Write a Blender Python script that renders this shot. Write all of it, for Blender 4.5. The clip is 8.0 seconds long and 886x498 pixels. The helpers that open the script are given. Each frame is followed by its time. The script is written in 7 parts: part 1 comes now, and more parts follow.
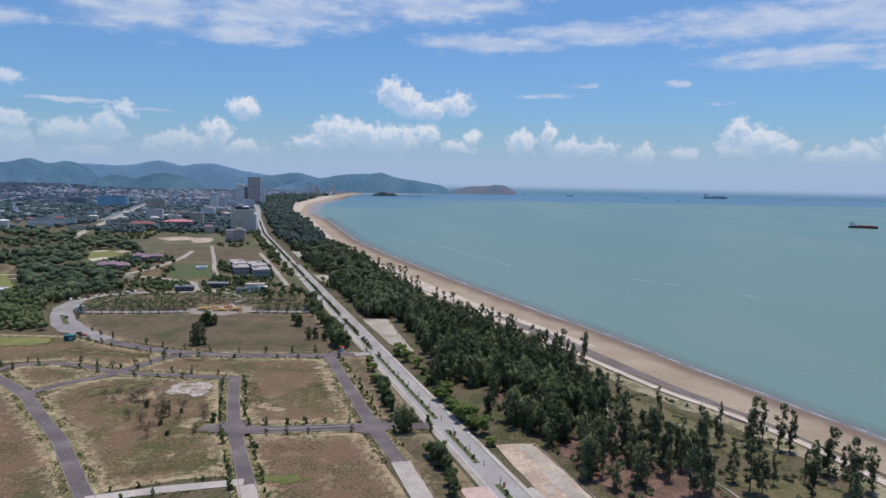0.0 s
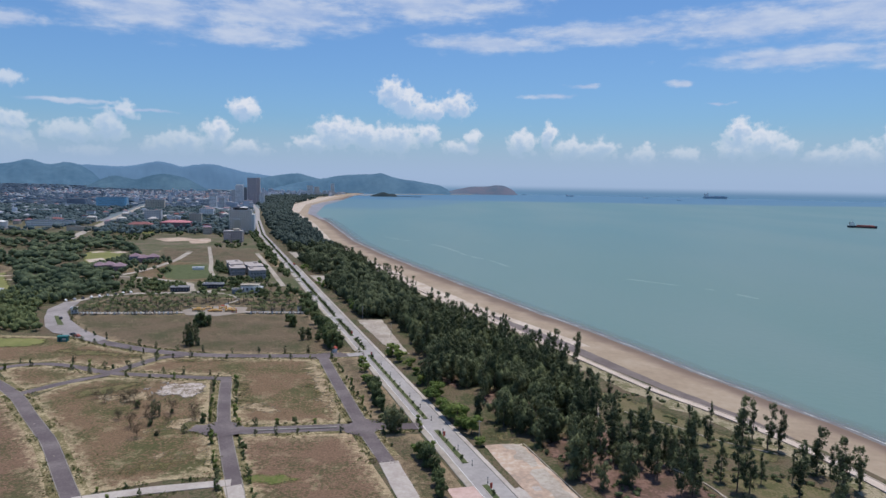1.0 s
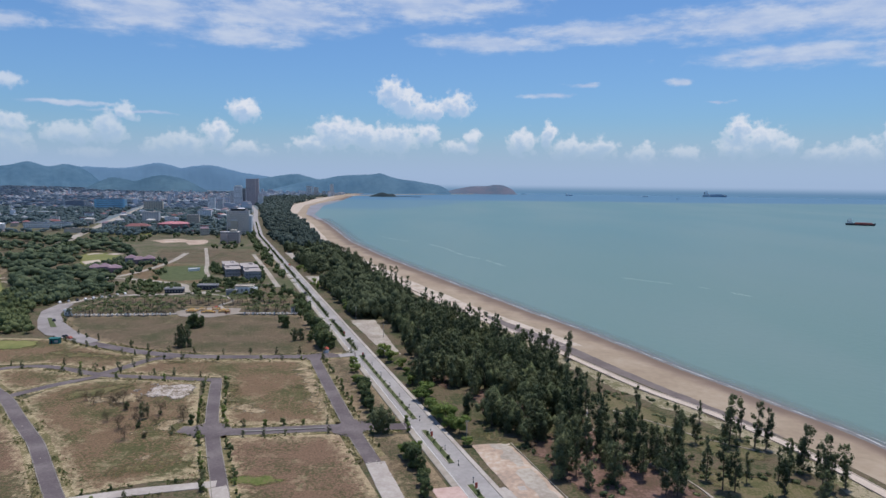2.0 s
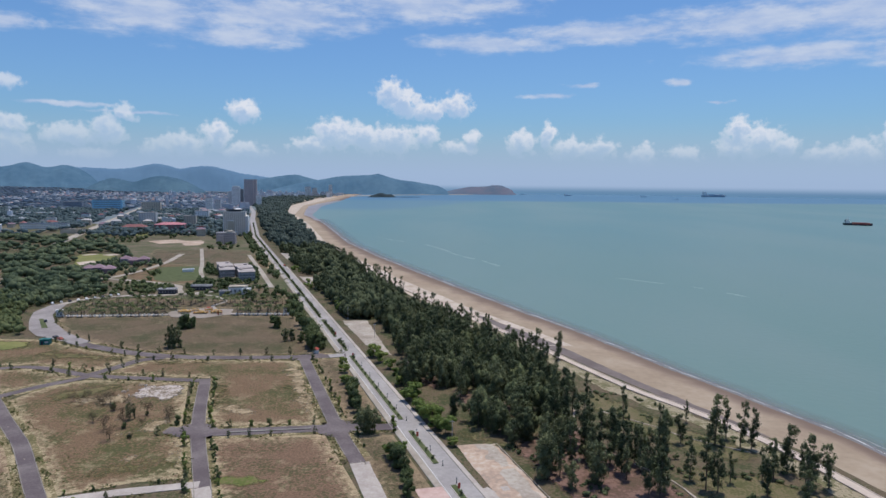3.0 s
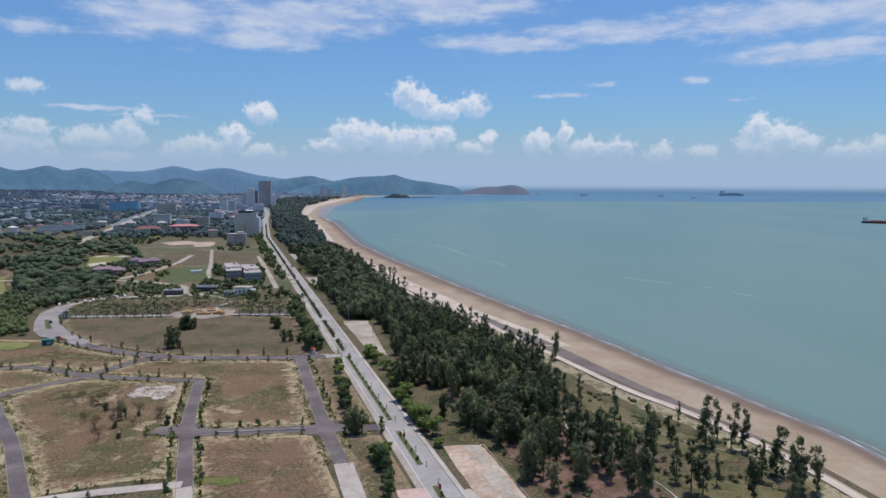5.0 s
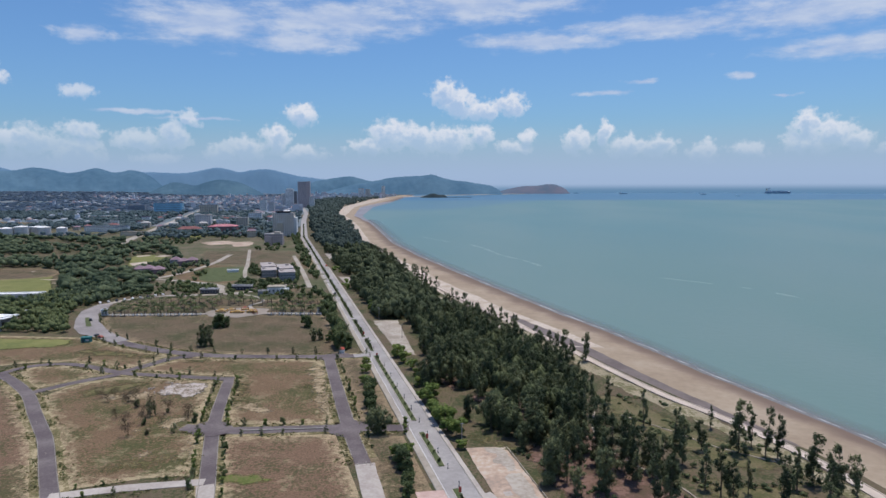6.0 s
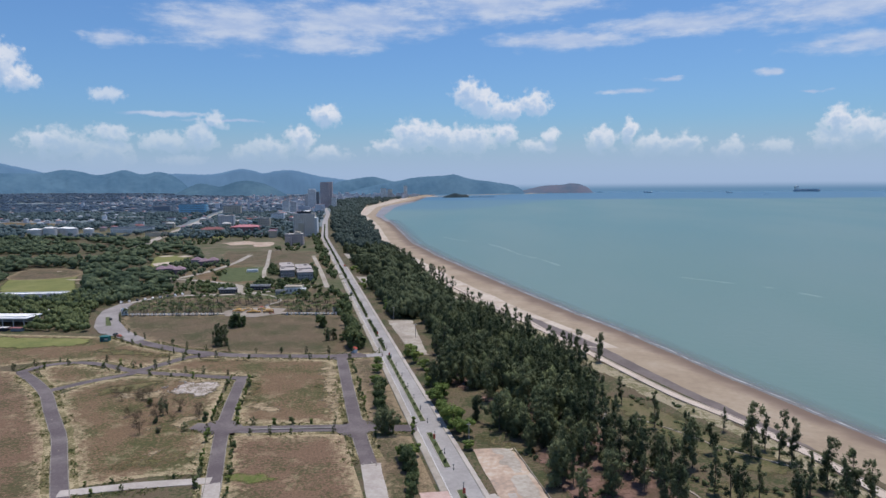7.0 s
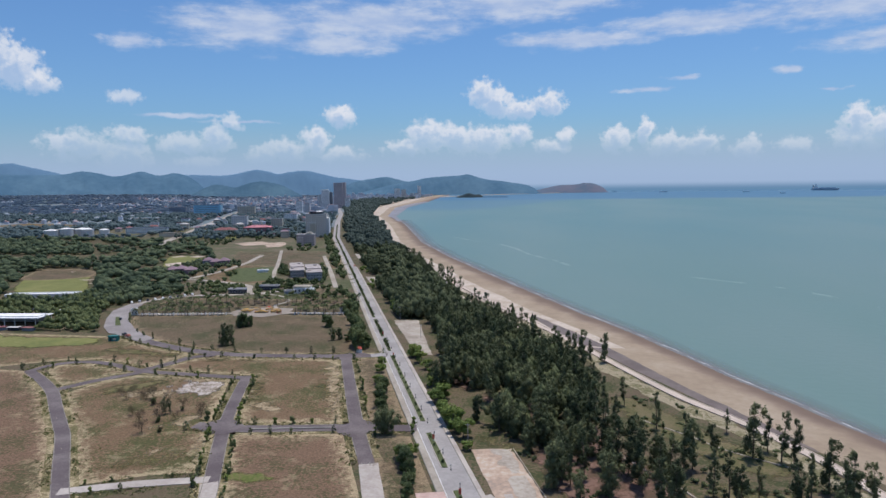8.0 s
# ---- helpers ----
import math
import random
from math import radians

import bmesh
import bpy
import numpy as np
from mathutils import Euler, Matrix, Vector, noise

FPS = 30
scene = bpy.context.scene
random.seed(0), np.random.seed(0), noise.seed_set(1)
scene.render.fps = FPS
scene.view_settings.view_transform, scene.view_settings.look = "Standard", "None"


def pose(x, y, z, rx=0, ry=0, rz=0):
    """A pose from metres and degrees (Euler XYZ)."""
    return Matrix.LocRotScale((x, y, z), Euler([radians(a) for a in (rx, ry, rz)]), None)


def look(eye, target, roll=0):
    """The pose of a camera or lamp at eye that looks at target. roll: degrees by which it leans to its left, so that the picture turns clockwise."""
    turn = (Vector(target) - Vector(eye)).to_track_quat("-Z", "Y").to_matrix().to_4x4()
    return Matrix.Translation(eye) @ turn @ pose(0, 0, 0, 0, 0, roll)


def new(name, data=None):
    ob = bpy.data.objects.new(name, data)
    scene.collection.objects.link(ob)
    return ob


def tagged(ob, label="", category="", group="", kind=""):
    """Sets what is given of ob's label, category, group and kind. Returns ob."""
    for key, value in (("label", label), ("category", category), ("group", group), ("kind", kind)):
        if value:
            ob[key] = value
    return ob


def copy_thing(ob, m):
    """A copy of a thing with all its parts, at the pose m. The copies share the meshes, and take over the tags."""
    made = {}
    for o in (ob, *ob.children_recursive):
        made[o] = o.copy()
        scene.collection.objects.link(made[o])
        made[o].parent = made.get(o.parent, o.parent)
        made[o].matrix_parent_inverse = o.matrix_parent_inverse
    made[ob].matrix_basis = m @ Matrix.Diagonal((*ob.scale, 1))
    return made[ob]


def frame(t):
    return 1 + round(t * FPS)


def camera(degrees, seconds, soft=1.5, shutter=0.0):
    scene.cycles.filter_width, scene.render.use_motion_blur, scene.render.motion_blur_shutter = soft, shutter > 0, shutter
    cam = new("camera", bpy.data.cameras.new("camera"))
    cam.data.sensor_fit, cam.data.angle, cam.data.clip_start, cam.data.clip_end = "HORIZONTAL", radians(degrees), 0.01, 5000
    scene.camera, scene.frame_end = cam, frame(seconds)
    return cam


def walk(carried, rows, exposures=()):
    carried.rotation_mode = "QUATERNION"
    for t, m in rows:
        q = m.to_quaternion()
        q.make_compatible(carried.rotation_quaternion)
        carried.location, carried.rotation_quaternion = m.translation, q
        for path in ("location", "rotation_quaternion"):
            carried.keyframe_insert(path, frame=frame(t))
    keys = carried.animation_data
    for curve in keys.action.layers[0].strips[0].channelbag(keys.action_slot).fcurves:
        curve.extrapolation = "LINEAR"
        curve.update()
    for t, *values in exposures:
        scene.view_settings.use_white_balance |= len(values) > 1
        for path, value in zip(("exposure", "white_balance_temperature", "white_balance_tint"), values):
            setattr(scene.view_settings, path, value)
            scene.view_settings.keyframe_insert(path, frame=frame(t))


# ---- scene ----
cam = camera(67.7, 8.0, soft=1.5)
PATH = [
    (0, (-0.144, -7.118, 86.666), (-0.157, -5.129, 86.46), 1.0),
    (0.5, (1.788, -7.218, 86.738), (1.773, -5.229, 86.533), 0.9),
    (1, (3.804, -7.089, 86.695), (3.789, -5.099, 86.49), 0.9),
    (1.5, (6.135, -7.032, 86.813), (6.118, -5.042, 86.607), 0.7),
    (3, (13.28, -6.911, 86.782), (13.265, -4.922, 86.578), 0.5),
    (3.5, (15.847, -7.07, 86.775), (15.831, -5.081, 86.571), 0.5),
    (4, (18.46, -6.943, 86.821), (18.444, -4.953, 86.617), 0.4),
    (4.5, (21.119, -6.922, 86.733), (21.103, -4.933, 86.53), 0.4),
    (4.7, (22.1, -6.6, 86.68), (22.070, -4.611, 86.477), 0.3),
    (5.8, (27.6, -3.1, 86.22), (27.437, -1.117, 86.016), -0.22),
    (6, (28.6, -2.75, 86.17), (28.418, -0.769, 85.966), -0.28),
    (6.5, (31.3, -1.85, 86.05), (31.075, 0.127, 85.846), -0.5),
    (7, (33.9, -1.02, 85.93), (33.648, 0.954, 85.726), -0.62),
    (7.5, (36.5, -0.38, 85.82), (36.225, 1.591, 85.617), -0.74),
    (8, (39.05, 0.2, 85.71), (38.754, 2.167, 85.507), -0.84),
]
walk(cam, [(t, look(eye, target, roll)) for t, eye, target, roll in PATH])

# ---- light: sky, clouds and one high sun ----
SUN_ELEV, SUN_AZ = 76.0, 25.0      # degrees; azimuth from +y towards +x
world = bpy.data.worlds.new("sky")
scene.world = world
world.use_nodes = True
wt = world.node_tree
wt.nodes.clear()


def wn(kind, **props):
    n = wt.nodes.new(kind)
    for k, v in props.items():
        if k == "op":
            n.operation = v
    return n


def wset(sock, v):
    if isinstance(v, bpy.types.NodeSocket):
        wt.links.new(v, sock)
    else:
        sock.default_value = v


def wmath(op, a, b=0.0, c=0.0, clamp=False):
    n = wn("ShaderNodeMath", op=op)
    n.use_clamp = clamp
    wset(n.inputs[0], a), wset(n.inputs[1], b), wset(n.inputs[2], c)
    return n.outputs[0]


def wvec(op, a, b=(0, 0, 0)):
    n = wn("ShaderNodeVectorMath", op=op)
    wset(n.inputs[0], a), wset(n.inputs[1], b)
    return n.outputs["Value"] if op == "LENGTH" else n.outputs["Vector"]


def wsmooth(v, lo, hi):
    n = wn("ShaderNodeMapRange")
    n.interpolation_type = "SMOOTHSTEP"
    wset(n.inputs[0], v), wset(n.inputs[1], lo), wset(n.inputs[2], hi)
    return n.outputs[0]


def wmix(f, a, b):
    n = wn("ShaderNodeMix")
    n.data_type = "RGBA"
    wset(n.inputs[0], f), wset(n.inputs[6], a), wset(n.inputs[7], b)
    return n.outputs[2]


def wnoise(v, scale, detail=5.0, rough=0.55):
    n = wn("ShaderNodeTexNoise")
    wset(n.inputs["Vector"], v)
    n.inputs["Scale"].default_value, n.inputs["Detail"].default_value, n.inputs["Roughness"].default_value = scale, detail, rough
    return n.outputs["Fac"]


sky = wn("ShaderNodeTexSky")
sky.sky_type, sky.sun_disc = "NISHITA", False
sky.sun_elevation, sky.sun_rotation = radians(SUN_ELEV), radians(SUN_AZ)
sky.air_density, sky.dust_density, sky.ozone_density = 1.0, 1.2, 2.0
way = wn("ShaderNodeTexCoord").outputs["Generated"]
split = wn("ShaderNodeSeparateXYZ")
wset(split.inputs[0], way)
az = wmath("MULTIPLY", wmath("ARCTAN2", split.outputs[0], split.outputs[1]), 57.2958)
el = wmath("MULTIPLY", wmath("ARCSINE", split.outputs[2]), 57.2958)
comb = wn("ShaderNodeCombineXYZ")
wset(comb.inputs[0], az), wset(comb.inputs[1], el)
dome = comb.outputs[0]

# heaped clouds: azimuth, elevation, half width, half height (degrees)
CUMULUS = [
    (-17.1, 5.6, 1.25, 0.7), (-26.0, 5.1, 0.9, 0.5), (-5.0, 7.4, 1.1, 0.9), (-3.9, 6.6, 1.4, 0.9), (0.5, 6.4, 1.2, 0.8), (-1.8, 6.0, 1.7, 0.7),
    (-1.9, 4.0, 0.9, 0.8), (-9.7, 3.9, 1.7, 1.1), (-7.2, 3.7, 2.2, 1.0), (-4.6, 3.5, 1.8, 1.0), (-11.6, 3.0, 1.7, 0.6), (2.0, 3.7, 0.7, 0.5), (0.8, 2.9, 1.4, 0.5),
    (6.2, 3.3, 1.2, 0.8), (8.4, 3.9, 0.6, 0.8), (10.4, 2.8, 1.8, 0.7), (12.6, 2.8, 1.4, 0.7), (16.1, 2.3, 1.0, 0.7), (19.4, 2.4, 1.2, 0.5),
    (23.4, 3.9, 1.0, 1.0), (25.0, 3.5, 1.4, 0.9), (23.6, 2.9, 1.7, 0.7), (26.6, 2.9, 1.1, 0.6), (29.4, 2.3, 1.3, 0.6), (31.6, 2.4, 1.4, 0.7), (34.6, 3.2, 1.9, 1.0), (37.0, 2.6, 2.0, 0.8),
    (-19.2, 3.5, 1.1, 1.0), (-17.0, 2.4, 1.6, 0.6), (-21.8, 2.8, 1.7, 0.8), (-23.4, 2.5, 1.5, 0.6), (-27.1, 3.7, 1.2, 1.0), (-29.6, 3.3, 2.0, 0.6),
    (-33.6, 3.9, 1.4, 0.6), (-33.9, 2.2, 1.8, 1.2), (-28.4, 1.9, 1.6, 0.4), (-33.8, 6.9, 1.1, 0.42), (-40.8, 8.7, 1.5, 1.2), (-42.4, 9.2, 2.0, 1.5), (-39.5, 7.7, 1.2, 0.7), (-37.0, 3.2, 2.2, 0.9),
    (-52.0, 7.0, 4.0, 2.2), (52.0, 6.0, 4.0, 2.2), (70.0, 8.0, 6.0, 3.0), (-80.0, 8.0, 6.0, 3.0),
]
warp = wn("ShaderNodeTexNoise")
wset(warp.inputs["Vector"], dome)
warp.inputs["Scale"].default_value, warp.inputs["Detail"].default_value = 0.8, 3
dome2 = wvec("ADD", dome, wvec("MULTIPLY", wvec("SUBTRACT", warp.outputs["Color"], (0.5, 0.5, 0.5)), (1.3, 0.9, 0)))
near = near_up = None
lift = wvec("ADD", dome2, (0.12, 0.55, 0))
for a, e, ra, re in CUMULUS:
    for which in (0, 1):
        d = wvec("LENGTH", wvec("MULTIPLY", wvec("SUBTRACT", (dome2, lift)[which], (a, e, 0)), (0.78 / ra, 0.68 / re, 0)))
        if which == 0:
            near = d if near is None else wmath("MINIMUM", near, d)
        else:
            near_up = d if near_up is None else wmath("MINIMUM", near_up, d)
puff = wnoise(dome, 1.3, 8, 0.6)
cell = wn("ShaderNodeTexVoronoi")
cell.feature, cell.inputs["Scale"].default_value = "SMOOTH_F1", 1.9
cell.inputs["Smoothness"].default_value = 0.35
wset(cell.inputs["Vector"], wvec("ADD", dome, wvec("MULTIPLY", warp.outputs["Color"], (0.8, 0.8, 0))))
lumps = wmath("ADD", wmath("MULTIPLY", wmath("SUBTRACT", puff, 0.5), 1.55), wmath("MULTIPLY", wmath("SUBTRACT", cell.outputs["Distance"], 0.35), 0.36))
edge = wmath("ADD", near, lumps)
bright = wsmooth(wmath("ADD", near_up, wmath("MULTIPLY", lumps, 1.1)), 0.15, 1.05)
heap = wmath("MULTIPLY", wsmooth(edge, 1.14, 0.50), wmath("ADD", 0.68, wmath("MULTIPLY", bright, 0.32)))
soft_side = wmath("MULTIPLY", wsmooth(az, -18.6, -24.0), wsmooth(az, -38.6, -37.0))
heap = wmath("ADD", wmath("MULTIPLY", heap, wmath("SUBTRACT", 1.0, soft_side)), wmath("MULTIPLY", wmath("MULTIPLY", wsmooth(edge, 1.12, 0.52), 0.66), soft_side))
haze = wsmooth(el, 5.5, 0.2)
heap = wmath("MULTIPLY", heap, wsmooth(el, 0.6, 4.8))

# thin high cloud, drawn out along the wind
VEIL = [
    (-24.0, 12.6, 7.0, 1.9), (-14.0, 13.2, 9.0, 1.7), (-17.0, 11.4, 5.0, 0.9), (-33.0, 11.0, 2.0, 0.7), (-2.0, 14.4, 9.0, 1.5),
    (3.0, 11.4, 6.5, 0.8), (13.0, 12.1, 8.0, 1.0), (24.0, 12.2, 8.0, 1.5), (32.0, 12.4, 8.0, 2.2), (27.0, 9.6, 7.0, 0.9), (36.0, 9.5, 6.0, 1.2),
    (11.2, 8.0, 1.4, 0.22), (8.6, 7.15, 2.2, 0.22), (18.6, 8.0, 1.3, 0.28), (21.6, 6.4, 1.2, 0.16), (-30.0, 5.5, 3.4, 0.2), (-25.0, 5.1, 3.0, 0.16),
    (0.0, 17.5, 30.0, 1.6), (20.0, 24.0, 30.0, 4.0), (-30.0, 30.0, 25.0, 5.0), (150.0, 30.0, 50.0, 12.0), (-140.0, 20.0, 30.0, 8.0),
]
tilt = wvec("MULTIPLY", dome, (0.34, 1.15, 1))
fibre = wnoise(tilt, 0.75, 8, 0.62)
near2 = None
dome3 = wvec("ADD", dome, wvec("MULTIPLY", wvec("SUBTRACT", warp.outputs["Color"], (0.5, 0.5, 0.5)), (3.0, 0.5, 0)))
for a, e, ra, re in VEIL:
    d = wvec("LENGTH", wvec("MULTIPLY", wvec("SUBTRACT", dome3, (a, e, 0)), (1 / ra, 1 / re, 0)))
    near2 = d if near2 is None else wmath("MINIMUM", near2, d)
veil = wmath("MULTIPLY", wsmooth(wmath("ADD", near2, wmath("MULTIPLY", wmath("SUBTRACT", fibre, 0.5), 2.0)), 1.25, 0.25), 0.80)

tone = wvec("MULTIPLY", sky.outputs[0], (0.0590, 0.0870, 0.1190))
tone = wmix(wmath("MULTIPLY", haze, 0.85), tone, (0.375, 0.50, 0.725, 1))
tone = wmix(veil, tone, wmix(wsmooth(fibre, 0.3, 0.65), (0.60, 0.66, 0.79, 1), (0.42, 0.52, 0.74, 1)))
tone = wmix(heap, tone, wmix(bright, (0.45, 0.56, 0.76, 1), (0.71, 0.75, 0.84, 1)))
# far water past the horizon of the modelled sea
tone = wmix(wsmooth(el, -0.2, -0.9), tone, (0.13, 0.25, 0.41, 1))
back = wn("ShaderNodeBackground")
wset(back.inputs[0], tone)
back.inputs[1].default_value = 1.0
wt.links.new(back.outputs[0], wn("ShaderNodeOutputWorld").inputs[0])

sun_lamp = bpy.data.lights.new("sun", "SUN")
sun_lamp.energy, sun_lamp.angle, sun_lamp.color = 3.45, radians(0.6), (1.0, 0.915, 0.83)
sun = new("sun", sun_lamp)
sx, sy = math.sin(radians(SUN_AZ)), math.cos(radians(SUN_AZ))
sc, ss = math.cos(radians(SUN_ELEV)), math.sin(radians(SUN_ELEV))
sun.matrix_world = look((sx * sc * 500, sy * sc * 500, ss * 500), (0, 0, 0))
scene.view_settings.exposure = 0.0

# ---- materials ----
MATS = {}


def material(name, cols, big=0.05, fine=1.0, rough=0.9, bump=0.0, spec=0.2, metal=0.0, mix=0.5, contrast=1.0, rnd=0.0, island=0.0, glow=0.0, translucent=0.0, stretch=(1, 1, 1)):
    """cols: two to four colours, mixed by noise at two scales (per metre); rnd varies object by object, island piece by piece."""
    m = bpy.data.materials.new(name)
    m.use_nodes = True
    nt = m.node_tree
    b = nt.nodes["Principled BSDF"]
    pos = nt.nodes.new("ShaderNodeNewGeometry")
    mul = nt.nodes.new("ShaderNodeVectorMath")
    mul.operation = "MULTIPLY"
    nt.links.new(pos.outputs["Position"], mul.inputs[0])
    mul.inputs[1].default_value = stretch

    def nz(scale, detail):
        n = nt.nodes.new("ShaderNodeTexNoise")
        nt.links.new(mul.outputs[0], n.inputs["Vector"])
        n.inputs["Scale"].default_value, n.inputs["Detail"].default_value, n.inputs["Roughness"].default_value = scale, detail, 0.6
        return n.outputs["Fac"]

    a, f = nz(big, 5), nz(fine, 4)
    add = nt.nodes.new("ShaderNodeMath")
    add.operation = "MULTIPLY_ADD"
    nt.links.new(f, add.inputs[0])
    add.inputs[1].default_value = mix
    nt.links.new(a, add.inputs[2])
    val = add.outputs[0]
    for amount, src in ((rnd, "o"), (island, "i")):
        if amount:
            r = nt.nodes.new("ShaderNodeObjectInfo").outputs["Random"] if src == "o" else pos.outputs["Random Per Island"]
            k = nt.nodes.new("ShaderNodeMath")
            k.operation = "MULTIPLY_ADD"
            nt.links.new(r, k.inputs[0])
            k.inputs[1].default_value = amount
            nt.links.new(val, k.inputs[2])
            sub = nt.nodes.new("ShaderNodeMath")
            sub.operation = "SUBTRACT"
            nt.links.new(k.outputs[0], sub.inputs[0])
            sub.inputs[1].default_value = amount / 2
            val = sub.outputs[0]
    ramp = nt.nodes.new("ShaderNodeValToRGB")
    nt.links.new(val, ramp.inputs[0])
    el_ = ramp.color_ramp.elements
    steps = np.linspace(0.5 + 0.52 * mix - (0.09 + 0.14 * mix) / contrast, 0.5 + 0.52 * mix + (0.09 + 0.14 * mix) / contrast, len(cols))
    el_[0].position, el_[0].color = steps[0], (*cols[0], 1)
    el_[1].position, el_[1].color = steps[-1], (*cols[-1], 1)
    for s, c in zip(steps[1:-1], cols[1:-1]):
        el_.new(s).color = (*c, 1)
    nt.links.new(ramp.outputs[0], b.inputs["Base Color"])
    b.inputs["Roughness"].default_value = rough
    b.inputs["Specular IOR Level"].default_value = spec
    b.inputs["Metallic"].default_value = metal
    if bump:
        bp = nt.nodes.new("ShaderNodeBump")
        bp.inputs["Strength"].default_value, bp.inputs["Distance"].default_value = bump, 0.3
        nt.links.new(f, bp.inputs["Height"])
        nt.links.new(bp.outputs[0], b.inputs["Normal"])
    # only the far hills glow: emission of their own colour in place of haze
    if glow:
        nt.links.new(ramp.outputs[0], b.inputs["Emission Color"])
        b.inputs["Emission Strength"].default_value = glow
    if translucent:
        tr = nt.nodes.new("ShaderNodeBsdfTranslucent")
        nt.links.new(ramp.outputs[0], tr.inputs[0])
        mx = nt.nodes.new("ShaderNodeMixShader")
        mx.inputs[0].default_value = translucent
        nt.links.new(b.outputs[0], mx.inputs[1]), nt.links.new(tr.outputs[0], mx.inputs[2])
        nt.links.new(mx.outputs[0], nt.nodes["Material Output"].inputs[0])
    MATS[name] = m
    return m


M_GROUND = material("scrub_ground", [(0.050, 0.060, 0.026), (0.080, 0.078, 0.038), (0.112, 0.086, 0.056), (0.165, 0.125, 0.085)], 0.07, 0.9, 0.95, 0.8, mix=0.9, contrast=1.3)
M_ASPHALT = material("worn_asphalt", [(0.105, 0.086, 0.09), (0.138, 0.115, 0.118), (0.18, 0.155, 0.152)], 0.08, 1.4, 0.85, 0.15)
M_CONCRETE = material("pale_concrete", [(0.34, 0.30, 0.27), (0.41, 0.37, 0.335), (0.48, 0.435, 0.395)], 0.06, 0.9, 0.85, 0.1)
M_HIGHWAY = material("bleached_road", [(0.262, 0.246, 0.239), (0.312, 0.295, 0.287), (0.368, 0.349, 0.338)], 0.05, 0.7, 0.85, 0.1)
M_KERB = material("kerb_stone", [(0.17, 0.16, 0.145), (0.30, 0.28, 0.25)], 0.1, 2.0, 0.9)
M_LOT = material("sandy_lot", [(0.27, 0.23, 0.19), (0.345, 0.305, 0.26), (0.42, 0.38, 0.33)], 0.08, 0.7, 0.95, 0.3, mix=0.7)
M_EARTHLOT = material("earthen_lot", [(0.308, 0.245, 0.202), (0.404, 0.300, 0.230), (0.457, 0.355, 0.276), (0.490, 0.420, 0.354)], 0.06, 0.5, 0.95, 0.3, mix=0.7, contrast=1.3)
M_APRON = material("faded_asphalt", [(0.22, 0.198, 0.193), (0.265, 0.242, 0.235), (0.32, 0.295, 0.285)], 0.08, 0.9, 0.85, 0.1)
M_SAND = material("dry_sand", [(0.280, 0.218, 0.158), (0.320, 0.254, 0.185), (0.364, 0.297, 0.224)], 0.03, 0.3, 0.95, 0.2)
# brown wet sand, with the mauve of the reflected sky mixed in
M_WETFLAT = material("wet_mirror_sand", [(0.19, 0.145, 0.125), (0.235, 0.20, 0.19), (0.27, 0.25, 0.255)], 0.02, 0.1, 0.4, 0.0, 0.35, contrast=1.4)
M_CREEK = material("shallow_creek", [(0.125, 0.098, 0.088), (0.155, 0.125, 0.112), (0.185, 0.15, 0.132)], 0.08, 0.5, 0.6, 0.05, 0.18)
M_LAWN = material("mown_lawn", [(0.128, 0.142, 0.05), (0.168, 0.176, 0.06), (0.212, 0.202, 0.082)], 0.04, 0.4, 0.95, 0.3)
M_TRUNK = material("bark", [(0.10, 0.08, 0.065), (0.16, 0.13, 0.105)], 0.5, 4.0, 0.95)
M_NEEDLE = material("casuarina_needles", [(0.072, 0.092, 0.048), (0.118, 0.142, 0.074), (0.188, 0.210, 0.106)], 0.10, 0.5, 0.8, rnd=0.40, translucent=0.28)
M_UNDER = material("green_understorey", [(0.077, 0.101, 0.051), (0.124, 0.152, 0.073), (0.184, 0.213, 0.099)], 0.1, 0.5, 0.8, island=0.3, translucent=0.25)
M_LEAF = material("broad_leaves", [(0.066, 0.095, 0.042), (0.112, 0.148, 0.062), (0.178, 0.212, 0.092)], 0.12, 0.7, 0.7, rnd=0.25, translucent=0.35)
M_LIME = material("fresh_leaves", [(0.115, 0.165, 0.042), (0.17, 0.228, 0.06), (0.24, 0.285, 0.085)], 0.2, 0.8, 0.7, rnd=0.25, translucent=0.25)
M_WOODNEAR = material("near_canopy", [(0.070, 0.102, 0.062), (0.120, 0.158, 0.09), (0.182, 0.222, 0.122)], 0.05, 0.3, 0.85, island=0.2, translucent=0.35)
# far trees: the blue of distance haze is mixed into both leaf colours
M_WOODS = material("hazed_far_canopy", [(0.060, 0.088, 0.076), (0.089, 0.120, 0.103), (0.131, 0.165, 0.140)], 0.03, 0.2, 0.85, island=0.15, translucent=0.35)
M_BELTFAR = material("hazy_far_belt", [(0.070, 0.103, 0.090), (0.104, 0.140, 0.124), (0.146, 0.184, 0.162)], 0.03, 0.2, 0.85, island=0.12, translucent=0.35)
M_DRYTWIG = material("dry_twigs", [(0.075, 0.06, 0.04), (0.125, 0.095, 0.062)], 0.5, 2.0, 0.95)
M_HOTEL = material("cream_white_render", [(0.68, 0.59, 0.50), (0.78, 0.69, 0.59)], 0.05, 0.4, 0.85)
M_ANNEX = material("pinkish_brown_render", [(0.44, 0.36, 0.34), (0.54, 0.45, 0.42)], 0.05, 0.4, 0.85)
M_WHITE = material("white_paint", [(0.70, 0.70, 0.69), (0.80, 0.80, 0.79)], 0.1, 1.0, 0.7)
M_GREYWALL = material("grey_render", [(0.50, 0.50, 0.50), (0.60, 0.60, 0.59)], 0.05, 0.4, 0.85)
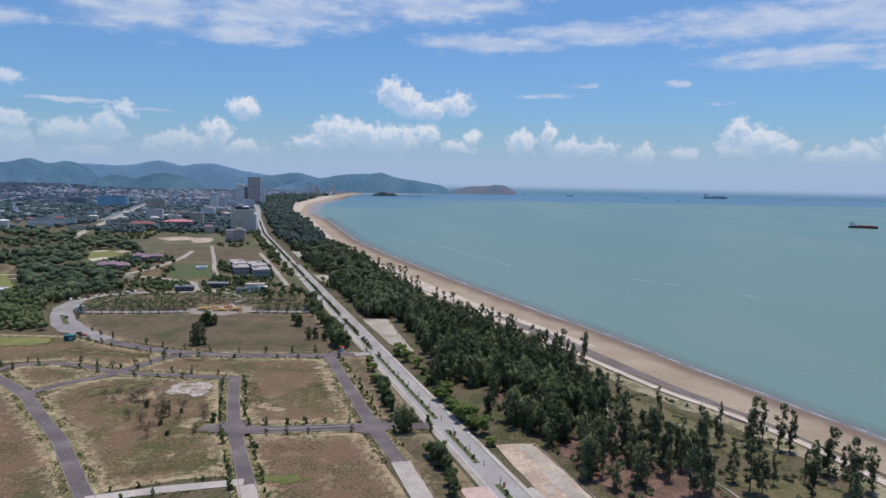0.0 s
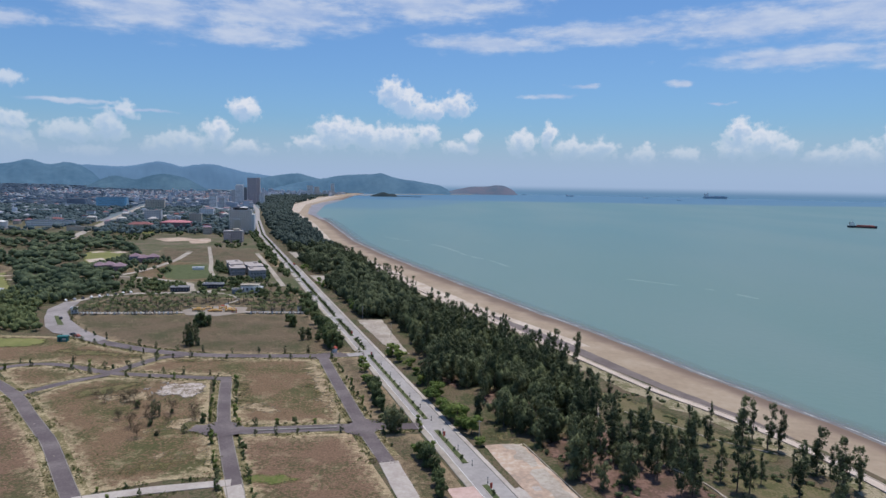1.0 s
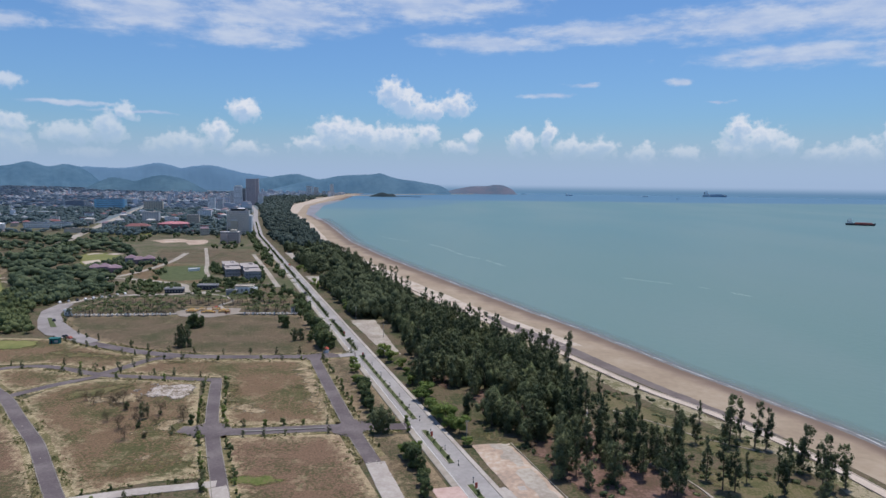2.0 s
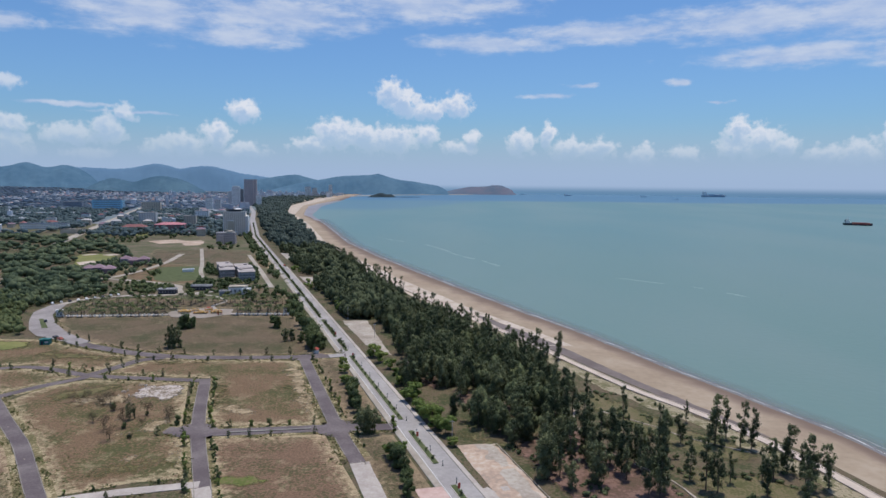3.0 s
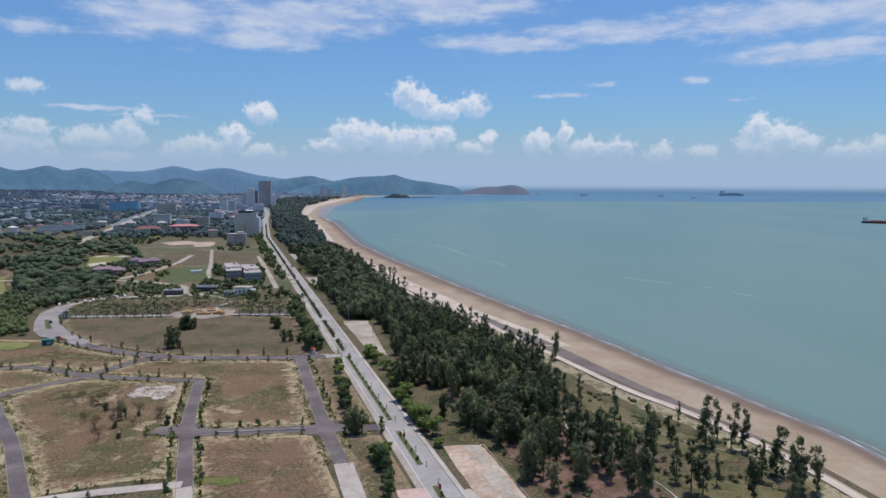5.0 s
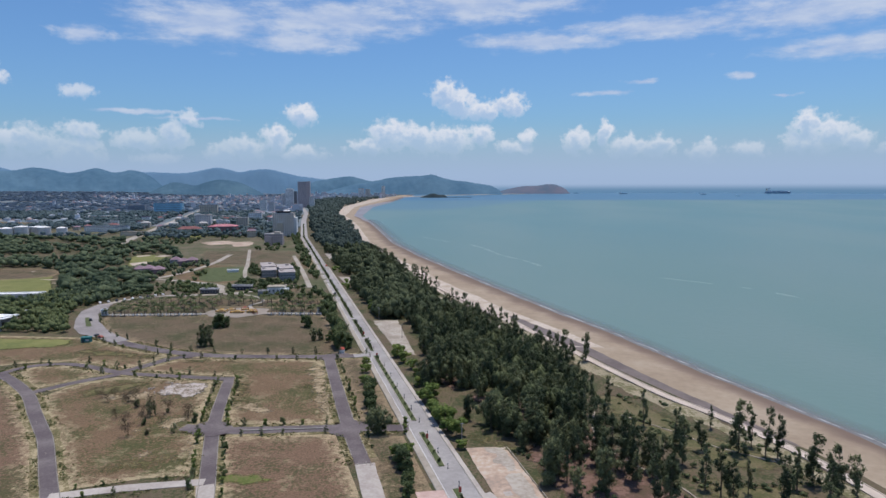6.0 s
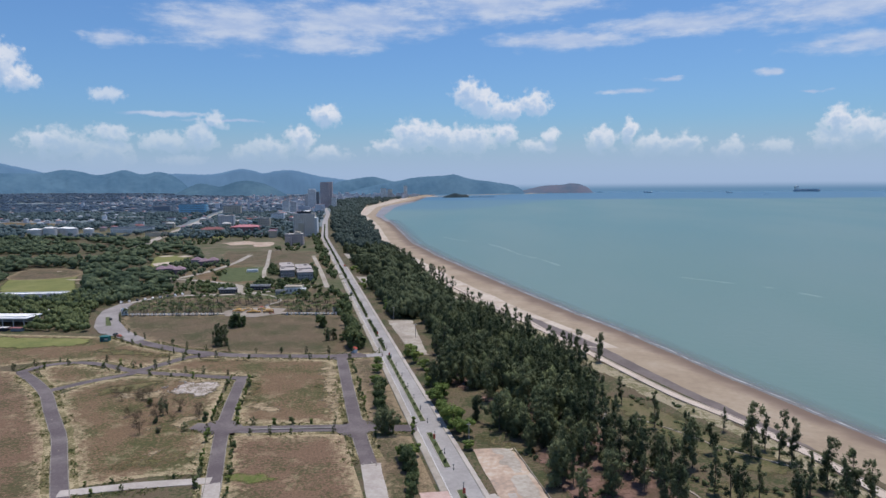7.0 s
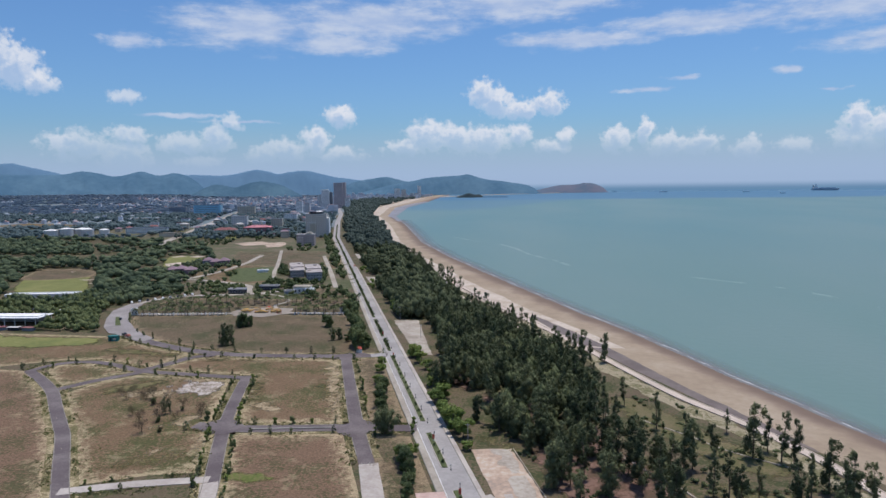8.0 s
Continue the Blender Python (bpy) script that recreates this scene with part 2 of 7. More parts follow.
M_BLUEWALL = material("blue_grey_render", [(0.19, 0.225, 0.275), (0.25, 0.285, 0.33)], 0.05, 0.4, 0.85)
M_AZURE = material("azure_cladding", [(0.24, 0.47, 0.62), (0.30, 0.55, 0.70)], 0.05, 0.2, 0.6)
M_CREAM = material("cream_render", [(0.46, 0.40, 0.32), (0.56, 0.50, 0.41)], 0.05, 0.4, 0.85)
M_BROWNWALL = material("brown_cladding", [(0.42, 0.37, 0.38), (0.48, 0.42, 0.43)], 0.05, 0.2, 0.7)
M_MAROON = material("maroon_render", [(0.24, 0.13, 0.13), (0.32, 0.18, 0.175)], 0.05, 0.4, 0.85)
M_PURPLE = material("mauve_tiles", [(0.21, 0.145, 0.175), (0.29, 0.205, 0.24)], 0.1, 0.8, 0.8)
M_REDROOF = material("red_tiles", [(0.20, 0.09, 0.09), (0.27, 0.125, 0.12)], 0.1, 0.8, 0.8)
M_PINKROOF = material("pink_sheet_roof", [(0.42, 0.165, 0.19), (0.50, 0.22, 0.24)], 0.05, 0.4, 0.7)
M_PALEROOF = material("pale_sheet_roof", [(0.42, 0.40, 0.39), (0.52, 0.50, 0.49)], 0.08, 0.6, 0.75)
M_GLASS = material("dark_glazing", [(0.13, 0.14, 0.155), (0.19, 0.20, 0.215)], 0.1, 1.0, 0.35, spec=0.4)
M_STEEL = material("galvanised_steel", [(0.40, 0.41, 0.42), (0.48, 0.49, 0.50)], 0.5, 2.0, 0.5, metal=0.5)
M_RED = material("red_fabric", [(0.38, 0.075, 0.055), (0.46, 0.11, 0.08)], 0.5, 2.0, 0.8)
M_TEAL = material("teal_sheet_metal", [(0.02, 0.13, 0.13), (0.04, 0.18, 0.17)], 0.5, 2.0, 0.6)
M_YELLOW = material("yellow_plastic", [(0.38, 0.22, 0.06), (0.46, 0.29, 0.09)], 0.5, 2.0, 0.6)
M_HULL = material("dark_hull", [(0.025, 0.03, 0.045), (0.05, 0.055, 0.07)], 0.05, 0.3, 0.6)
M_RUST = material("rust_red_deck", [(0.36, 0.11, 0.09), (0.44, 0.16, 0.12)], 0.05, 0.3, 0.8)
M_PROM = material("pinkish_paving", [(0.44, 0.37, 0.31), (0.55, 0.47, 0.40)], 0.1, 1.0, 0.9)
# hull of the far ships, lightened and blued in colour to imitate haze
M_PALEHULL = material("hazed_hull", [(0.32, 0.40, 0.48), (0.38, 0.46, 0.54)], 0.05, 0.3, 0.7)
# the plain's greens and tans are tinted blue-grey in place of haze
M_TOWNLAND = material("hazed_town_land", [(0.113, 0.158, 0.176), (0.140, 0.184, 0.202), (0.173, 0.195, 0.215), (0.216, 0.224, 0.242)], 0.008, 0.06, 0.95)
M_RUBBLE = material("lime_rubble", [(0.15, 0.12, 0.08), (0.30, 0.25, 0.205), (0.45, 0.395, 0.355), (0.54, 0.49, 0.455)], 0.2, 1.3, 0.95, 0.9, mix=0.9, contrast=1.2)
M_DUNE = material("dune_grass", [(0.12, 0.118, 0.056), (0.19, 0.168, 0.098), (0.285, 0.245, 0.168), (0.39, 0.335, 0.245)], 0.12, 0.9, 0.95, 0.6, mix=0.9)
M_PINKPAD = material("pink_pavers", [(0.44, 0.31, 0.27), (0.54, 0.40, 0.36)], 0.3, 1.5, 0.9)
M_BAREPATCH = material("bare_straw", [(0.162, 0.125, 0.072), (0.253, 0.195, 0.120), (0.353, 0.280, 0.182)], 0.2, 1.2, 0.95, 0.6, mix=0.9)
M_STRAW = material("straw_verge", [(0.101, 0.100, 0.043), (0.162, 0.135, 0.067), (0.273, 0.225, 0.130), (0.384, 0.320, 0.197)], 0.14, 1.1, 0.95, 0.5, mix=0.8)
M_TRACK = material("tan_track", [(0.28, 0.245, 0.205), (0.35, 0.315, 0.27), (0.41, 0.375, 0.325)], 0.06, 0.7, 0.95)
M_MEDIAN = material("median_grass", [(0.065, 0.085, 0.035), (0.105, 0.12, 0.055)], 0.2, 1.2, 0.95, 0.3)
M_ISLET = material("dark_rock_and_scrub", [(0.028, 0.045, 0.055), (0.05, 0.065, 0.07)], 0.02, 0.1, 1.0, spec=0.0)
# far houses: muted blue-grey colours with the haze of distance painted in
M_TOWNWALL = material("hazed_town_walls", [(0.446, 0.470, 0.519), (0.543, 0.570, 0.615), (0.640, 0.660, 0.700)], 0.02, 0.1, 0.9, island=0.4)
M_TOWNTILE = material("hazed_town_tiles", [(0.24, 0.17, 0.175), (0.31, 0.20, 0.195), (0.34, 0.26, 0.25)], 0.02, 0.1, 0.9, island=0.5)
M_TOWNSHEET = material("hazed_town_sheets", [(0.220, 0.263, 0.313), (0.300, 0.335, 0.378), (0.400, 0.422, 0.454)], 0.02, 0.1, 0.9, island=0.5)
M_PARK = material("park_grass", [(0.07, 0.082, 0.036), (0.10, 0.10, 0.052), (0.135, 0.115, 0.075), (0.17, 0.138, 0.105)], 0.03, 0.3, 0.95, 0.4, mix=0.7)
M_LITTER = material("needle_litter", [(0.095, 0.07, 0.046), (0.135, 0.084, 0.066), (0.19, 0.12, 0.098)], 0.15, 0.9, 0.95, 0.4, mix=0.8)
M_FRESH = material("fresh_grass", [(0.09, 0.11, 0.03), (0.12, 0.14, 0.04), (0.15, 0.13, 0.06)], 0.3, 1.2, 0.95, 0.3, mix=0.8)
M_VILLAWALL = material("grey_villa_render", [(0.27, 0.27, 0.285), (0.35, 0.35, 0.36)], 0.05, 0.4, 0.85)
M_VILLAROOF = material("weathered_villa_roof", [(0.33, 0.295, 0.28), (0.42, 0.375, 0.355)], 0.08, 0.6, 0.8)
# town trees: bluish colour and strong translucency stand in for distance haze
M_TOWNNEAR = material("hazed_garden_canopy", [(0.100, 0.153, 0.165), (0.143, 0.201, 0.212), (0.191, 0.252, 0.259)], 0.03, 0.2, 0.9, island=0.15, translucent=0.45)
M_TOWNTREES = material("hazed_town_canopy", [(0.211, 0.292, 0.376), (0.242, 0.323, 0.412), (0.277, 0.355, 0.444)], 0.01, 0.08, 0.9, island=0.08, translucent=0.7)
M_FAINTFOAM = material("thin_foam", [(0.42, 0.48, 0.47), (0.54, 0.58, 0.57)], 0.2, 1.0, 0.8)
M_PALESAND = material("white_dune_sand", [(0.38, 0.31, 0.245), (0.46, 0.39, 0.32), (0.53, 0.46, 0.39)], 0.05, 0.4, 0.95, 0.2)
M_PLAZA = material("plaza_paving", [(0.25, 0.215, 0.18), (0.32, 0.28, 0.24)], 0.1, 0.8, 0.9)
M_FOAM = material("sea_foam", [(0.40, 0.41, 0.41), (0.62, 0.63, 0.62)], 0.2, 1.0, 0.8)
# hills and headland: haze is put into the blue colour and the glow
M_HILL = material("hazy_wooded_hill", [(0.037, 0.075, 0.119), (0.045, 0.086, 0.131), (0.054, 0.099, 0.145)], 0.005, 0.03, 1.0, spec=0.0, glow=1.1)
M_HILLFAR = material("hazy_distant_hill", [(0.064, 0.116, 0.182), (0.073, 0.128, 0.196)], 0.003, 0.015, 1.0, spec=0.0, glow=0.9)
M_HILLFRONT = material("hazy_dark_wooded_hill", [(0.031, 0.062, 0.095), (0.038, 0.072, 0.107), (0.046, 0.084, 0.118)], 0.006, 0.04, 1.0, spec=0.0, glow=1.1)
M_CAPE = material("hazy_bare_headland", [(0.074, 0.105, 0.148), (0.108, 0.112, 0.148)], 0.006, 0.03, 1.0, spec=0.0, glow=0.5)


def field_material(name, cols, straw):
    """Dry grass: patches at two scales inside, broken pale straw and sand along the plot's rim (attribute rim, in metres)."""
    m = material(name, cols, 0.05, 0.9, 0.95, 0.8, mix=1.0, contrast=1.5)
    nt = m.node_tree
    b = nt.nodes["Principled BSDF"]
    ramp = next(n for n in nt.nodes if n.type == "VALTORGB")
    at = nt.nodes.new("ShaderNodeAttribute")
    at.attribute_name = "rim"
    pos = nt.nodes.new("ShaderNodeNewGeometry")
    n1 = nt.nodes.new("ShaderNodeTexNoise")
    nt.links.new(pos.outputs["Position"], n1.inputs["Vector"])
    n1.inputs["Scale"].default_value, n1.inputs["Detail"].default_value, n1.inputs["Roughness"].default_value = 0.35, 7, 0.72
    k = nt.nodes.new("ShaderNodeMath")
    k.operation = "MULTIPLY_ADD"
    nt.links.new(n1.outputs["Fac"], k.inputs[0])
    k.inputs[1].default_value = -26.0
    nt.links.new(at.outputs["Fac"], k.inputs[2])
    mr = nt.nodes.new("ShaderNodeMapRange")
    nt.links.new(k.outputs[0], mr.inputs[0])
    mr.inputs[1].default_value, mr.inputs[2].default_value, mr.inputs[3].default_value, mr.inputs[4].default_value = -12.9, -8.2, 0.82, 0.0
    # dry bare streaks inside the plot
    n2 = nt.nodes.new("ShaderNodeTexNoise")
    nt.links.new(pos.outputs["Position"], n2.inputs["Vector"])
    n2.inputs["Scale"].default_value, n2.inputs["Detail"].default_value, n2.inputs["Roughness"].default_value = 0.11, 9, 0.74
    mr2 = nt.nodes.new("ShaderNodeMapRange")
    nt.links.new(n2.outputs["Fac"], mr2.inputs[0])
    mr2.inputs[1].default_value, mr2.inputs[2].default_value, mr2.inputs[3].default_value, mr2.inputs[4].default_value = 0.54, 0.72, 0.0, 0.62
    mx = nt.nodes.new("ShaderNodeMath")
    mx.operation = "MAXIMUM"
    nt.links.new(mr.outputs[0], mx.inputs[0]), nt.links.new(mr2.outputs[0], mx.inputs[1])
    mix = nt.nodes.new("ShaderNodeMix")
    mix.data_type = "RGBA"
    nt.links.new(mx.outputs[0], mix.inputs[0]), nt.links.new(ramp.outputs[0], mix.inputs[6])
    mix.inputs[7].default_value = (*straw, 1)
    # clumps of single tufts, lighter and darker
    n3 = nt.nodes.new("ShaderNodeTexNoise")
    nt.links.new(pos.outputs["Position"], n3.inputs["Vector"])
    n3.inputs["Scale"].default_value, n3.inputs["Detail"].default_value, n3.inputs["Roughness"].default_value = 1.6, 3, 0.7
    mr3 = nt.nodes.new("ShaderNodeMapRange")
    nt.links.new(n3.outputs["Fac"], mr3.inputs[0])
    mr3.inputs[1].default_value, mr3.inputs[2].default_value, mr3.inputs[3].default_value, mr3.inputs[4].default_value = 0.3, 0.7, 0.62, 1.36
    tuft = nt.nodes.new("ShaderNodeVectorMath")
    tuft.operation = "SCALE"
    nt.links.new(mix.outputs[2], tuft.inputs[0]), nt.links.new(mr3.outputs[0], tuft.inputs["Scale"])
    nt.links.new(tuft.outputs[0], b.inputs["Base Color"])
    return m


M_FIELD = field_material("dry_grass_brown", [(0.082, 0.075, 0.036), (0.125, 0.088, 0.052), (0.162, 0.104, 0.068), (0.215, 0.145, 0.097)], (0.39, 0.31, 0.195))
M_FIELD3 = field_material("dry_grass_dark", [(0.068, 0.069, 0.033), (0.100, 0.082, 0.048), (0.128, 0.095, 0.061), (0.164, 0.122, 0.081)], (0.27, 0.205, 0.13))
M_FIELD2 = field_material("dry_grass_olive", [(0.074, 0.076, 0.030), (0.115, 0.092, 0.045), (0.160, 0.106, 0.064), (0.215, 0.145, 0.092)], (0.39, 0.32, 0.20))


def sea_material():
    m = bpy.data.materials.new("coastal_water")
    m.use_nodes = True
    nt = m.node_tree
    b = nt.nodes["Principled BSDF"]
    pos = nt.nodes.new("ShaderNodeNewGeometry")
    sp = nt.nodes.new("ShaderNodeSeparateXYZ")
    nt.links.new(pos.outputs["Position"], sp.inputs[0])

    def nz(scale, detail, st=(1, 1, 1)):
        mu = nt.nodes.new("ShaderNodeVectorMath")
        mu.operation = "MULTIPLY"
        nt.links.new(pos.outputs["Position"], mu.inputs[0])
        mu.inputs[1].default_value = st
        n = nt.nodes.new("ShaderNodeTexNoise")
        nt.links.new(mu.outputs[0], n.inputs["Vector"])
        n.inputs["Scale"].default_value, n.inputs["Detail"].default_value = scale, detail
        return n.outputs["Fac"]

    def mp(v, lo, hi, a, c):
        r = nt.nodes.new("ShaderNodeMapRange")
        r.interpolation_type = "SMOOTHSTEP"
        nt.links.new(v, r.inputs[0])
        r.inputs[1].default_value, r.inputs[2].default_value, r.inputs[3].default_value, r.inputs[4].default_value = lo, hi, a, c
        return r.outputs[0]

    def mixc(f, a, c):
        n = nt.nodes.new("ShaderNodeMix")
        n.data_type = "RGBA"
        nt.links.new(f, n.inputs[0])
        for s, v in ((n.inputs[6], a), (n.inputs[7], c)):
            if isinstance(v, tuple):
                s.default_value = (*v, 1)
            else:
                nt.links.new(v, s)
        return n.outputs[2]

    shade = mixc(mp(nz(0.006, 5, (1, 0.35, 1)), 0.35, 0.65, 0, 1), (0.119, 0.199, 0.175), (0.137, 0.209, 0.188))
    shade = mixc(mp(sp.outputs[1], 250, 1500, 0, 1), shade, mixc(mp(nz(0.004, 4, (1, 0.35, 1)), 0.35, 0.65, 0, 1), (0.094, 0.191, 0.188), (0.126, 0.211, 0.200)))
    # clear blue water beyond the silt line
    off = nt.nodes.new("ShaderNodeMath")
    off.operation = "MULTIPLY_ADD"
    nt.links.new(nz(0.0012, 3), off.inputs[0])
    off.inputs[1].default_value = 300
    nt.links.new(sp.outputs[1], off.inputs[2])
    near_ = nt.nodes.new("ShaderNodeMath")
    near_.operation = "ADD"
    nt.links.new(off.outputs[0], near_.inputs[0]), nt.links.new(mp(sp.outputs[0], -220, 240, 1000, 0), near_.inputs[1])
    clear = mixc(mp(near_.outputs[0], 2950, 3350, 0, 1), shade, (0.080, 0.172, 0.212))
    col = mixc(mp(off.outputs[0], 3020, 3330, 0, 1), clear, (0.052, 0.148, 0.235))
    nt.links.new(col, b.inputs["Base Color"])
    b.inputs["Roughness"].default_value = 0.42
    b.inputs["Specular IOR Level"].default_value = 0.3
    bp = nt.nodes.new("ShaderNodeBump")
    bp.inputs["Strength"].default_value, bp.inputs["Distance"].default_value = 0.35, 0.4
    nt.links.new(nz(0.25, 4), bp.inputs["Height"])
    nt.links.new(bp.outputs[0], b.inputs["Normal"])
    return m


M_SEA = sea_material()


def shallows_material():
    """Silty water over the last of the sand; the attribute veil fades it out seawards."""
    m = material("silty_shallows", [(0.215, 0.20, 0.20), (0.26, 0.24, 0.24)], 0.05, 0.3, 0.45, 0.1, 0.3)
    nt = m.node_tree
    at = nt.nodes.new("ShaderNodeAttribute")
    at.attribute_name = "veil"
    clear = nt.nodes.new("ShaderNodeBsdfTransparent")
    mx = nt.nodes.new("ShaderNodeMixShader")
    nt.links.new(at.outputs["Fac"], mx.inputs[0])
    nt.links.new(clear.outputs[0], mx.inputs[1]), nt.links.new(nt.nodes["Principled BSDF"].outputs[0], mx.inputs[2])
    nt.links.new(mx.outputs[0], nt.nodes["Material Output"].inputs[0])
    return m


M_SHALLOWS = shallows_material()


def dampen(m, wet):
    """Darkens sand where the sea has wetted it (attribute damp), with an uneven edge."""
    nt = m.node_tree
    b = nt.nodes["Principled BSDF"]
    ramp = next(n for n in nt.nodes if n.type == "VALTORGB")
    at = nt.nodes.new("ShaderNodeAttribute")
    at.attribute_name = "damp"
    pos = nt.nodes.new("ShaderNodeNewGeometry")
    n1 = nt.nodes.new("ShaderNodeTexNoise")
    nt.links.new(pos.outputs["Position"], n1.inputs["Vector"])
    n1.inputs["Scale"].default_value, n1.inputs["Detail"].default_value = 0.05, 5
    k = nt.nodes.new("ShaderNodeMath")
    k.operation = "MULTIPLY_ADD"
    nt.links.new(n1.outputs["Fac"], k.inputs[0])
    k.inputs[1].default_value = 0.9
    nt.links.new(at.outputs["Fac"], k.inputs[2])
    mr = nt.nodes.new("ShaderNodeMapRange")
    mr.interpolation_type = "SMOOTHSTEP"
    nt.links.new(k.outputs[0], mr.inputs[0])
    mr.inputs[1].default_value, mr.inputs[2].default_value = 0.62, 1.35
    mix = nt.nodes.new("ShaderNodeMix")
    mix.data_type = "RGBA"
    nt.links.new(mr.outputs[0], mix.inputs[0]), nt.links.new(ramp.outputs[0], mix.inputs[6])
    mix.inputs[7].default_value = (*wet, 1)
    nt.links.new(mix.outputs[2], b.inputs["Base Color"])


dampen(M_SAND, (0.172, 0.124, 0.098))


def soft_edge(m, reach, wob=0.55, low=0.0):
    """Lets a spread of loose ground thin out raggedly towards its rim (attribute rim, in metres)."""
    nt = m.node_tree
    at = nt.nodes.new("ShaderNodeAttribute")
    at.attribute_name = "rim"
    pos = nt.nodes.new("ShaderNodeNewGeometry")
    n1 = nt.nodes.new("ShaderNodeTexNoise")
    nt.links.new(pos.outputs["Position"], n1.inputs["Vector"])
    n1.inputs["Scale"].default_value, n1.inputs["Detail"].default_value, n1.inputs["Roughness"].default_value = wob, 6, 0.72
    k = nt.nodes.new("ShaderNodeMath")
    k.operation = "MULTIPLY_ADD"
    nt.links.new(n1.outputs["Fac"], k.inputs[0])
    k.inputs[1].default_value = reach * 3.0
    nt.links.new(at.outputs["Fac"], k.inputs[2])
    mr = nt.nodes.new("ShaderNodeMapRange")
    mr.interpolation_type = "SMOOTHSTEP"
    nt.links.new(k.outputs[0], mr.inputs[0])
    mr.inputs[1].default_value, mr.inputs[2].default_value, mr.inputs[3].default_value, mr.inputs[4].default_value = reach * 1.45, reach * 2.6, low, 1.0
    clear = nt.nodes.new("ShaderNodeBsdfTransparent")
    mx = nt.nodes.new("ShaderNodeMixShader")
    nt.links.new(mr.outputs[0], mx.inputs[0])
    nt.links.new(clear.outputs[0], mx.inputs[1]), nt.links.new(nt.nodes["Principled BSDF"].outputs[0], mx.inputs[2])
    nt.links.new(mx.outputs[0], nt.nodes["Material Output"].inputs[0])


soft_edge(M_BAREPATCH, 2.2, 0.4)
soft_edge(M_LAWN, 2.4, 0.25)
soft_edge(M_FRESH, 1.6, 0.6)
soft_edge(M_RUBBLE, 1.6, 0.5)
soft_edge(M_LITTER, 3.0, 0.3)
M_VERDANT = material("greener_grass", [(0.08, 0.08, 0.033), (0.118, 0.108, 0.046), (0.158, 0.128, 0.066)], 0.2, 1.2, 0.95, 0.6, mix=0.9)
soft_edge(M_VERDANT, 5.0, 0.22)
M_DUNEGREEN = material("dune_green", [(0.080, 0.084, 0.035), (0.115, 0.107, 0.050), (0.155, 0.128, 0.072)], 0.15, 1.2, 0.95, 0.6, mix=0.9)
soft_edge(M_DUNEGREEN, 4.0, 0.25)

# ---- building helpers ----
rng = np.random.default_rng(7)


def mesh_of(name, verts, faces, mat):
    me = bpy.data.meshes.new(name)
    me.from_pydata([tuple(v) for v in verts], [], [tuple(f) for f in faces])
    for m in (mat if isinstance(mat, (list, tuple)) else [mat]):
        me.materials.append(m)
    return me


def part(name, bm, mat, parent=None, label=""):
    """One mesh object out of a bmesh (or of a finished mesh) under a thing or a part."""
    if isinstance(bm, bpy.types.Mesh):
        me = bm
    else:
        me = bpy.data.meshes.new(name)
        bm.to_mesh(me)
        bm.free()
        me.materials.append(mat)
    ob = new(name, me)
    if parent is not None:
        ob.parent = parent
    return tagged(ob, label)


def thing(name, x, y, z=0.0, rz=0.0, label="", category="", group="", kind=""):
    ob = new(name)
    ob.empty_display_size = 0.5
    ob.matrix_basis = pose(x, y, z, 0, 0, rz)
    return tagged(ob, label, category, group, kind)


def box(bm, cx, cy, z0, w, d, h, bevel=0.0, taper=1.0):
    vs = []
    for z, k in ((z0, 1.0), (z0 + h, taper)):
        for sx_, sy_ in ((-1, -1), (1, -1), (1, 1), (-1, 1)):
            vs.append(bm.verts.new((cx + sx_ * w / 2 * k, cy + sy_ * d / 2 * k, z)))
    fs = [bm.faces.new([vs[i] for i in f]) for f in ((3, 2, 1, 0), (4, 5, 6, 7), (0, 1, 5, 4), (1, 2, 6, 5), (2, 3, 7, 6), (3, 0, 4, 7))]
    if bevel:
        bmesh.ops.bevel(bm, geom=list({e for f in fs for e in f.edges}), offset=bevel, segments=1, affect="EDGES", profile=0.5)
    return bm


def boxes(*rows):
    bm = bmesh.new()
    for r in rows:
        box(bm, *r)
    return bm


def tube(bm, p, q, r0, r1, sides=8, cap=True):
    p, q = Vector(p), Vector(q)
    ax = (q - p).normalized()
    u = ax.orthogonal().normalized()
    v = ax.cross(u)
    rings = []
    for c, r in ((p, r0), (q, r1)):
        rings.append([bm.verts.new(c + (u * math.cos(a) + v * math.sin(a)) * r) for a in (2 * math.pi * i / sides for i in range(sides))])
    for i in range(sides):
        bm.faces.new((rings[0][i], rings[0][(i + 1) % sides], rings[1][(i + 1) % sides], rings[1][i]))
    if cap:
        bm.faces.new(list(reversed(rings[0])))
        bm.faces.new(rings[1])
    return bm


def smooth_line(pts, step):
    """A Catmull-Rom curve through the points, sampled about every step metres."""
    p = [np.array(q, float) for q in pts]
    p = [2 * p[0] - p[1]] + p + [2 * p[-1] - p[-2]]
    out = []
    for i in range(1, len(p) - 2):
        n = max(1, int(np.linalg.norm(p[i + 1] - p[i]) / step))
        for k in range(n):
            t = k / n
            out.append(0.5 * (2 * p[i] + (p[i + 1] - p[i - 1]) * t + (2 * p[i - 1] - 5 * p[i] + 4 * p[i + 1] - p[i + 2]) * t ** 2
                              + (3 * p[i] - p[i - 1] - 3 * p[i + 1] + p[i + 2]) * t ** 3))
    out.append(p[-2])
    return np.array(out)


def sides_of(line):
    d = np.gradient(line, axis=0)
    d /= np.linalg.norm(d, axis=1)[:, None] + 1e-9
    return np.stack([-d[:, 1], d[:, 0]], 1)      # to the left of the way


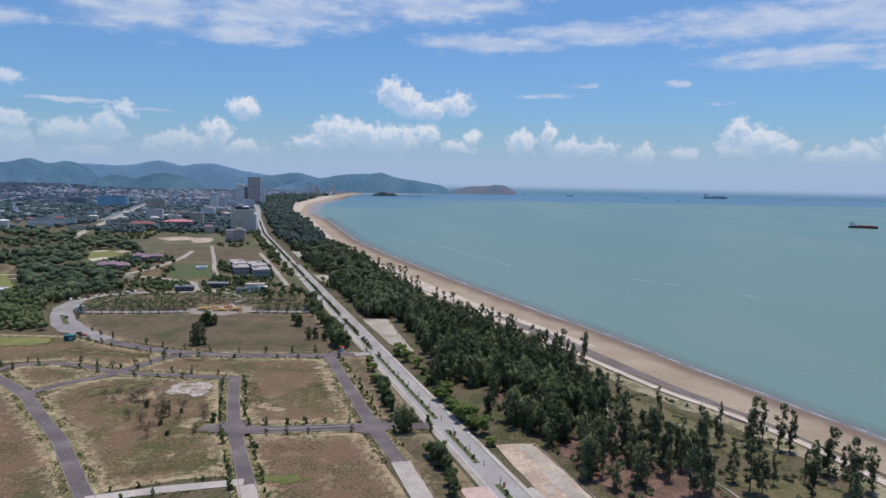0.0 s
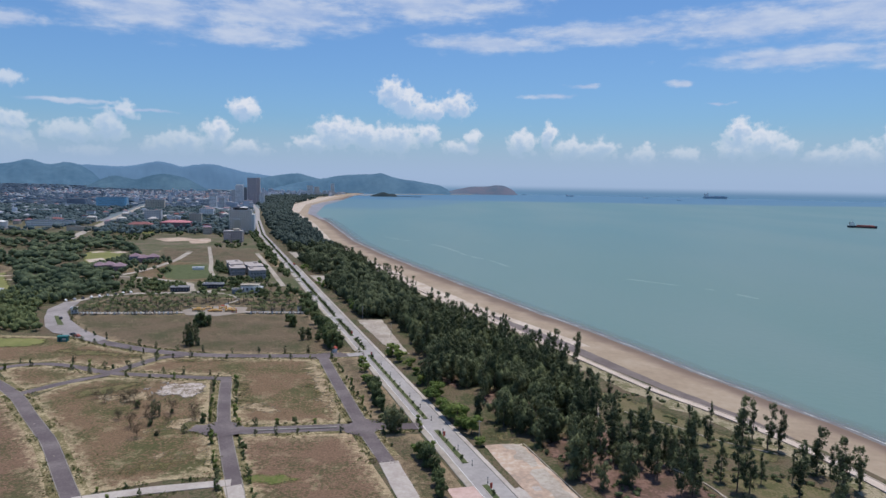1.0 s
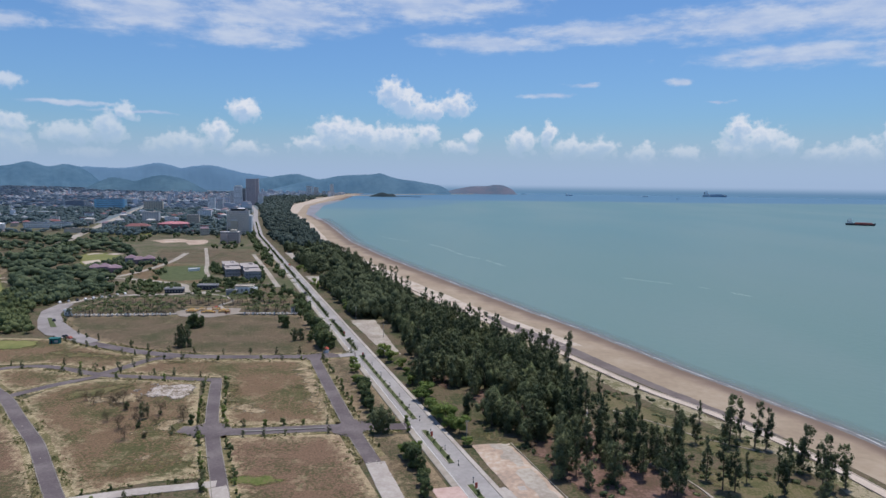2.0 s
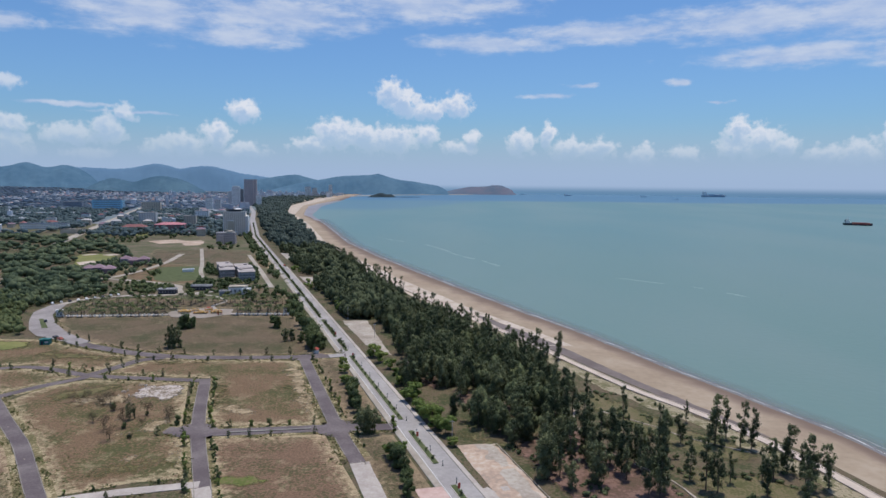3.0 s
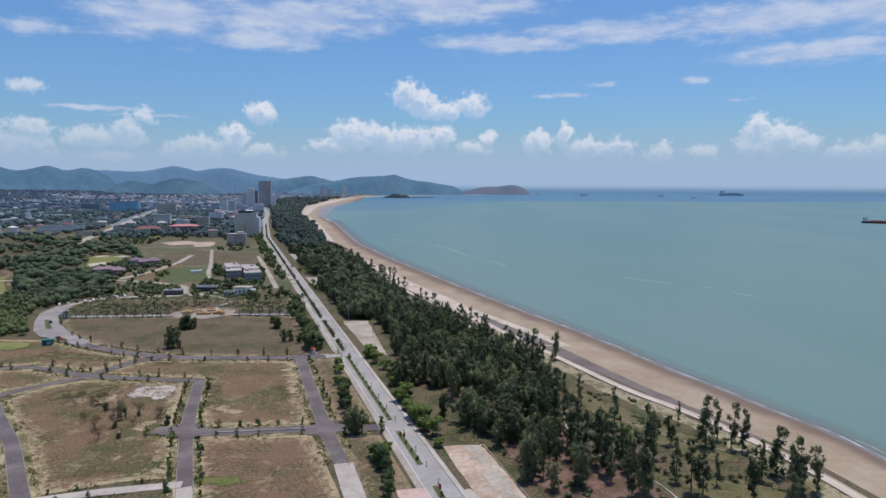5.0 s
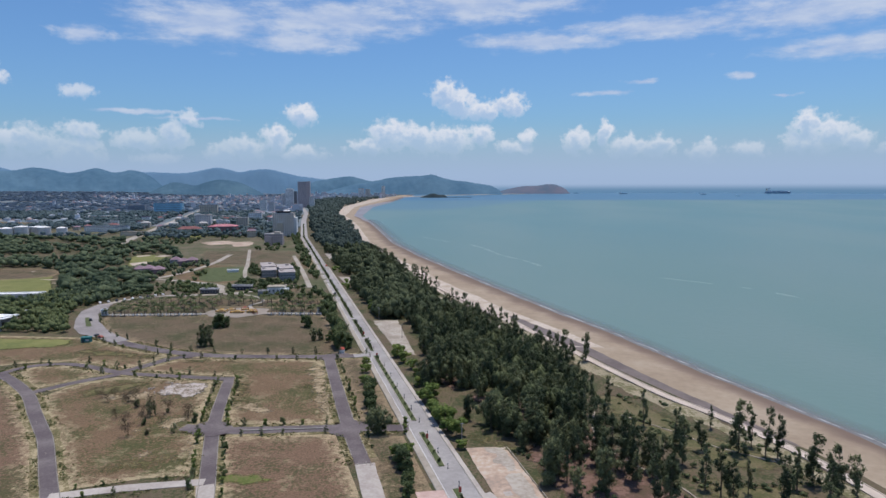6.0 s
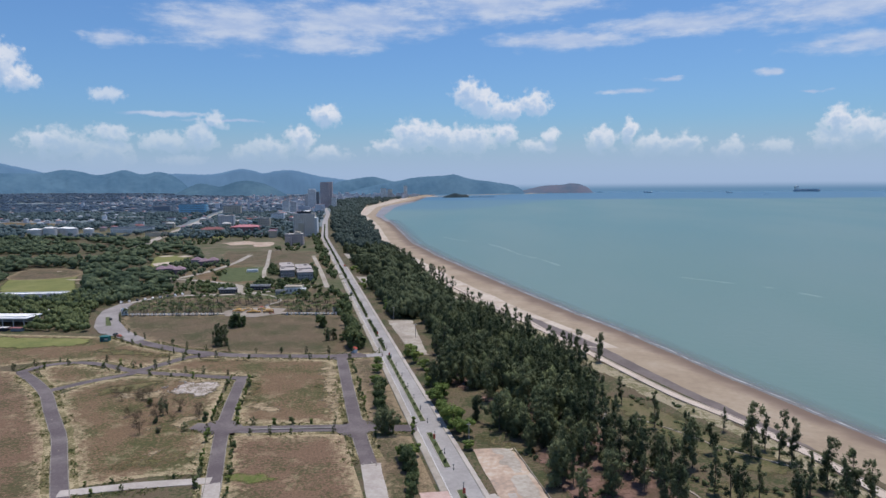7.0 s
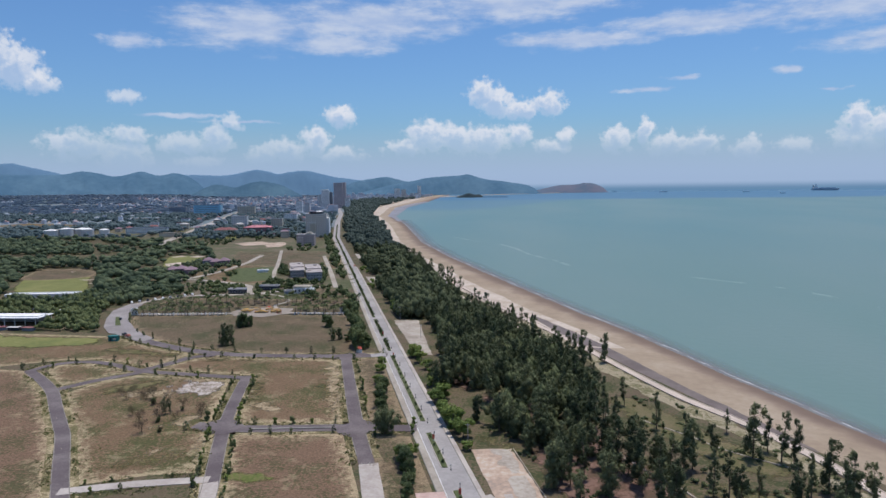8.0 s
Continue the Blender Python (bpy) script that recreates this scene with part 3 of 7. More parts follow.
def ribbon(name, line, left, right, z, mat, thick=0.12, wobble=0.0):
    """A band along a line from offset left to offset right (metres, left positive), with real edges."""
    n = sides_of(line)
    w1 = left + wobble * np.array([noise.noise((p[0] * 0.15, p[1] * 0.15, 1)) for p in line])
    w2 = right + wobble * np.array([noise.noise((p[0] * 0.15, p[1] * 0.15, 9)) for p in line])
    a, b = line + n * w1[:, None], line + n * w2[:, None]
    k = len(line)
    vs = [(*q, z) for q in a] + [(*q, z) for q in b] + [(*q, z - thick) for q in a] + [(*q, z - thick) for q in b]
    fs = []
    for i in range(k - 1):
        fs += [(i, k + i, k + i + 1, i + 1), (i, i + 1, 2 * k + i + 1, 2 * k + i), (k + i, 3 * k + i, 3 * k + i + 1, k + i + 1)]
    fs += [(0, 2 * k, 3 * k, k), (k - 1, 2 * k - 1, 4 * k - 1, 3 * k - 1)]
    return mesh_of(name, vs, fs, mat)


def inside(poly, x, y):
    poly = np.asarray(poly, float)
    res = np.zeros(np.shape(x), bool)
    j = len(poly) - 1
    for i in range(len(poly)):
        (xi, yi), (xj, yj) = poly[i], poly[j]
        hitx = (xj - xi) * (y - yi) / ((yj - yi) if yj != yi else 1e-9) + xi
        res ^= ((yi > y) != (yj > y)) & (x < hitx)
        j = i
    return res


def rim_distance(poly, x, y):
    poly = np.asarray(poly, float)
    best = np.full(np.shape(x), 1e9)
    for i in range(len(poly)):
        a, b = poly[i - 1], poly[i]
        ab = b - a
        t = np.clip(((x - a[0]) * ab[0] + (y - a[1]) * ab[1]) / (ab @ ab + 1e-9), 0, 1)
        best = np.minimum(best, np.hypot(x - a[0] - t * ab[0], y - a[1] - t * ab[1]))
    return best


def plot(name, poly, mat, z, label, category, cell=2.0, ragged=0.0, relief=0.12):
    """A plot of ground inside a polygon, as a fine sheet with low humps; carries its distance to the rim."""
    poly = smooth_line(list(poly) + [poly[0]], 3.0)[:-1] if ragged > 1 else np.asarray(poly, float)
    bm = bmesh.new()
    edge_pts = []
    for i in range(len(poly)):
        a, b = poly[i - 1], poly[i]
        n = max(1, int(np.linalg.norm(b - a) / cell))
        for k in range(n):
            q = a + (b - a) * k / n
            if ragged:
                q = q + ragged * np.array([noise.noise((q[0] * 0.2, q[1] * 0.2, 3)), noise.noise((q[0] * 0.2, q[1] * 0.2, 7))])
            edge_pts.append(q)
    f = bm.faces.new([bm.verts.new((q[0], q[1], z)) for q in edge_pts])
    lo, hi = np.min(edge_pts, 0), np.max(edge_pts, 0)
    bmesh.ops.triangulate(bm, faces=[f])
    for axis in (0, 1):
        c = lo[axis] + cell
        while c < hi[axis]:
            co = (c, 0, 0) if axis == 0 else (0, c, 0)
            no = (1, 0, 0) if axis == 0 else (0, 1, 0)
            bmesh.ops.bisect_plane(bm, geom=bm.verts[:] + bm.edges[:] + bm.faces[:], plane_co=co, plane_no=no)
            c += cell * 2
    me = bpy.data.meshes.new(name)
    xs = np.array([v.co.x for v in bm.verts]), np.array([v.co.y for v in bm.verts])
    rim = rim_distance(edge_pts, *xs)
    for v, r in zip(bm.verts, rim):
        v.co.z += (noise.noise((v.co.x * 0.12, v.co.y * 0.12, 0)) * relief + relief * 0.5) * min(1.0, r / 3)
    bmesh.ops.recalc_face_normals(bm, faces=bm.faces[:])
    if sum(fc.normal.z for fc in bm.faces) < 0:
        bmesh.ops.reverse_faces(bm, faces=bm.faces[:])
    bm.to_mesh(me)
    bm.free()
    me.attributes.new("rim", "FLOAT", "POINT").data.foreach_set("value", rim.astype(np.float32))
    me.materials.append(mat)
    return tagged(new(name, me), label, category, kind="structure")


# ---- the lie of the land ----
WATERLINE = [(250, -4800), (175, -300), (178, 60), (158, 192), (154, 215), (149.5, 227), (142.3, 244), (133.5, 268), (120, 299), (106, 337), (90, 379), (64, 435), (13, 557), (-65, 749),
             (-130, 930), (-234, 1314), (-335, 1659), (-423, 2229), (-453, 2862), (-520, 3712), (-560, 4850)]
SANDWIDTH = [(-4800, 22), (60, 34), (165, 25), (196, 28.5), (218, 35), (240, 38.3), (264, 42), (300, 43.5), (337, 45.2), (379, 53), (425, 58), (560, 65), (930, 62), (1314, 62), (1660, 77), (1785, 84), (2300, 115), (3039, 150), (3400, 130), (4850, 60)]
WL = np.array(WATERLINE, float)


def coast(y):
    return np.interp(y, WL[:, 1], WL[:, 0])


def sandw(y):
    a = np.array(SANDWIDTH, float)
    return np.interp(y, a[:, 0], a[:, 1])


def road_x(y):
    """The avenue's centre line."""
    return np.where(y < 1000, 78.2 - 0.3595 * y, np.interp(y, [1000, 1430, 1800, 2300, 3000], [-281.3, -414, -520, -690, -850]))


ys = np.unique(np.concatenate([np.linspace(-4850, -300, 12), np.linspace(-300, 600, 91), np.linspace(600, 2900, 80), np.linspace(2900, 4850, 20)]))
cols = [-4850, -3000, -2000, -1400, -1000, -700, -450, -250, -120, -40, -0.001]
vs, fs = [], []
for y in ys:
    c, w = coast(y), sandw(y)
    for k in cols[:-1]:
        vs.append((min(k, 0) + (c - w), y, 0.0))
    vs += [(c - w, y, 0.0), (c - w * 0.4, y, -1.2), (c + 10, y, -2.5), (c + 120, y, -6), (max(c + 130, min(c + 2500, math.sqrt(max(0.0, 4800.0 ** 2 - y * y)))), y, -12)]
nc = len(cols) + 4
for j in range(len(ys) - 1):
    for i in range(nc - 1):
        a = j * nc + i
        fs.append((a, a + 1, a + 1 + nc, a + nc))
tagged(new("ground", mesh_of("ground", vs, fs, M_GROUND)), "flat scrubby coastal land running down under the sea", "ground", kind="structure")

# beach: one sheet of sand from the trees down under the water, damp along the sea; white dune sand above it
ysb = ys[(ys > -400)]
for name, mat, lab, prof in (
        ("beach", M_SAND, "tan sand along the bay, dark and damp at the water", ((-1.0, -0.25), (-0.85, -0.30), (-0.7, -0.34), (-0.55, -0.38), (-0.45, -0.47), (-0.36, -0.56), (-0.28, -0.65), (-0.2, -0.76), (-0.13, -0.85), (-0.06, -0.94), (0.03, -1.06), (0.6, -2.2))),
        ("dune_sand", M_PALESAND, "white dune sand between the trees and the beach", ((-1.32, 0.05), (-1.05, 0.06), (-0.9, -0.2), (-0.52, -0.33)))):
    vs, fs, damp = [], [], []
    for y in (ysb if name != "dune_sand" else ysb[(ysb > 330) & (ysb < 3500)]):
        c, w = coast(y), sandw(y)
        for k, z in prof:
            jit = 1.6 * noise.noise((y * 0.05, k * 3, 2)) if abs(k) < 0.9 else 0
            vs.append((c + k * w + jit, y, z))
            damp.append(min(1.0, max(0.0, (k + 0.38) / 0.34)))
    n = len(prof)
    for j in range(len(vs) // n - 1):
        for i in range(n - 1):
            a = j * n + i
            fs.append((a, a + 1, a + 1 + n, a + n))
    me = mesh_of(name, vs, fs, mat)
    me.attributes.new("damp", "FLOAT", "POINT").data.foreach_set("value", damp)
    tagged(new(name, me), lab, "beach", kind="structure")

# wide wet flats at the head of the bay; mirrored sky's mauve partly in their colour
vs, fs = [], []
yf = np.arange(1420, 2900, 40.0)
for y in yf:
    c, w = coast(y), sandw(y)
    k = math.sin(math.pi * (y - 1420) / 1480) ** 0.7
    wob = 5 * noise.noise((y * 0.008, 0, 3))
    vs += [(c - w * (0.05 + 0.27 * k) + wob, y, -0.58), (c - w * 0.1 * k + wob * 0.5, y, -0.72), (c + w * 0.03 + w * 0.04 * k, y, -0.9)]
for j in range(len(yf) - 1):
    for i in range(2):
        a = j * 3 + i
        fs.append((a, a + 1, a + 4, a + 3))
tagged(new("wet_flats", mesh_of("wet_flats", vs, fs, M_WETFLAT)), "wet mauve-brown sand flats at the head of the bay", "beach", kind="structure")

# the sea: a wide disc to the horizon
vs, fs = [(0, 0, -1.0)], []
radii = [200, 400, 800, 1500, 2500, 3600, 4880]
na = 120
for r in radii:
    for i in range(na):
        a = 2 * math.pi * i / na
        vs.append((r * math.cos(a), r * math.sin(a), -1.0))
for i in range(na):
    fs.append((0, 1 + i, 1 + (i + 1) % na))
for k in range(len(radii) - 1):
    for i in range(na):
        a, b = 1 + k * na + i, 1 + k * na + (i + 1) % na
        fs.append((a, a + na, b + na, b))
tagged(new("sea", mesh_of("sea", vs, fs, M_SEA)), "calm turquoise coastal water turning blue further out", "sea", kind="structure")

# silty shallows along the waterline
vs, fs, veil = [], [], []
yw = np.arange(-200, 1500, 8.0)
for y in yw:
    c = coast(y) + 1.0 * noise.noise((y * 0.05, 0, 2))
    k = 1 + max(0, y - 300) / 900
    for off, a in ((-0.5, 0.7), (2.5, 0.55), (6, 0.25), (13, 0.0)):
        vs.append((c + off * k, y, -0.985))
        veil.append(a)
for j in range(len(yw) - 1):
    for i in range(3):
        a = j * 4 + i
        fs.append((a, a + 1, a + 5, a + 4))
me = mesh_of("shallows", vs, fs, M_SHALLOWS)
me.attributes.new("veil", "FLOAT", "POINT").data.foreach_set("value", veil)
tagged(new("shallows", me), "mauve-brown silty shallows along the waterline", "water", kind="structure")

# shallow creek behind the sand bar
creek = smooth_line([(124, 214), (119, 226), (111.5, 242), (103, 258), (92, 281), (78.5, 314), (66, 346), (50, 382), (34, 418)], 3.0)
kc = np.linspace(0, 1, len(creek))
half = 0.6 + 4.6 * np.sin(np.pi * np.clip(kc, 0, 1)) ** 0.7
nn = sides_of(creek)
vs = []
for p, q, h in zip(creek, nn, half):
    z = 0.09 + 0.0 * h
    wob = 1.2 * noise.noise((p[1] * 0.1, 0, 4))
    vs += [(*(p + q * (h + 1.5)), z - 0.28), (*(p - q * (h * 0.9 + wob)), z - 0.36)]
fs = [(2 * i, 2 * i + 1, 2 * i + 3, 2 * i + 2) for i in range(len(creek) - 1)]
tagged(new("creek", mesh_of("creek", vs, fs, M_CREEK)), "shallow grey-mauve tidal creek lying on the sand", "creek", kind="structure")

# thin lines of foam where small waves break
vs, fs = [], []
for row, (off, y0, y1) in enumerate([(1.5, 150, 1400), (4.2, 150, 238)]):
    y = y0
    while y < y1:
        ln = rng.uniform(8, 34)
        keep = noise.noise((y * 0.03, row * 5.0, 0)) > ((-0.3 if y < 420 else 0.0) if row == 0 else -0.1)
        if keep:
            n = 8
            base = len(vs)
            for k in range(n + 1):
                yy = y + ln * k / n
                wd = (0.42 if row == 0 else 0.22) * math.sin(math.pi * (k + 0.15) / (n + 0.3)) * rng.uniform(0.5, 1.2) * (1 + yy / 700) 
                c = coast(yy) + off + 1.4 * noise.noise((yy * 0.06, row, 5))
                vs += [(c - wd / 2, yy, -0.97), (c + wd / 2, yy, -0.97)]
            fs += [(base + 2 * k, base + 2 * k + 1, base + 2 * k + 3, base + 2 * k + 2) for k in range(n)]
        y += ln * rng.uniform(0.8, 1.3)
tagged(new("sea_foam", mesh_of("sea_foam", vs, fs, M_FOAM)), "broken white foam lines of small waves", "foam", kind="stuff")

def rise(x, y):
    """The plain behind the town climbs gently towards the hills."""
    u = np.clip((np.hypot(x, y) - 1850) / 2150, 0, 1)
    v = np.clip((coast(y) - sandw(y) - 80 - x) / 2000, 0, 1)
    return 42.0 * u * u * (3 - 2 * u) * v * v * (3 - 2 * v)


vs, fs = [], []
yp, off = np.linspace(1250, 4080, 48), [0, 60, 130, 220, 330, 460, 600, 780, 1000, 1300, 1700, 2200, 2800, 3500, 4300]
for y in yp:
    xr = coast(y) - sandw(y) - 80
    for o in off:
        vs.append((xr - o, y, float(rise(xr - o, y)) + 0.06))
for i in range(len(yp) - 1):
    for j in range(len(off) - 1):
        a = i * len(off) + j
        fs.append((a, a + len(off), a + 1 + len(off), a + 1))
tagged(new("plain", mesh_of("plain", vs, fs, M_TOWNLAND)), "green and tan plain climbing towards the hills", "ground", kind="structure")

# ---- roads ----
yy = np.concatenate([np.arange(-60, 1000, 12.0), np.arange(1000, 2300, 30.0)])
AVENUE = np.stack([road_x(yy), yy], 1)
avenue = part("road_avenue", ribbon("road_avenue", AVENUE, 5.3, -5.7, 0.10, M_HIGHWAY), None)
tagged(avenue, "pale worn dual carriageway running along the coast", "road", kind="structure")
for name, a, b in (("kerb", 5.5, 5.25), ("kerb", -5.65, -5.9)):
    tagged(part(name, ribbon(name, AVENUE, a, b, 0.2, M_KERB, 0.2), None), "pale concrete kerb along the avenue", "kerb", kind="structure")
tagged(part("road_shoulder", ribbon("road_shoulder", AVENUE[:90], 5.2, 3.2, 0.105, M_TRACK, 0.02), None), "paler worn shoulder along the avenue", "road", kind="structure")
tagged(part("road_marking", ribbon("road_marking", AVENUE[:70], 3.08, 2.96, 0.109, M_WHITE, 0.004), None), "white edge line painted on the avenue", "road marking", kind="structure")
tagged(part("pavement", ribbon("pavement", AVENUE[:60], -5.9, -7.3, 0.16, M_CONCRETE, 0.2), None), "pale concrete footway beside the avenue", "pavement", kind="structure")

# islands of the median: planted strips with kerbs
ISLANDS = [(120, 174.5), (189, 215.5), (226.5, 313.5), (323, 347), (353, 398), (404, 470), (476, 560), (566, 660), (668, 790), (800, 930), (940, 1100), (1110, 1300)]
for y0, y1 in ISLANDS:
    ln = np.stack([road_x(np.linspace(y0, y1, 12)), np.linspace(y0, y1, 12)], 1)
    t_ = thing("median_island", *ln[0], label="narrow planted traffic island with pale kerbs", category="traffic island", group="islands of the avenue")
    for nm, mat, hw, z, th in (("kerb", M_CONCRETE, 1.12, 0.26, 0.2), ("grass", M_MEDIAN, 0.88, 0.30, 0.2)):
        me = ribbon(nm, ln - ln[0], hw, -hw, z, mat, th)
        part(nm, me, None, t_)

SIDE_ROADS = {
    "road_west": ([(-40, 85), (-72, 130), (-96.5, 162), (-105, 173), (-124, 198), (-131.5, 206.5), (-147.6, 224.2), (-163, 241.5), (-178, 255), (-199, 271)], 4.7, M_ASPHALT),
    "road_loop": ([(-199, 270), (-194, 283), (-181, 288), (-166, 285), (-146, 276.5), (-125, 273.5), (-91, 270.5)], 4.4, M_ASPHALT),
    "road_loop_cut": ([(-165, 246), (-157, 259), (-144, 274)], 4.6, M_ASPHALT),
    "road_link": ([(-146, 275), (-139, 289), (-134, 301), (-124, 307)], 5.0, M_ASPHALT),
    "road_curve": ([(-240, 398), (-229, 382), (-204, 351.5), (-188, 337), (-165, 324), (-141, 313.5), (-115, 308), (-89, 308), (-58, 310.5), (-37, 314.5)], 6.2, M_ASPHALT),
    "road_mid": ([(-92, 273), (-74, 217), (-53, 165), (-38, 125), (-20, 80)], 4.6, M_ASPHALT),
    "road_cross": ([(-84, 213.5), (-66, 212), (-30, 217), (-8, 219), (-4.2, 219.7)], 6.0, M_ASPHALT),
    "road_inner": ([(-57.6, 311), (-27, 223), (-14, 189)], 4.9, M_ASPHALT),
    "road_inner_end": ([(-13.5, 189), (-6.5, 168), (8, 125)], 6.0, M_CONCRETE),
    "road_south": ([(-96, 160.5), (-82, 166), (-69, 170), (-57, 173)], 4.2, M_CONCRETE),
    "road_mid_end": ([(-56, 171), (-51, 160), (-38, 125)], 5.0, M_CONCRETE),
    "track_park": ([(-305, 562), (-285, 561), (-277, 600), (-277, 630), (-281, 680), (-290, 725), (-296, 755)], 6.0, M_TRACK),
    "track_park_low": ([(-285, 559), (-247, 546), (-209, 526), (-199, 507), (-190, 488)], 5.2, M_TRACK),
    "track_garden": ([(-197, 555), (-222, 615), (-240, 667), (-295, 813)], 3.8, M_TRACK),
    "drive_villa": ([(-129, 520), (-168, 624), (-216, 748)], 4.2, M_TRACK),
    "road_north": ([(-240, 396), (-250, 420), (-252, 444), (-243, 463), (-225, 475), (-199, 480), (-182, 488), (-168, 500), (-150, 520), (-134, 526)], 5.4, M_TRACK),
    "path_garden": ([(-182, 488), (-161, 478), (-147, 462), (-145, 452), (-148, 440), (-142, 428)], 2.4, M_TRACK),
    "promenade_palms": ([(-228, 402), (-200, 404), (-172, 408), (-143, 413), (-87, 415)], 4.0, M_CONCRETE),
    "road_far": ([(-500, 850), (-527, 922), (-612, 1155), (-751, 1537), (-900, 1960)], 13, M_TRACK),
    "drive_avenue": ([(-45, 312.5), (-38, 315.2)], 6.0, M_HIGHWAY),
    "path_wood": ([(64, 246), (60, 225), (63, 205), (72, 190), (80, 178), (84, 160)], 0.6, M_LOT),
    "path_dune": ([(72, 238), (88, 222), (96, 212), (112, 200)], 0.5, M_LOT),
}
for i, (name, (pts, width, mat)) in enumerate(SIDE_ROADS.items()):
    ln = smooth_line(pts, 4.0)
    lab = {M_ASPHALT.name: "worn grey-mauve asphalt estate road", M_CONCRETE.name: "pale concrete lane", M_HIGHWAY.name: "pale worn road mouth", M_LOT.name: "narrow trodden sandy path", M_TRACK.name: "pale tan unpaved lane"}[mat.name]
    z = 0.14 + 0.006 * i
    tagged(part(name, ribbon(name, ln, width / 2, -width / 2, z, mat, 0.3, 0.3), None), lab, "road", kind="structure")
    if mat is M_ASPHALT and width > 3:
        for s in (1, -1):
            wv = 2.4 if name != "road_south" else 1.0
            me = ribbon("verge", ln[1:-1], s * (width / 2 + (wv if s > 0 else 0.1)), s * (width / 2 + (0.1 if s > 0 else wv)), 0.11 + 0.002 * i + 0.001 * s, M_STRAW, 0.2, 0.9)
            tagged(part("verge", me, None), "sandy verge with straw along an estate road", "verge", kind="structure")
    if mat is M_ASPHALT and width > 4.5:
        n_end = 2
        for s in (1, -1):
            body = ln[n_end:-n_end]
            me = ribbon("kerb", body, s * width / 2 + 0.16, s * width / 2 - 0.08, z + 0.06 + 0.001 * i, M_KERB, 0.3)
            tagged(part("kerb", me, None), "low pale kerb of an estate road", "kerb", kind="structure")
# small worn arrows painted on the western road
for x, y in ((-139.5, 214.5), (-117, 188.5)):
    bm = boxes((0, 0, 0, 0.14, 0.9, 0.01), (0, 0.5, 0, 0.4, 0.3, 0.01, 0.0, 0.6))
    arrow = tagged(part("road_marking", bm, M_LOT), "small worn arrow painted on the asphalt", "road marking", kind="structure")
    arrow.matrix_basis = pose(x, y, 0.148, 0, 0, 41)
# green strip down the cross road
tagged(part("verge_strip", ribbon("verge_strip", smooth_line([(-62, 212), (-34, 216.5)], 4), 0.5, -0.5, 0.42, M_KERB, 0.3), None), "pale kerbed strip between the lanes", "verge", kind="structure")

# ---- plots of dry grass between the roads ----
PLOTS = [
    ([(-93, 165.5), (-101.5, 174.5), (-120.5, 199), (-128, 207.5), (-144, 225.2), (-157.5, 241), (-154.5, 256.5), (-143, 269.5), (-124, 270), (-97, 267), (-79.5, 217), (-63, 177), (-76, 174)], M_FIELD2, "dry olive-brown grass plot with a pale straw rim"),
    ([(-194, 276), (-190, 282.5), (-179, 284.5), (-166, 281), (-149, 273), (-158, 263), (-168, 249.5)], M_FIELD2, "small olive grass plot with a sandy rim"),
    ([(-88, 266.5), (-70, 217.5), (-31.6, 221.5), (-59.6, 304), (-90, 303), (-117, 302.5), (-131, 300), (-135, 290), (-140, 278.5), (-122, 277.5), (-90, 274.5)], M_FIELD2, "dry brown grass plot with straw patches"),
    ([(-68, 207), (-28.6, 212), (-12, 172), (6, 125), (-33, 125), (-49, 165)], M_FIELD, "dry brown grass plot beside an estate road"),
    ([(-51, 304), (-23, 226), (-8, 224.5), (-11.5, 232), (-40, 312)], M_FIELD3, "rough grass strip beside the avenue"),
    ([(-21.5, 211), (-9, 178), (10, 125), (26, 125), (16, 154), (-5, 212)], M_FIELD3, "rough dry grass strip beside the avenue"),
    ([(-58, 314.5), (-88, 312.5), (-115, 312.5), (-141, 318.5), (-166, 330.5), (-187, 344), (-206, 361), (-221, 381), (-227, 396), (-200, 400), (-171, 404), (-143, 408), (-86, 410), (-81, 402), (-50, 318)], M_FIELD3, "broad dry brown grass field"),
    ([(-131, 305), (-142, 308.5), (-166, 319), (-188, 331), (-200, 340), (-290, 342), (-300, 300), (-220, 276), (-199, 289), (-181, 293), (-165, 290), (-149, 281.5), (-144, 290), (-139, 303)], M_FIELD2, "dry grass field below the curving road"),
    ([(-100.3, 161), (-108.5, 172), (-127.5, 197), (-135, 205.5), (-151, 223.2), (-166.5, 241), (-182, 255), (-202, 271), (-222, 272), (-300, 290), (-300, 110), (-70, 118)], M_FIELD, "dry reddish-brown grass field"),
    ([(-238, 428), (-180, 432), (-110, 434), (-108, 460), (-150, 462), (-200, 470), (-236, 458)], M_FIELD3, "dry grass between rows of palms"),
    ([(-96, 445), (-132, 445), (-150, 515), (-118, 515)], M_FIELD3, "small brown plot beside the avenue"),
    ([(-300, 570), (-283, 566), (-205, 528), (-190, 545), (-230, 640), (-292, 690)], M_FIELD2, "garden plot with scattered bushes"),
    ([(-350, 800), (-226, 800), (-204, 725), (-184, 655), (-230, 655), (-262, 660), (-287, 655), (-325, 730)], M_FIELD3, "bare brown field of the park before the town"),
    ([(-225, 745), (-178, 632), (-158, 640), (-196, 760)], M_FIELD2, "grass strip beside a villa drive"),
    ([(-330, 560), (-300, 556), (-250, 535), (-225, 498), (-262, 490), (-330, 520)], M_FIELD3, "dark brown bare plot"),
]
for poly, mat, lab in PLOTS:
    far = min(q[1] for q in poly) > 420
    plot("field", poly, mat, 0.06, lab, "field", 6.0 if far else 2.6)
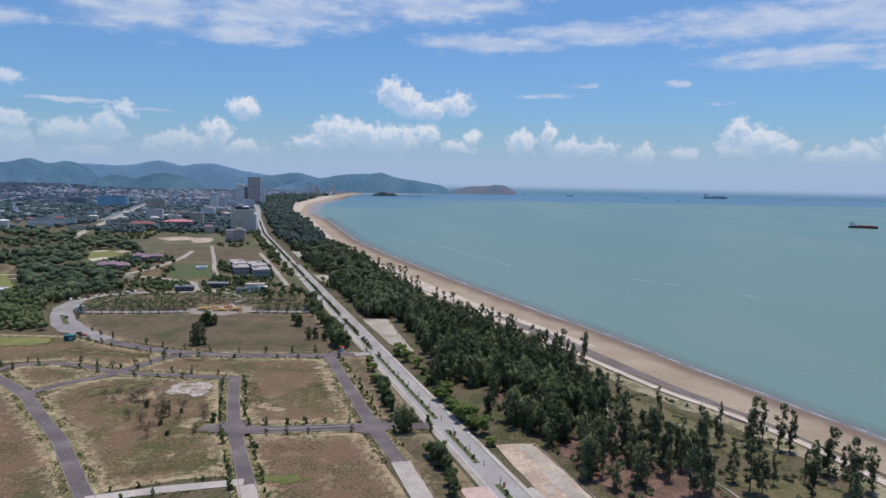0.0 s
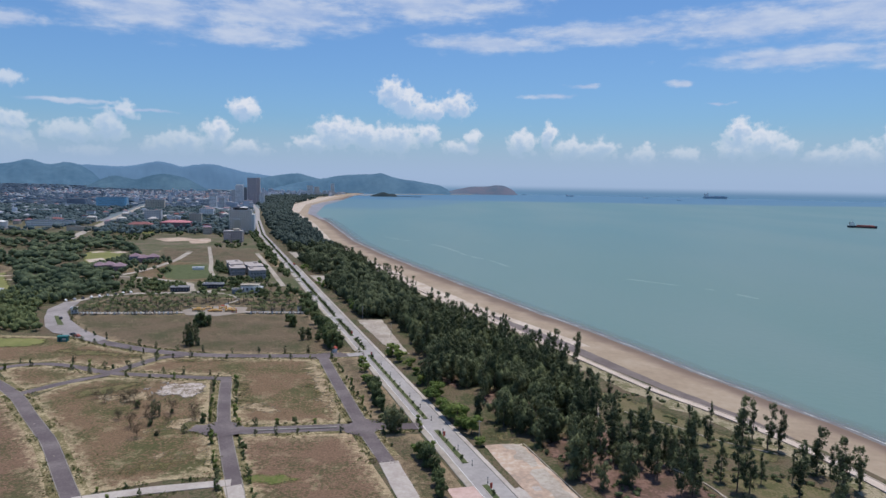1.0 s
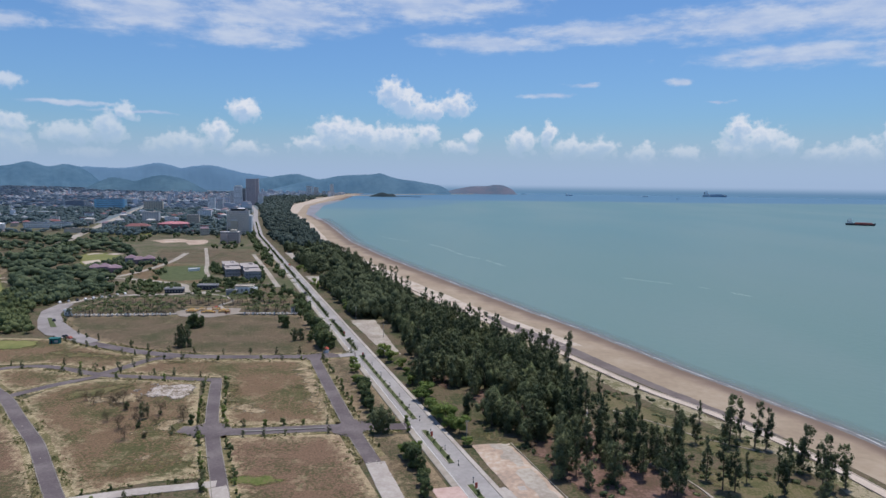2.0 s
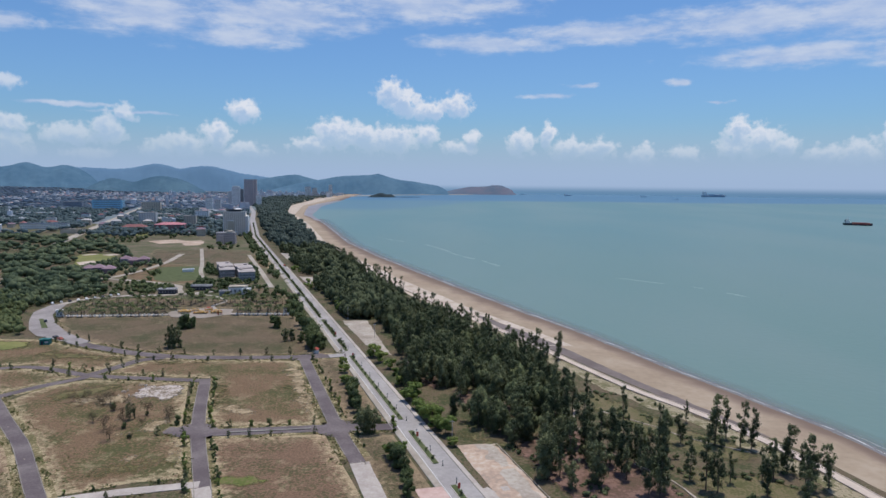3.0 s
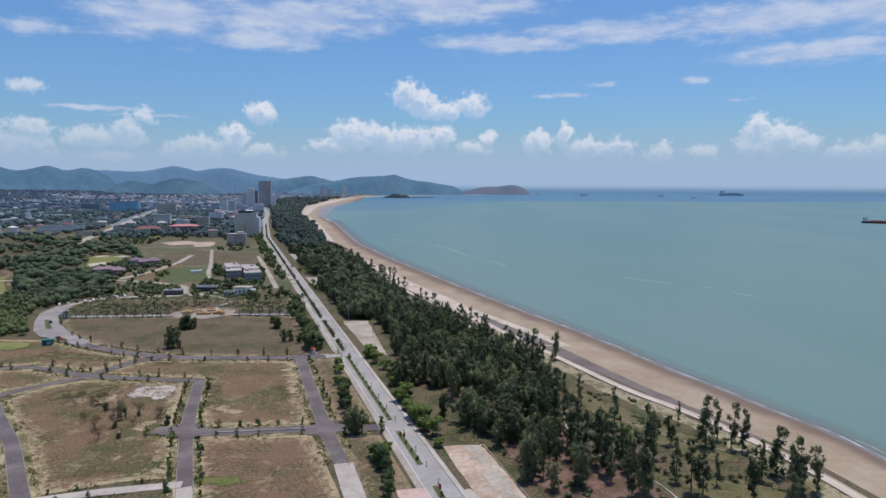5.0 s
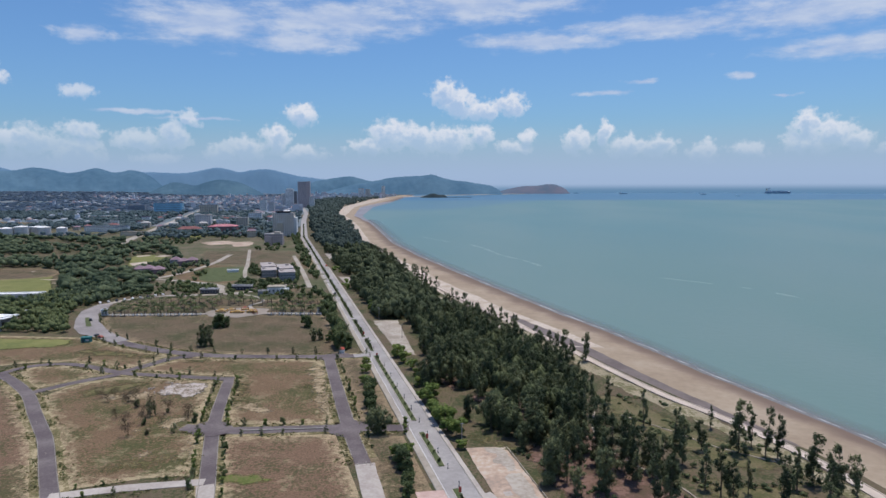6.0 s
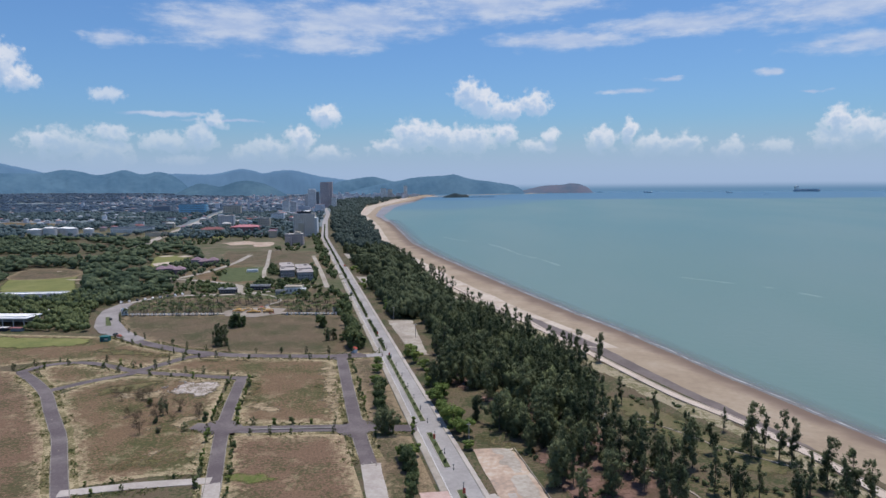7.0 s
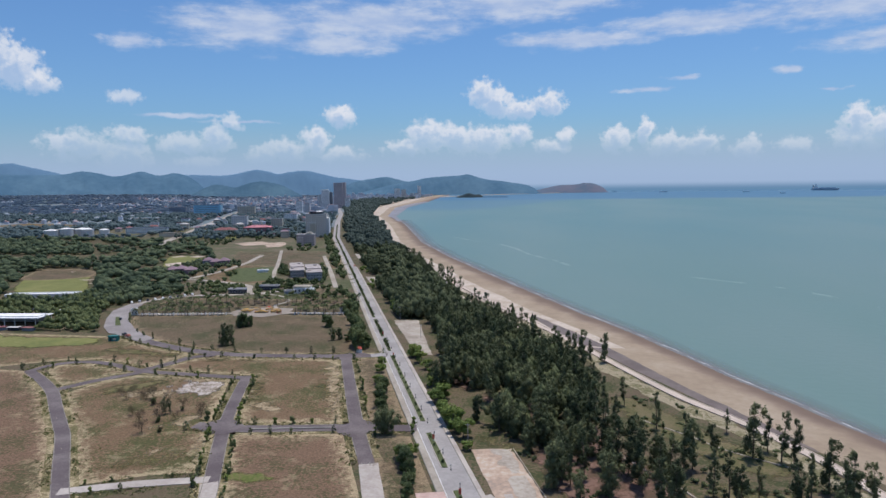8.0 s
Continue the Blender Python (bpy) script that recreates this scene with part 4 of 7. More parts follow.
plot("lawn", [(-211, 336), (-201, 325), (-206, 317), (-240, 309), (-300, 306), (-340, 318), (-340, 342), (-262, 336)], M_LAWN, 0.27, "bright yellow-green mown lawn", "lawn", 4.0, 5.0)
plot("golf_green", [(-479, 612), (-424, 614), (-358, 528), (-323, 474), (-362, 460), (-413, 504)], M_LAWN, 0.12, "mown green of a golf course", "lawn", 6.0, 2.0)
plot("golf_green", [(-362, 646), (-340, 628), (-322, 644), (-355, 722), (-392, 748), (-406, 732)], M_LAWN, 0.12, "mown green with sand bunkers", "lawn", 6.0, 2.0)
plot("golf_fairway", [(-481, 614), (-423, 616), (-388, 568), (-438, 544)], M_FIELD3, 0.3, "dry brownish far end of the golf green", "lawn", 6.0, 3.0)
plot("garden_lawn", [(-272, 634), (-232, 640), (-204, 560), (-238, 554)], M_MEDIAN, 0.14, "green lawn of a park garden", "lawn", 4.0, 3.0)
plot("grass_patch", [(-53, 172.5), (-44, 171), (-37, 175), (-45, 180), (-56, 177)], M_FRESH, 0.24, "bright green patch of fresh grass", "grass", 1.0, 2.2)
for poly in ([(-440, 600), (-424, 605), (-428, 597)], [(-385, 548), (-368, 552), (-372, 544)], [(-362, 528), (-340, 532), (-344, 524)], [(-370, 666), (-357, 648), (-343, 640), (-346, 662), (-360, 682)], [(-402, 733), (-394, 744), (-384, 738), (-394, 726)], [(-379, 732), (-366, 727), (-359, 737), (-374, 746)]):
    plot("sand_bunker", poly, M_PALESAND, 0.36, "pale sand bunker of the golf course", "bunker", 3.0, 0.8)
plot("rubble_patch", [(-120, 269), (-113, 264), (-106, 262.5), (-98, 263), (-95, 255), (-94, 247), (-100, 243.5), (-103, 246), (-113, 246.5), (-112, 256), (-115, 263)], M_RUBBLE, 0.3, "pale spread of concrete rubble and lime on the grass", "rubble", 1.2, 4.0, 0.5)
plot("parking_lot", [(16.5, 203.5), (29.5, 205.5), (41, 169), (56, 125), (44, 125), (28, 167)], M_EARTHLOT, 0.14, "bare orange-tan earthen parking lot", "parking lot", 1.5, 0.7)
plot("lot_paving", [(23, 204), (28.5, 204.5), (40, 167), (53, 128), (46, 128), (34, 168)], M_LOT, 0.19, "worn pinkish-grey strip across the earthen lot", "paving", 1.5, 1.6)
plot("concrete_spill", [(23.5, 172), (25.2, 173.2), (27.2, 170.6), (29, 166.5), (30, 160), (27.2, 160), (25.8, 166)], M_CONCRETE, 0.2, "rough white concrete poured at the entrance of the lot", "paving", 1.0, 1.2)
plot("concrete_spill", [(28.7, 174.2), (31.2, 174.2), (31.5, 172.2), (29.2, 171.4)], M_CONCRETE, 0.24, "small heap of white rubble on the lot", "rubble", 0.7, 1.2, 0.25)
plot("parking_lot", [(-52, 396), (-37, 398), (-24, 350), (-15, 317), (-22, 316), (-28, 332), (-35, 350)], M_LOT, 0.14, "bare pale parking lot beside the pines", "parking lot", 1.5, 1.0)
plot("parking_lot", [(-121, 583), (-104, 580), (-93, 543), (-104, 540)], M_LOT, 0.14, "bare pale parking lot beside the pines", "parking lot", 3.0)
plot("parking_lot", [(-186, 773), (-171, 766), (-152, 709), (-163, 712)], M_LOT, 0.14, "bare pale parking lot beside the pines", "parking lot", 4.0)
plot("sand_pit", [(-404, 905), (-380, 934), (-356, 918), (-334, 922), (-316, 868), (-332, 852), (-350, 884), (-372, 872), (-390, 890)], M_EARTHLOT, 0.14, "bare orange sand ground before the town", "sand pit", 8.0, 3.0)
APRON = [(-213, 348), (-226, 362), (-241, 386), (-254, 411), (-258, 438), (-248, 438), (-238, 405), (-222, 381), (-204, 360), (-190, 347), (-176, 336), (-180, 329), (-196, 339)]
plot("junction_apron", APRON, M_APRON, 0.33, "pale worn asphalt of a wide road junction", "road", 4.0, 0.0, 0.02)
plot("traffic_island", [(-221, 366), (-238, 391), (-235.5, 391.5), (-217.5, 366.5)], M_MEDIAN, 0.45, "narrow green island in the road junction", "traffic island", 2.0)
plot("town_ground", [(-330, 965), (-1150, 965), (-2600, 1500), (-2600, 1600), (-1400, 1600), (-520, 1600), (-435, 1400), (-330, 1040)], M_PARK, 0.04, "green and tan land of the town", "ground", 120.0, 0.0, 0.0)
plot("park_grass", [(-118, 470), (-150, 465), (-250, 470), (-262, 490), (-330, 500), (-345, 640), (-400, 800), (-480, 930), (-330, 960), (-250, 930), (-190, 760), (-122, 580), (-112, 520)], M_PARK, 0.03, "olive grass of the park before the town", "grass", 9.0)
for poly in ([(14, 257), (20, 238), (32, 226), (41, 234), (38, 250), (26, 262)], [(51, 232), (56, 206), (62, 186), (62, 174), (70, 178), (68, 200), (60, 226), (56, 240)], [(-10, 300), (2, 268), (10, 262), (8, 284), (-4, 306)], [(34, 204), (46, 168), (58, 146), (84, 146), (78, 180), (66, 204), (50, 218)]):
    plot("pine_litter", poly, M_LITTER, 0.05, "reddish-brown needle litter under the she-oaks", "ground", 2.0, 2.5)
plot("plaza", [(-168, 412), (-160, 400), (-140, 398), (-126, 410), (-130, 428), (-150, 430), (-166, 424)], M_PLAZA, 0.42, "pale paved playground plaza", "plaza", 4.0, 0.6)
plot("paved_pad", [(4.5, 171.5), (12.3, 173.3), (18, 157), (9.5, 156)], M_PINKPAD, 0.3, "pinkish paved pad beside the avenue", "paving", 2.0)

# promenade along the top of the beach
PROM = smooth_line([(142, 120), (133.5, 165), (126, 196), (117.5, 218), (107, 239), (92, 264), (76, 300), (54, 352), (20, 425), (-30, 540)], 4.0)
tagged(part("promenade", ribbon("promenade", PROM, 1.7, -1.7, 0.45, M_PROM, 1.2), None), "pale concrete seawall promenade above the beach", "promenade", kind="structure")
tagged(part("seawall_coping", ribbon("seawall_coping", PROM, -1.7, -2.05, 0.62, M_PROM, 1.6), None), "low concrete coping along the promenade", "seawall", kind="structure")
tagged(part("dune_verge", ribbon("dune_verge", PROM[:75], 10.0, 1.8, 0.08, M_DUNE, 0.2, 4.0), None), "pale dune grass and sand behind the promenade", "verge", kind="structure")

lot_edge = np.array([(30.0, 205.5), (41.6, 169), (56.5, 125)])
tagged(part("kerb", ribbon("kerb", smooth_line(lot_edge, 4), 0.12, -0.12, 0.24, M_LOT, 0.3), None), "low pale kerb along the earthen lot", "kerb", kind="structure")

# bare straw-coloured patches in the plots, and a greener one
PATCHES = [[(-136, 246), (-120, 251), (-111, 246), (-108, 241), (-117, 238), (-131, 242)], [(-110, 218), (-105, 224), (-104, 222), (-107, 217)], [(-101, 209), (-97, 214), (-90, 225), (-85, 221), (-87, 213), (-95, 210)],
           [(-89, 186), (-86, 192), (-82, 193), (-82, 190), (-85, 187)], [(-80, 207), (-73, 200), (-67, 188), (-69, 185), (-76, 199)], [(-61, 290), (-57, 296), (-42, 256), (-37, 238), (-38, 228), (-49, 253)], [(-73, 232), (-70, 241), (-66, 237), (-57, 234), (-55, 230), (-68, 230)]]
for i, poly in enumerate(PATCHES):
    plot("bare_patch", poly, M_BAREPATCH, 0.17, "bare straw-coloured patch in the dry grass", "ground", 1.2, 5.0)
plot("grass_patch", [(-87, 265), (-80, 267), (-71, 241), (-75, 233)], M_VERDANT, 0.18, "greener strip of grass beside the road", "grass", 1.5, 3.0)
for poly in ([(-97, 177), (-88, 186), (-74, 192), (-69, 186), (-80, 179), (-90, 174)], [(-150, 250), (-136, 262), (-122, 262), (-128, 248), (-142, 240)], [(-56, 282), (-48, 262), (-42, 246), (-46, 244), (-58, 268)], [(-128, 302), (-96, 300), (-92, 296), (-126, 294)], [(-190, 320), (-160, 312), (-140, 304), (-150, 298), (-186, 306)]):
    plot("grass_patch", poly, M_VERDANT, 0.16, "greener patch in the dry grass", "grass", 2.0, 4.0)
for poly in ([(62, 262), (74, 262), (92, 236), (104, 216), (114, 200), (108, 190), (94, 196), (80, 214), (68, 236)], [(84, 190), (104, 186), (118, 176), (124, 158), (100, 152), (86, 168)], [(18, 214), (30, 212), (40, 200), (34, 198), (22, 206)]):
    plot("dune_grass", poly, M_DUNEGREEN, 0.07, "green grass between the lone she-oaks", "grass", 2.5, 5.0)
# rounded corners where the estate roads meet
for poly, mat in (([(-82, 210.5), (-81, 215.5), (-77, 220), (-72.5, 220), (-66, 215.2), (-66, 209), (-69.5, 206.5), (-73.5, 206)], M_ASPHALT), ([(-33, 215.2), (-29.5, 221.5), (-28, 226), (-23.5, 225), (-18.5, 220.8), (-18.5, 215.5), (-21.5, 211.5), (-24.5, 208)], M_ASPHALT), ([(-64, 306), (-58, 316), (-48, 316), (-54, 304)], M_ASPHALT)):
    plot("road_corner", poly, mat, 0.265, "rounded asphalt corner where estate roads meet", "road", 2.0, 1.05, 0.0)

# ---- trees ----
def leaf_cloud(centres, size, gen, droop=0.3, thin=0.45, out=None, jit=0.6):
    """Small pointed leaves or needle sprays: one triangle each, at random turns, or facing about the way out of the clump."""
    n = len(centres)
    d = gen.normal(size=(n, 3))
    d[:, 2] = d[:, 2] * 0.7 + droop
    if out is not None:
        nrm = out + gen.normal(0, jit, (n, 3))
        nrm /= np.linalg.norm(nrm, axis=1)[:, None] + 1e-9
        d -= nrm * np.sum(d * nrm, axis=1)[:, None]
    d /= np.linalg.norm(d, axis=1)[:, None] + 1e-9
    e = np.cross(d, gen.normal(size=(n, 3)) if out is None else nrm)
    e /= np.linalg.norm(e, axis=1)[:, None] + 1e-9
    s = size * gen.uniform(0.6, 1.4, (n, 1))
    v = np.empty((n, 3, 3))
    v[:, 0] = centres - e * s * thin - d * s * 0.4
    v[:, 1] = centres + e * s * thin - d * s * 0.4
    v[:, 2] = centres + d * s * 0.8
    return v.reshape(-1, 3), np.arange(3 * n).reshape(-1, 3)


def ball_template(level):
    bm = bmesh.new()
    bmesh.ops.create_icosphere(bm, subdivisions=level, radius=1.0)
    out = np.array([v.co[:] for v in bm.verts]), np.array([[v.index for v in f.verts] for f in bm.faces])
    bm.free()
    return out


BALLS = {k: ball_template(k) for k in (1, 2)}


def clumps(centres, radii, gen, level=1, rough=0.22):
    """Uneven lumps of foliage, one closed lump at each centre; radii has a row of three for each."""
    tv, tf = BALLS[level]
    n, k = len(centres), len(tv)
    spin = gen.uniform(0, 6.283, n)
    c, q = np.cos(spin)[:, None], np.sin(spin)[:, None]
    unit = np.stack([tv[None, :, 0] * c - tv[None, :, 1] * q, tv[None, :, 0] * q + tv[None, :, 1] * c, np.repeat(tv[None, :, 2], n, 0)], 2)
    unit = unit * gen.uniform(1 - rough, 1 + rough, (n, k, 1))
    v = np.asarray(centres)[:, None, :] + unit * np.asarray(radii)[:, None, :]
    f = tf[None] + (np.arange(n) * k)[:, None, None]
    return v.reshape(-1, 3), f.reshape(-1, 3)


def fast_mesh(name, verts, faces, mat, smooth=None):
    me = bpy.data.meshes.new(name)
    verts, faces = np.asarray(verts, np.float32), np.asarray(faces, np.int32)
    me.vertices.add(len(verts))
    me.vertices.foreach_set("co", verts.ravel())
    me.loops.add(faces.size)
    me.loops.foreach_set("vertex_index", faces.ravel())
    me.polygons.add(len(faces))
    me.polygons.foreach_set("loop_start", np.arange(0, faces.size, faces.shape[1], dtype=np.int32))
    if smooth is not None:
        me.polygons.foreach_set("use_smooth", smooth)
    me.update(calc_edges=True)
    me.materials.append(mat)
    return me


def trunk_mesh(h, r, gen, limbs, bend=0.4):
    """A tapered, slightly bent trunk with its limbs; limbs are (height, azimuth, length, rise). Returns the bmesh and the tips."""
    bm = bmesh.new()
    dx, dy = gen.normal(0, bend, 2)
    pts = [Vector((dx * (k / 6) ** 2 + gen.normal(0, 0.06), dy * (k / 6) ** 2 + gen.normal(0, 0.06), h * 0.94 * k / 6)) for k in range(7)]
    pts[0] = Vector((0, 0, -0.3))
    for k in range(6):
        tube(bm, pts[k], pts[k + 1], r * (1 - 0.15 * k), r * (1 - 0.15 * (k + 1)), 6, cap=(k == 5))
    tips = []
    for z, az_, ln, rise in limbs:
        f = min(0.999, z / (h * 0.94)) * 6
        p = pts[int(f)].lerp(pts[int(f) + 1], f - int(f))
        q = p + Vector((math.cos(az_) * ln, math.sin(az_) * ln, rise * ln))
        tube(bm, p, q, r * 0.3, r * 0.08, 4, cap=False)
        tips.append((p, q))
    return bm, tips


def casuarina(seed, h, spread, low, tufts, leaves, size=0.42):
    """A she-oak: thin trunk, rising limbs, shaggy dark wisps with gaps. Returns the trunk's and the crown's mesh."""
    gen = np.random.default_rng(seed)
    limbs, radii = [], []
    swell = gen.uniform(0.55, 1.25, 6)
    for i in range(tufts):
        k = (i + gen.uniform(0, 1)) / tufts
        z = h * (low + (0.95 - low) * k)
        wide = (0.5 + 0.5 * math.sin(math.pi * (0.12 + 0.8 * k))) * float(np.interp(k * 5, range(6), swell))
        limbs.append((z, gen.uniform(0, 6.283), spread * wide * gen.uniform(0.15, 1.3), gen.uniform(0.0, 0.7)))
        radii.append(spread * gen.uniform(0.24, 0.56) * (1.0 if k < 0.75 else 0.7))
    bm, tips = trunk_mesh(h, 0.10 + 0.008 * h, gen, limbs, 0.55)
    weight = np.array(radii) ** 1.7
    weight /= weight.sum()
    cen, out = [], []
    for (p, q), r, wgt in zip(tips, radii, weight):
        n = int(leaves * 0.92 * wgt * gen.uniform(0.75, 1.25)) + 3
        g = gen.normal(0, 1, (n, 3))
        g /= np.linalg.norm(g, axis=1)[:, None]
        tall = gen.uniform(0.9, 1.9)
        cen.append(np.array(q) + g * gen.uniform(0.4, 1.3, (n, 1)) * np.array([r, r, r * tall]) + gen.normal(0, 0.16, (n, 3)))
        out.append(g)
    n = leaves // 16
    g = gen.normal(0, 1, (n, 3))
    g /= np.linalg.norm(g, axis=1)[:, None]
    cen.append(g * gen.uniform(0.3, 1.1, (n, 1)) * np.array([spread * 0.24, spread * 0.24, h * 0.085]) + np.array([0, 0, h * 0.93]))
    out.append(g)
    cen, out = np.concatenate(cen), np.concatenate(out)
    keep = cen[:, 2] > max(0.2, h * low * 0.5)
    v, f = leaf_cloud(cen[keep], size, gen, 0.5, 0.34, out[keep], 0.5)
    # the dense heart of each tuft
    mid = np.array([q for p, q in tips])
    rad = np.array(radii)[:, None] * gen.uniform(0.42, 0.68, (len(radii), 1)) * np.array([1.0, 1.0, 1.6])
    ok = mid[:, 2] > h * low * 0.7
    cv, cf = clumps(mid[ok], rad[ok], gen, 1, 0.42)
    flag = np.concatenate([np.zeros(len(f), bool), np.ones(len(cf), bool)])
    trunk = bpy.data.meshes.new("trunk")
    bm.to_mesh(trunk)
    bm.free()
    trunk.materials.append(M_TRUNK)
    return trunk, fast_mesh("crown", np.concatenate([v, cv]), np.concatenate([f, cf + len(v)]), M_NEEDLE, flag)


def broadleaf(seed, h, spread, low, mat, leaves=900, size=0.35):
    """A small rounded tree or bush in uneven clumps."""
    gen = np.random.default_rng(seed)
    limbs = [(h * gen.uniform(low, 0.8), gen.uniform(0, 6.283), spread * gen.uniform(0.4, 0.95), gen.uniform(0.2, 0.7)) for _ in range(11)]
    bm, tips = trunk_mesh(h, 0.05 + 0.02 * h, gen, limbs, 0.2)
    cen, out = [], []
    for p, q in tips:
        n = leaves // 12
        c = np.array(q) * 0.8 + np.array(p) * 0.2
        g = gen.normal(0, 1, (n, 3))
        g /= np.linalg.norm(g, axis=1)[:, None]
        cen.append(c + g * gen.uniform(0.55, 1.05, (n, 1)) * np.array([spread * 0.42, spread * 0.42, h * 0.15]))
        out.append(g)
    g = gen.normal(0, 1, (leaves // 8, 3)) * np.array([spread * 0.3, spread * 0.3, h * 0.1]) + np.array([0, 0, h * 0.85])
    out.append(np.tile([0, 0, 1.0], (len(g), 1)))
    v, f = leaf_cloud(np.concatenate(cen + [g]), size, gen, 0.1, 0.55, np.concatenate(out), 0.45)
    mid = np.array([np.array(q) * 0.8 + np.array(p) * 0.2 for p, q in tips] + [(0, 0, h * 0.8)])
    cv, cf = clumps(mid, np.tile([spread * 0.33, spread * 0.33, h * 0.125], (len(mid), 1)), gen, 1, 0.3)
    flag = np.concatenate([np.zeros(len(f), bool), np.ones(len(cf), bool)])
    trunk = bpy.data.meshes.new("trunk")
    bm.to_mesh(trunk)
    bm.free()
    trunk.materials.append(M_TRUNK)
    return trunk, fast_mesh("crown", np.concatenate([v, cv]), np.concatenate([f, cf + len(v)]), mat, flag)


def palm(seed, h):
    gen = np.random.default_rng(seed)
    bm, _ = trunk_mesh(h, 0.2, gen, [], 0.15)
    v, f = [], []
    for i in range(22):
        a, rise, ln = gen.uniform(0, 6.283), gen.uniform(-0.3, 0.9), gen.uniform(1.7, 2.5)
        for k in range(9):
            t = (k + 0.5) / 9
            c = np.array([math.cos(a) * ln * t, math.sin(a) * ln * t, h * 0.94 + rise * ln * t - 1.3 * t * t])
            for s in (1, -1):
                tip = c + np.array([-math.sin(a) * s * 0.7 + math.cos(a) * 0.35, math.cos(a) * s * 0.7 + math.sin(a) * 0.35, -0.25])
                b0 = len(v)
                v += [c, c + np.array([math.cos(a), math.sin(a), 0]) * 0.42, tip]
                f.append((b0, b0 + 1, b0 + 2))
    trunk = bpy.data.meshes.new("trunk")
    bm.to_mesh(trunk)
    bm.free()
    trunk.materials.append(M_TRUNK)
    return trunk, fast_mesh("crown", v, f, M_LEAF)


def plant(name, meshes, x, y, rz, scale, label, category, group, z=0.0, squash=1.0):
    ob = tagged(new(name), label, category, group)
    ob.empty_display_size = 0.5
    ob.matrix_basis = pose(x, y, z, 0, 0, rz) @ Matrix.Diagonal((scale, scale, scale * squash, 1))
    for nm, me in zip(("trunk", "crown"), meshes):
        new(nm, me).parent = ob
    return ob


TALL = [casuarina(100 + i, 15.0 + 0.8 * (i % 4), 1.95 + 0.2 * (i % 3), 0.07 + 0.03 * (i % 3), 27, 2300) for i in range(8)]
SLIM = [casuarina(200 + i, 13.5 + 0.8 * i, 1.45 + 0.12 * i, 0.12 + 0.04 * (i % 3), 19, 1250) for i in range(6)]
FULL = [casuarina(300 + i, 12.0 + 0.8 * (i % 4), 2.6 + 0.3 * (i % 3), 0.03, 34, 2600) for i in range(7)]
FAR = [casuarina(380 + i, 12.5 + 0.8 * (i % 4), 2.6 + 0.4 * (i % 3), 0.05, 18, 460, 0.8) for i in range(7)]
FARSLIM = [casuarina(390 + i, 13.5 + 0.8 * (i % 4), 1.7 + 0.2 * (i % 3), 0.15, 12, 420, 0.7) for i in range(5)]
BROAD = casuarina(350, 10.0, 3.5, 0.10, 46, 4600)


# lone she-oaks near the promenade: x, y, height factor, kind
LONE = [(102.9, 206.3, 1.18, 0), (109, 212, .86, 1), (110.5, 204.5, 1.05, 1), (113.5, 203, .82, 0), (100.7, 227.1, .52, 1), (91.8, 207.1, .66, 0), (110.4, 181.8, .92, 1), (106, 179.5, .6, 1), (116.2, 185.5, 1.02, 0),
        (120.6, 185.8, .58, 1), (87.4, 174, .95, 1), (80, 194, 1.05, 0), (85, 180, 1.0, 1), (78, 228, .95, 1), (70, 251, .75, 1), (83, 196, .9, 0), (58, 318, .95, 0), (68, 311, .9, 0), (62, 322, .6, 1),
        (47, 181, .9, 1), (51, 185, 1.0, 1), (42, 180, 1.1, 2), (59, 204, 1.1, 0), (61, 191, 1.0, 0), (66, 184, 1.1, 0), (64, 190, 1.1, 0), (68, 196, .9, 0), (72, 186, .8, 0),
        (74, 172, .9, 0), (90, 172, .8, 0), (122.8, 175, .82, 0), (57, 226, 1.05, 0), (58, 240, 1.1, 0), (61, 236, 1.0, 1), (55, 216, 1.0, 0), (63, 216, .9, 1), (45, 196, 1.0, 1),
        (96, 178, .7, 1), (103, 170, .9, 0), (52, 262, 1.0, 0), (56, 280, .95, 0), (60, 268, .7, 1)]
LAB = {0: "tall dark she-oak with feathery foliage on dune grass", 1: "slender she-oak with a bare lower trunk", 2: "dense bushy she-oak of the coastal belt"}
for i, (x, y, s, k) in enumerate(LONE):
    fam = (TALL, SLIM, FULL)[k]
    plant("casuarina_tree", fam[i % len(fam)], x, y, i * 47, s, LAB[k], "tree", "she-oaks near the promenade")

# the belt of she-oaks between avenue and beach, near stretch
BELT = [(24, 214), (40, 203), (52, 212), (57, 232), (57, 262), (50, 300), (34, 340), (8, 395), (-30, 392), (-12, 322), (-4, 300), (4, 276), (14, 262), (22, 240)]
GAPS = [[(16, 240), (34, 232), (40, 246), (22, 256)], [(40, 214), (52, 222), (50, 232), (40, 226)]]
taken = [(x, y) for x, y, *_ in LONE]
count = 0
tries = 0
while count < 185 and tries < 30000:
    tries += 1
    x, y = rng.uniform(-40, 62), rng.uniform(200, 396)
    if not inside(BELT, np.array(x), np.array(y)) or any(inside(g, np.array(x), np.array(y)) for g in GAPS):
        continue
    if min((x - a) ** 2 + (y - b) ** 2 for a, b in taken) < 3.6 ** 2:
        continue
    taken.append((x, y))
    k = 0 if rng.uniform() < 0.35 else 2
    fam = (TALL, SLIM, FULL)[k]
    plant("casuarina_tree", fam[rng.integers(len(fam))], x, y, rng.uniform(0, 360), rng.uniform(0.62, 1.12), LAB[k], "tree", "she-oak belt")
    count += 1


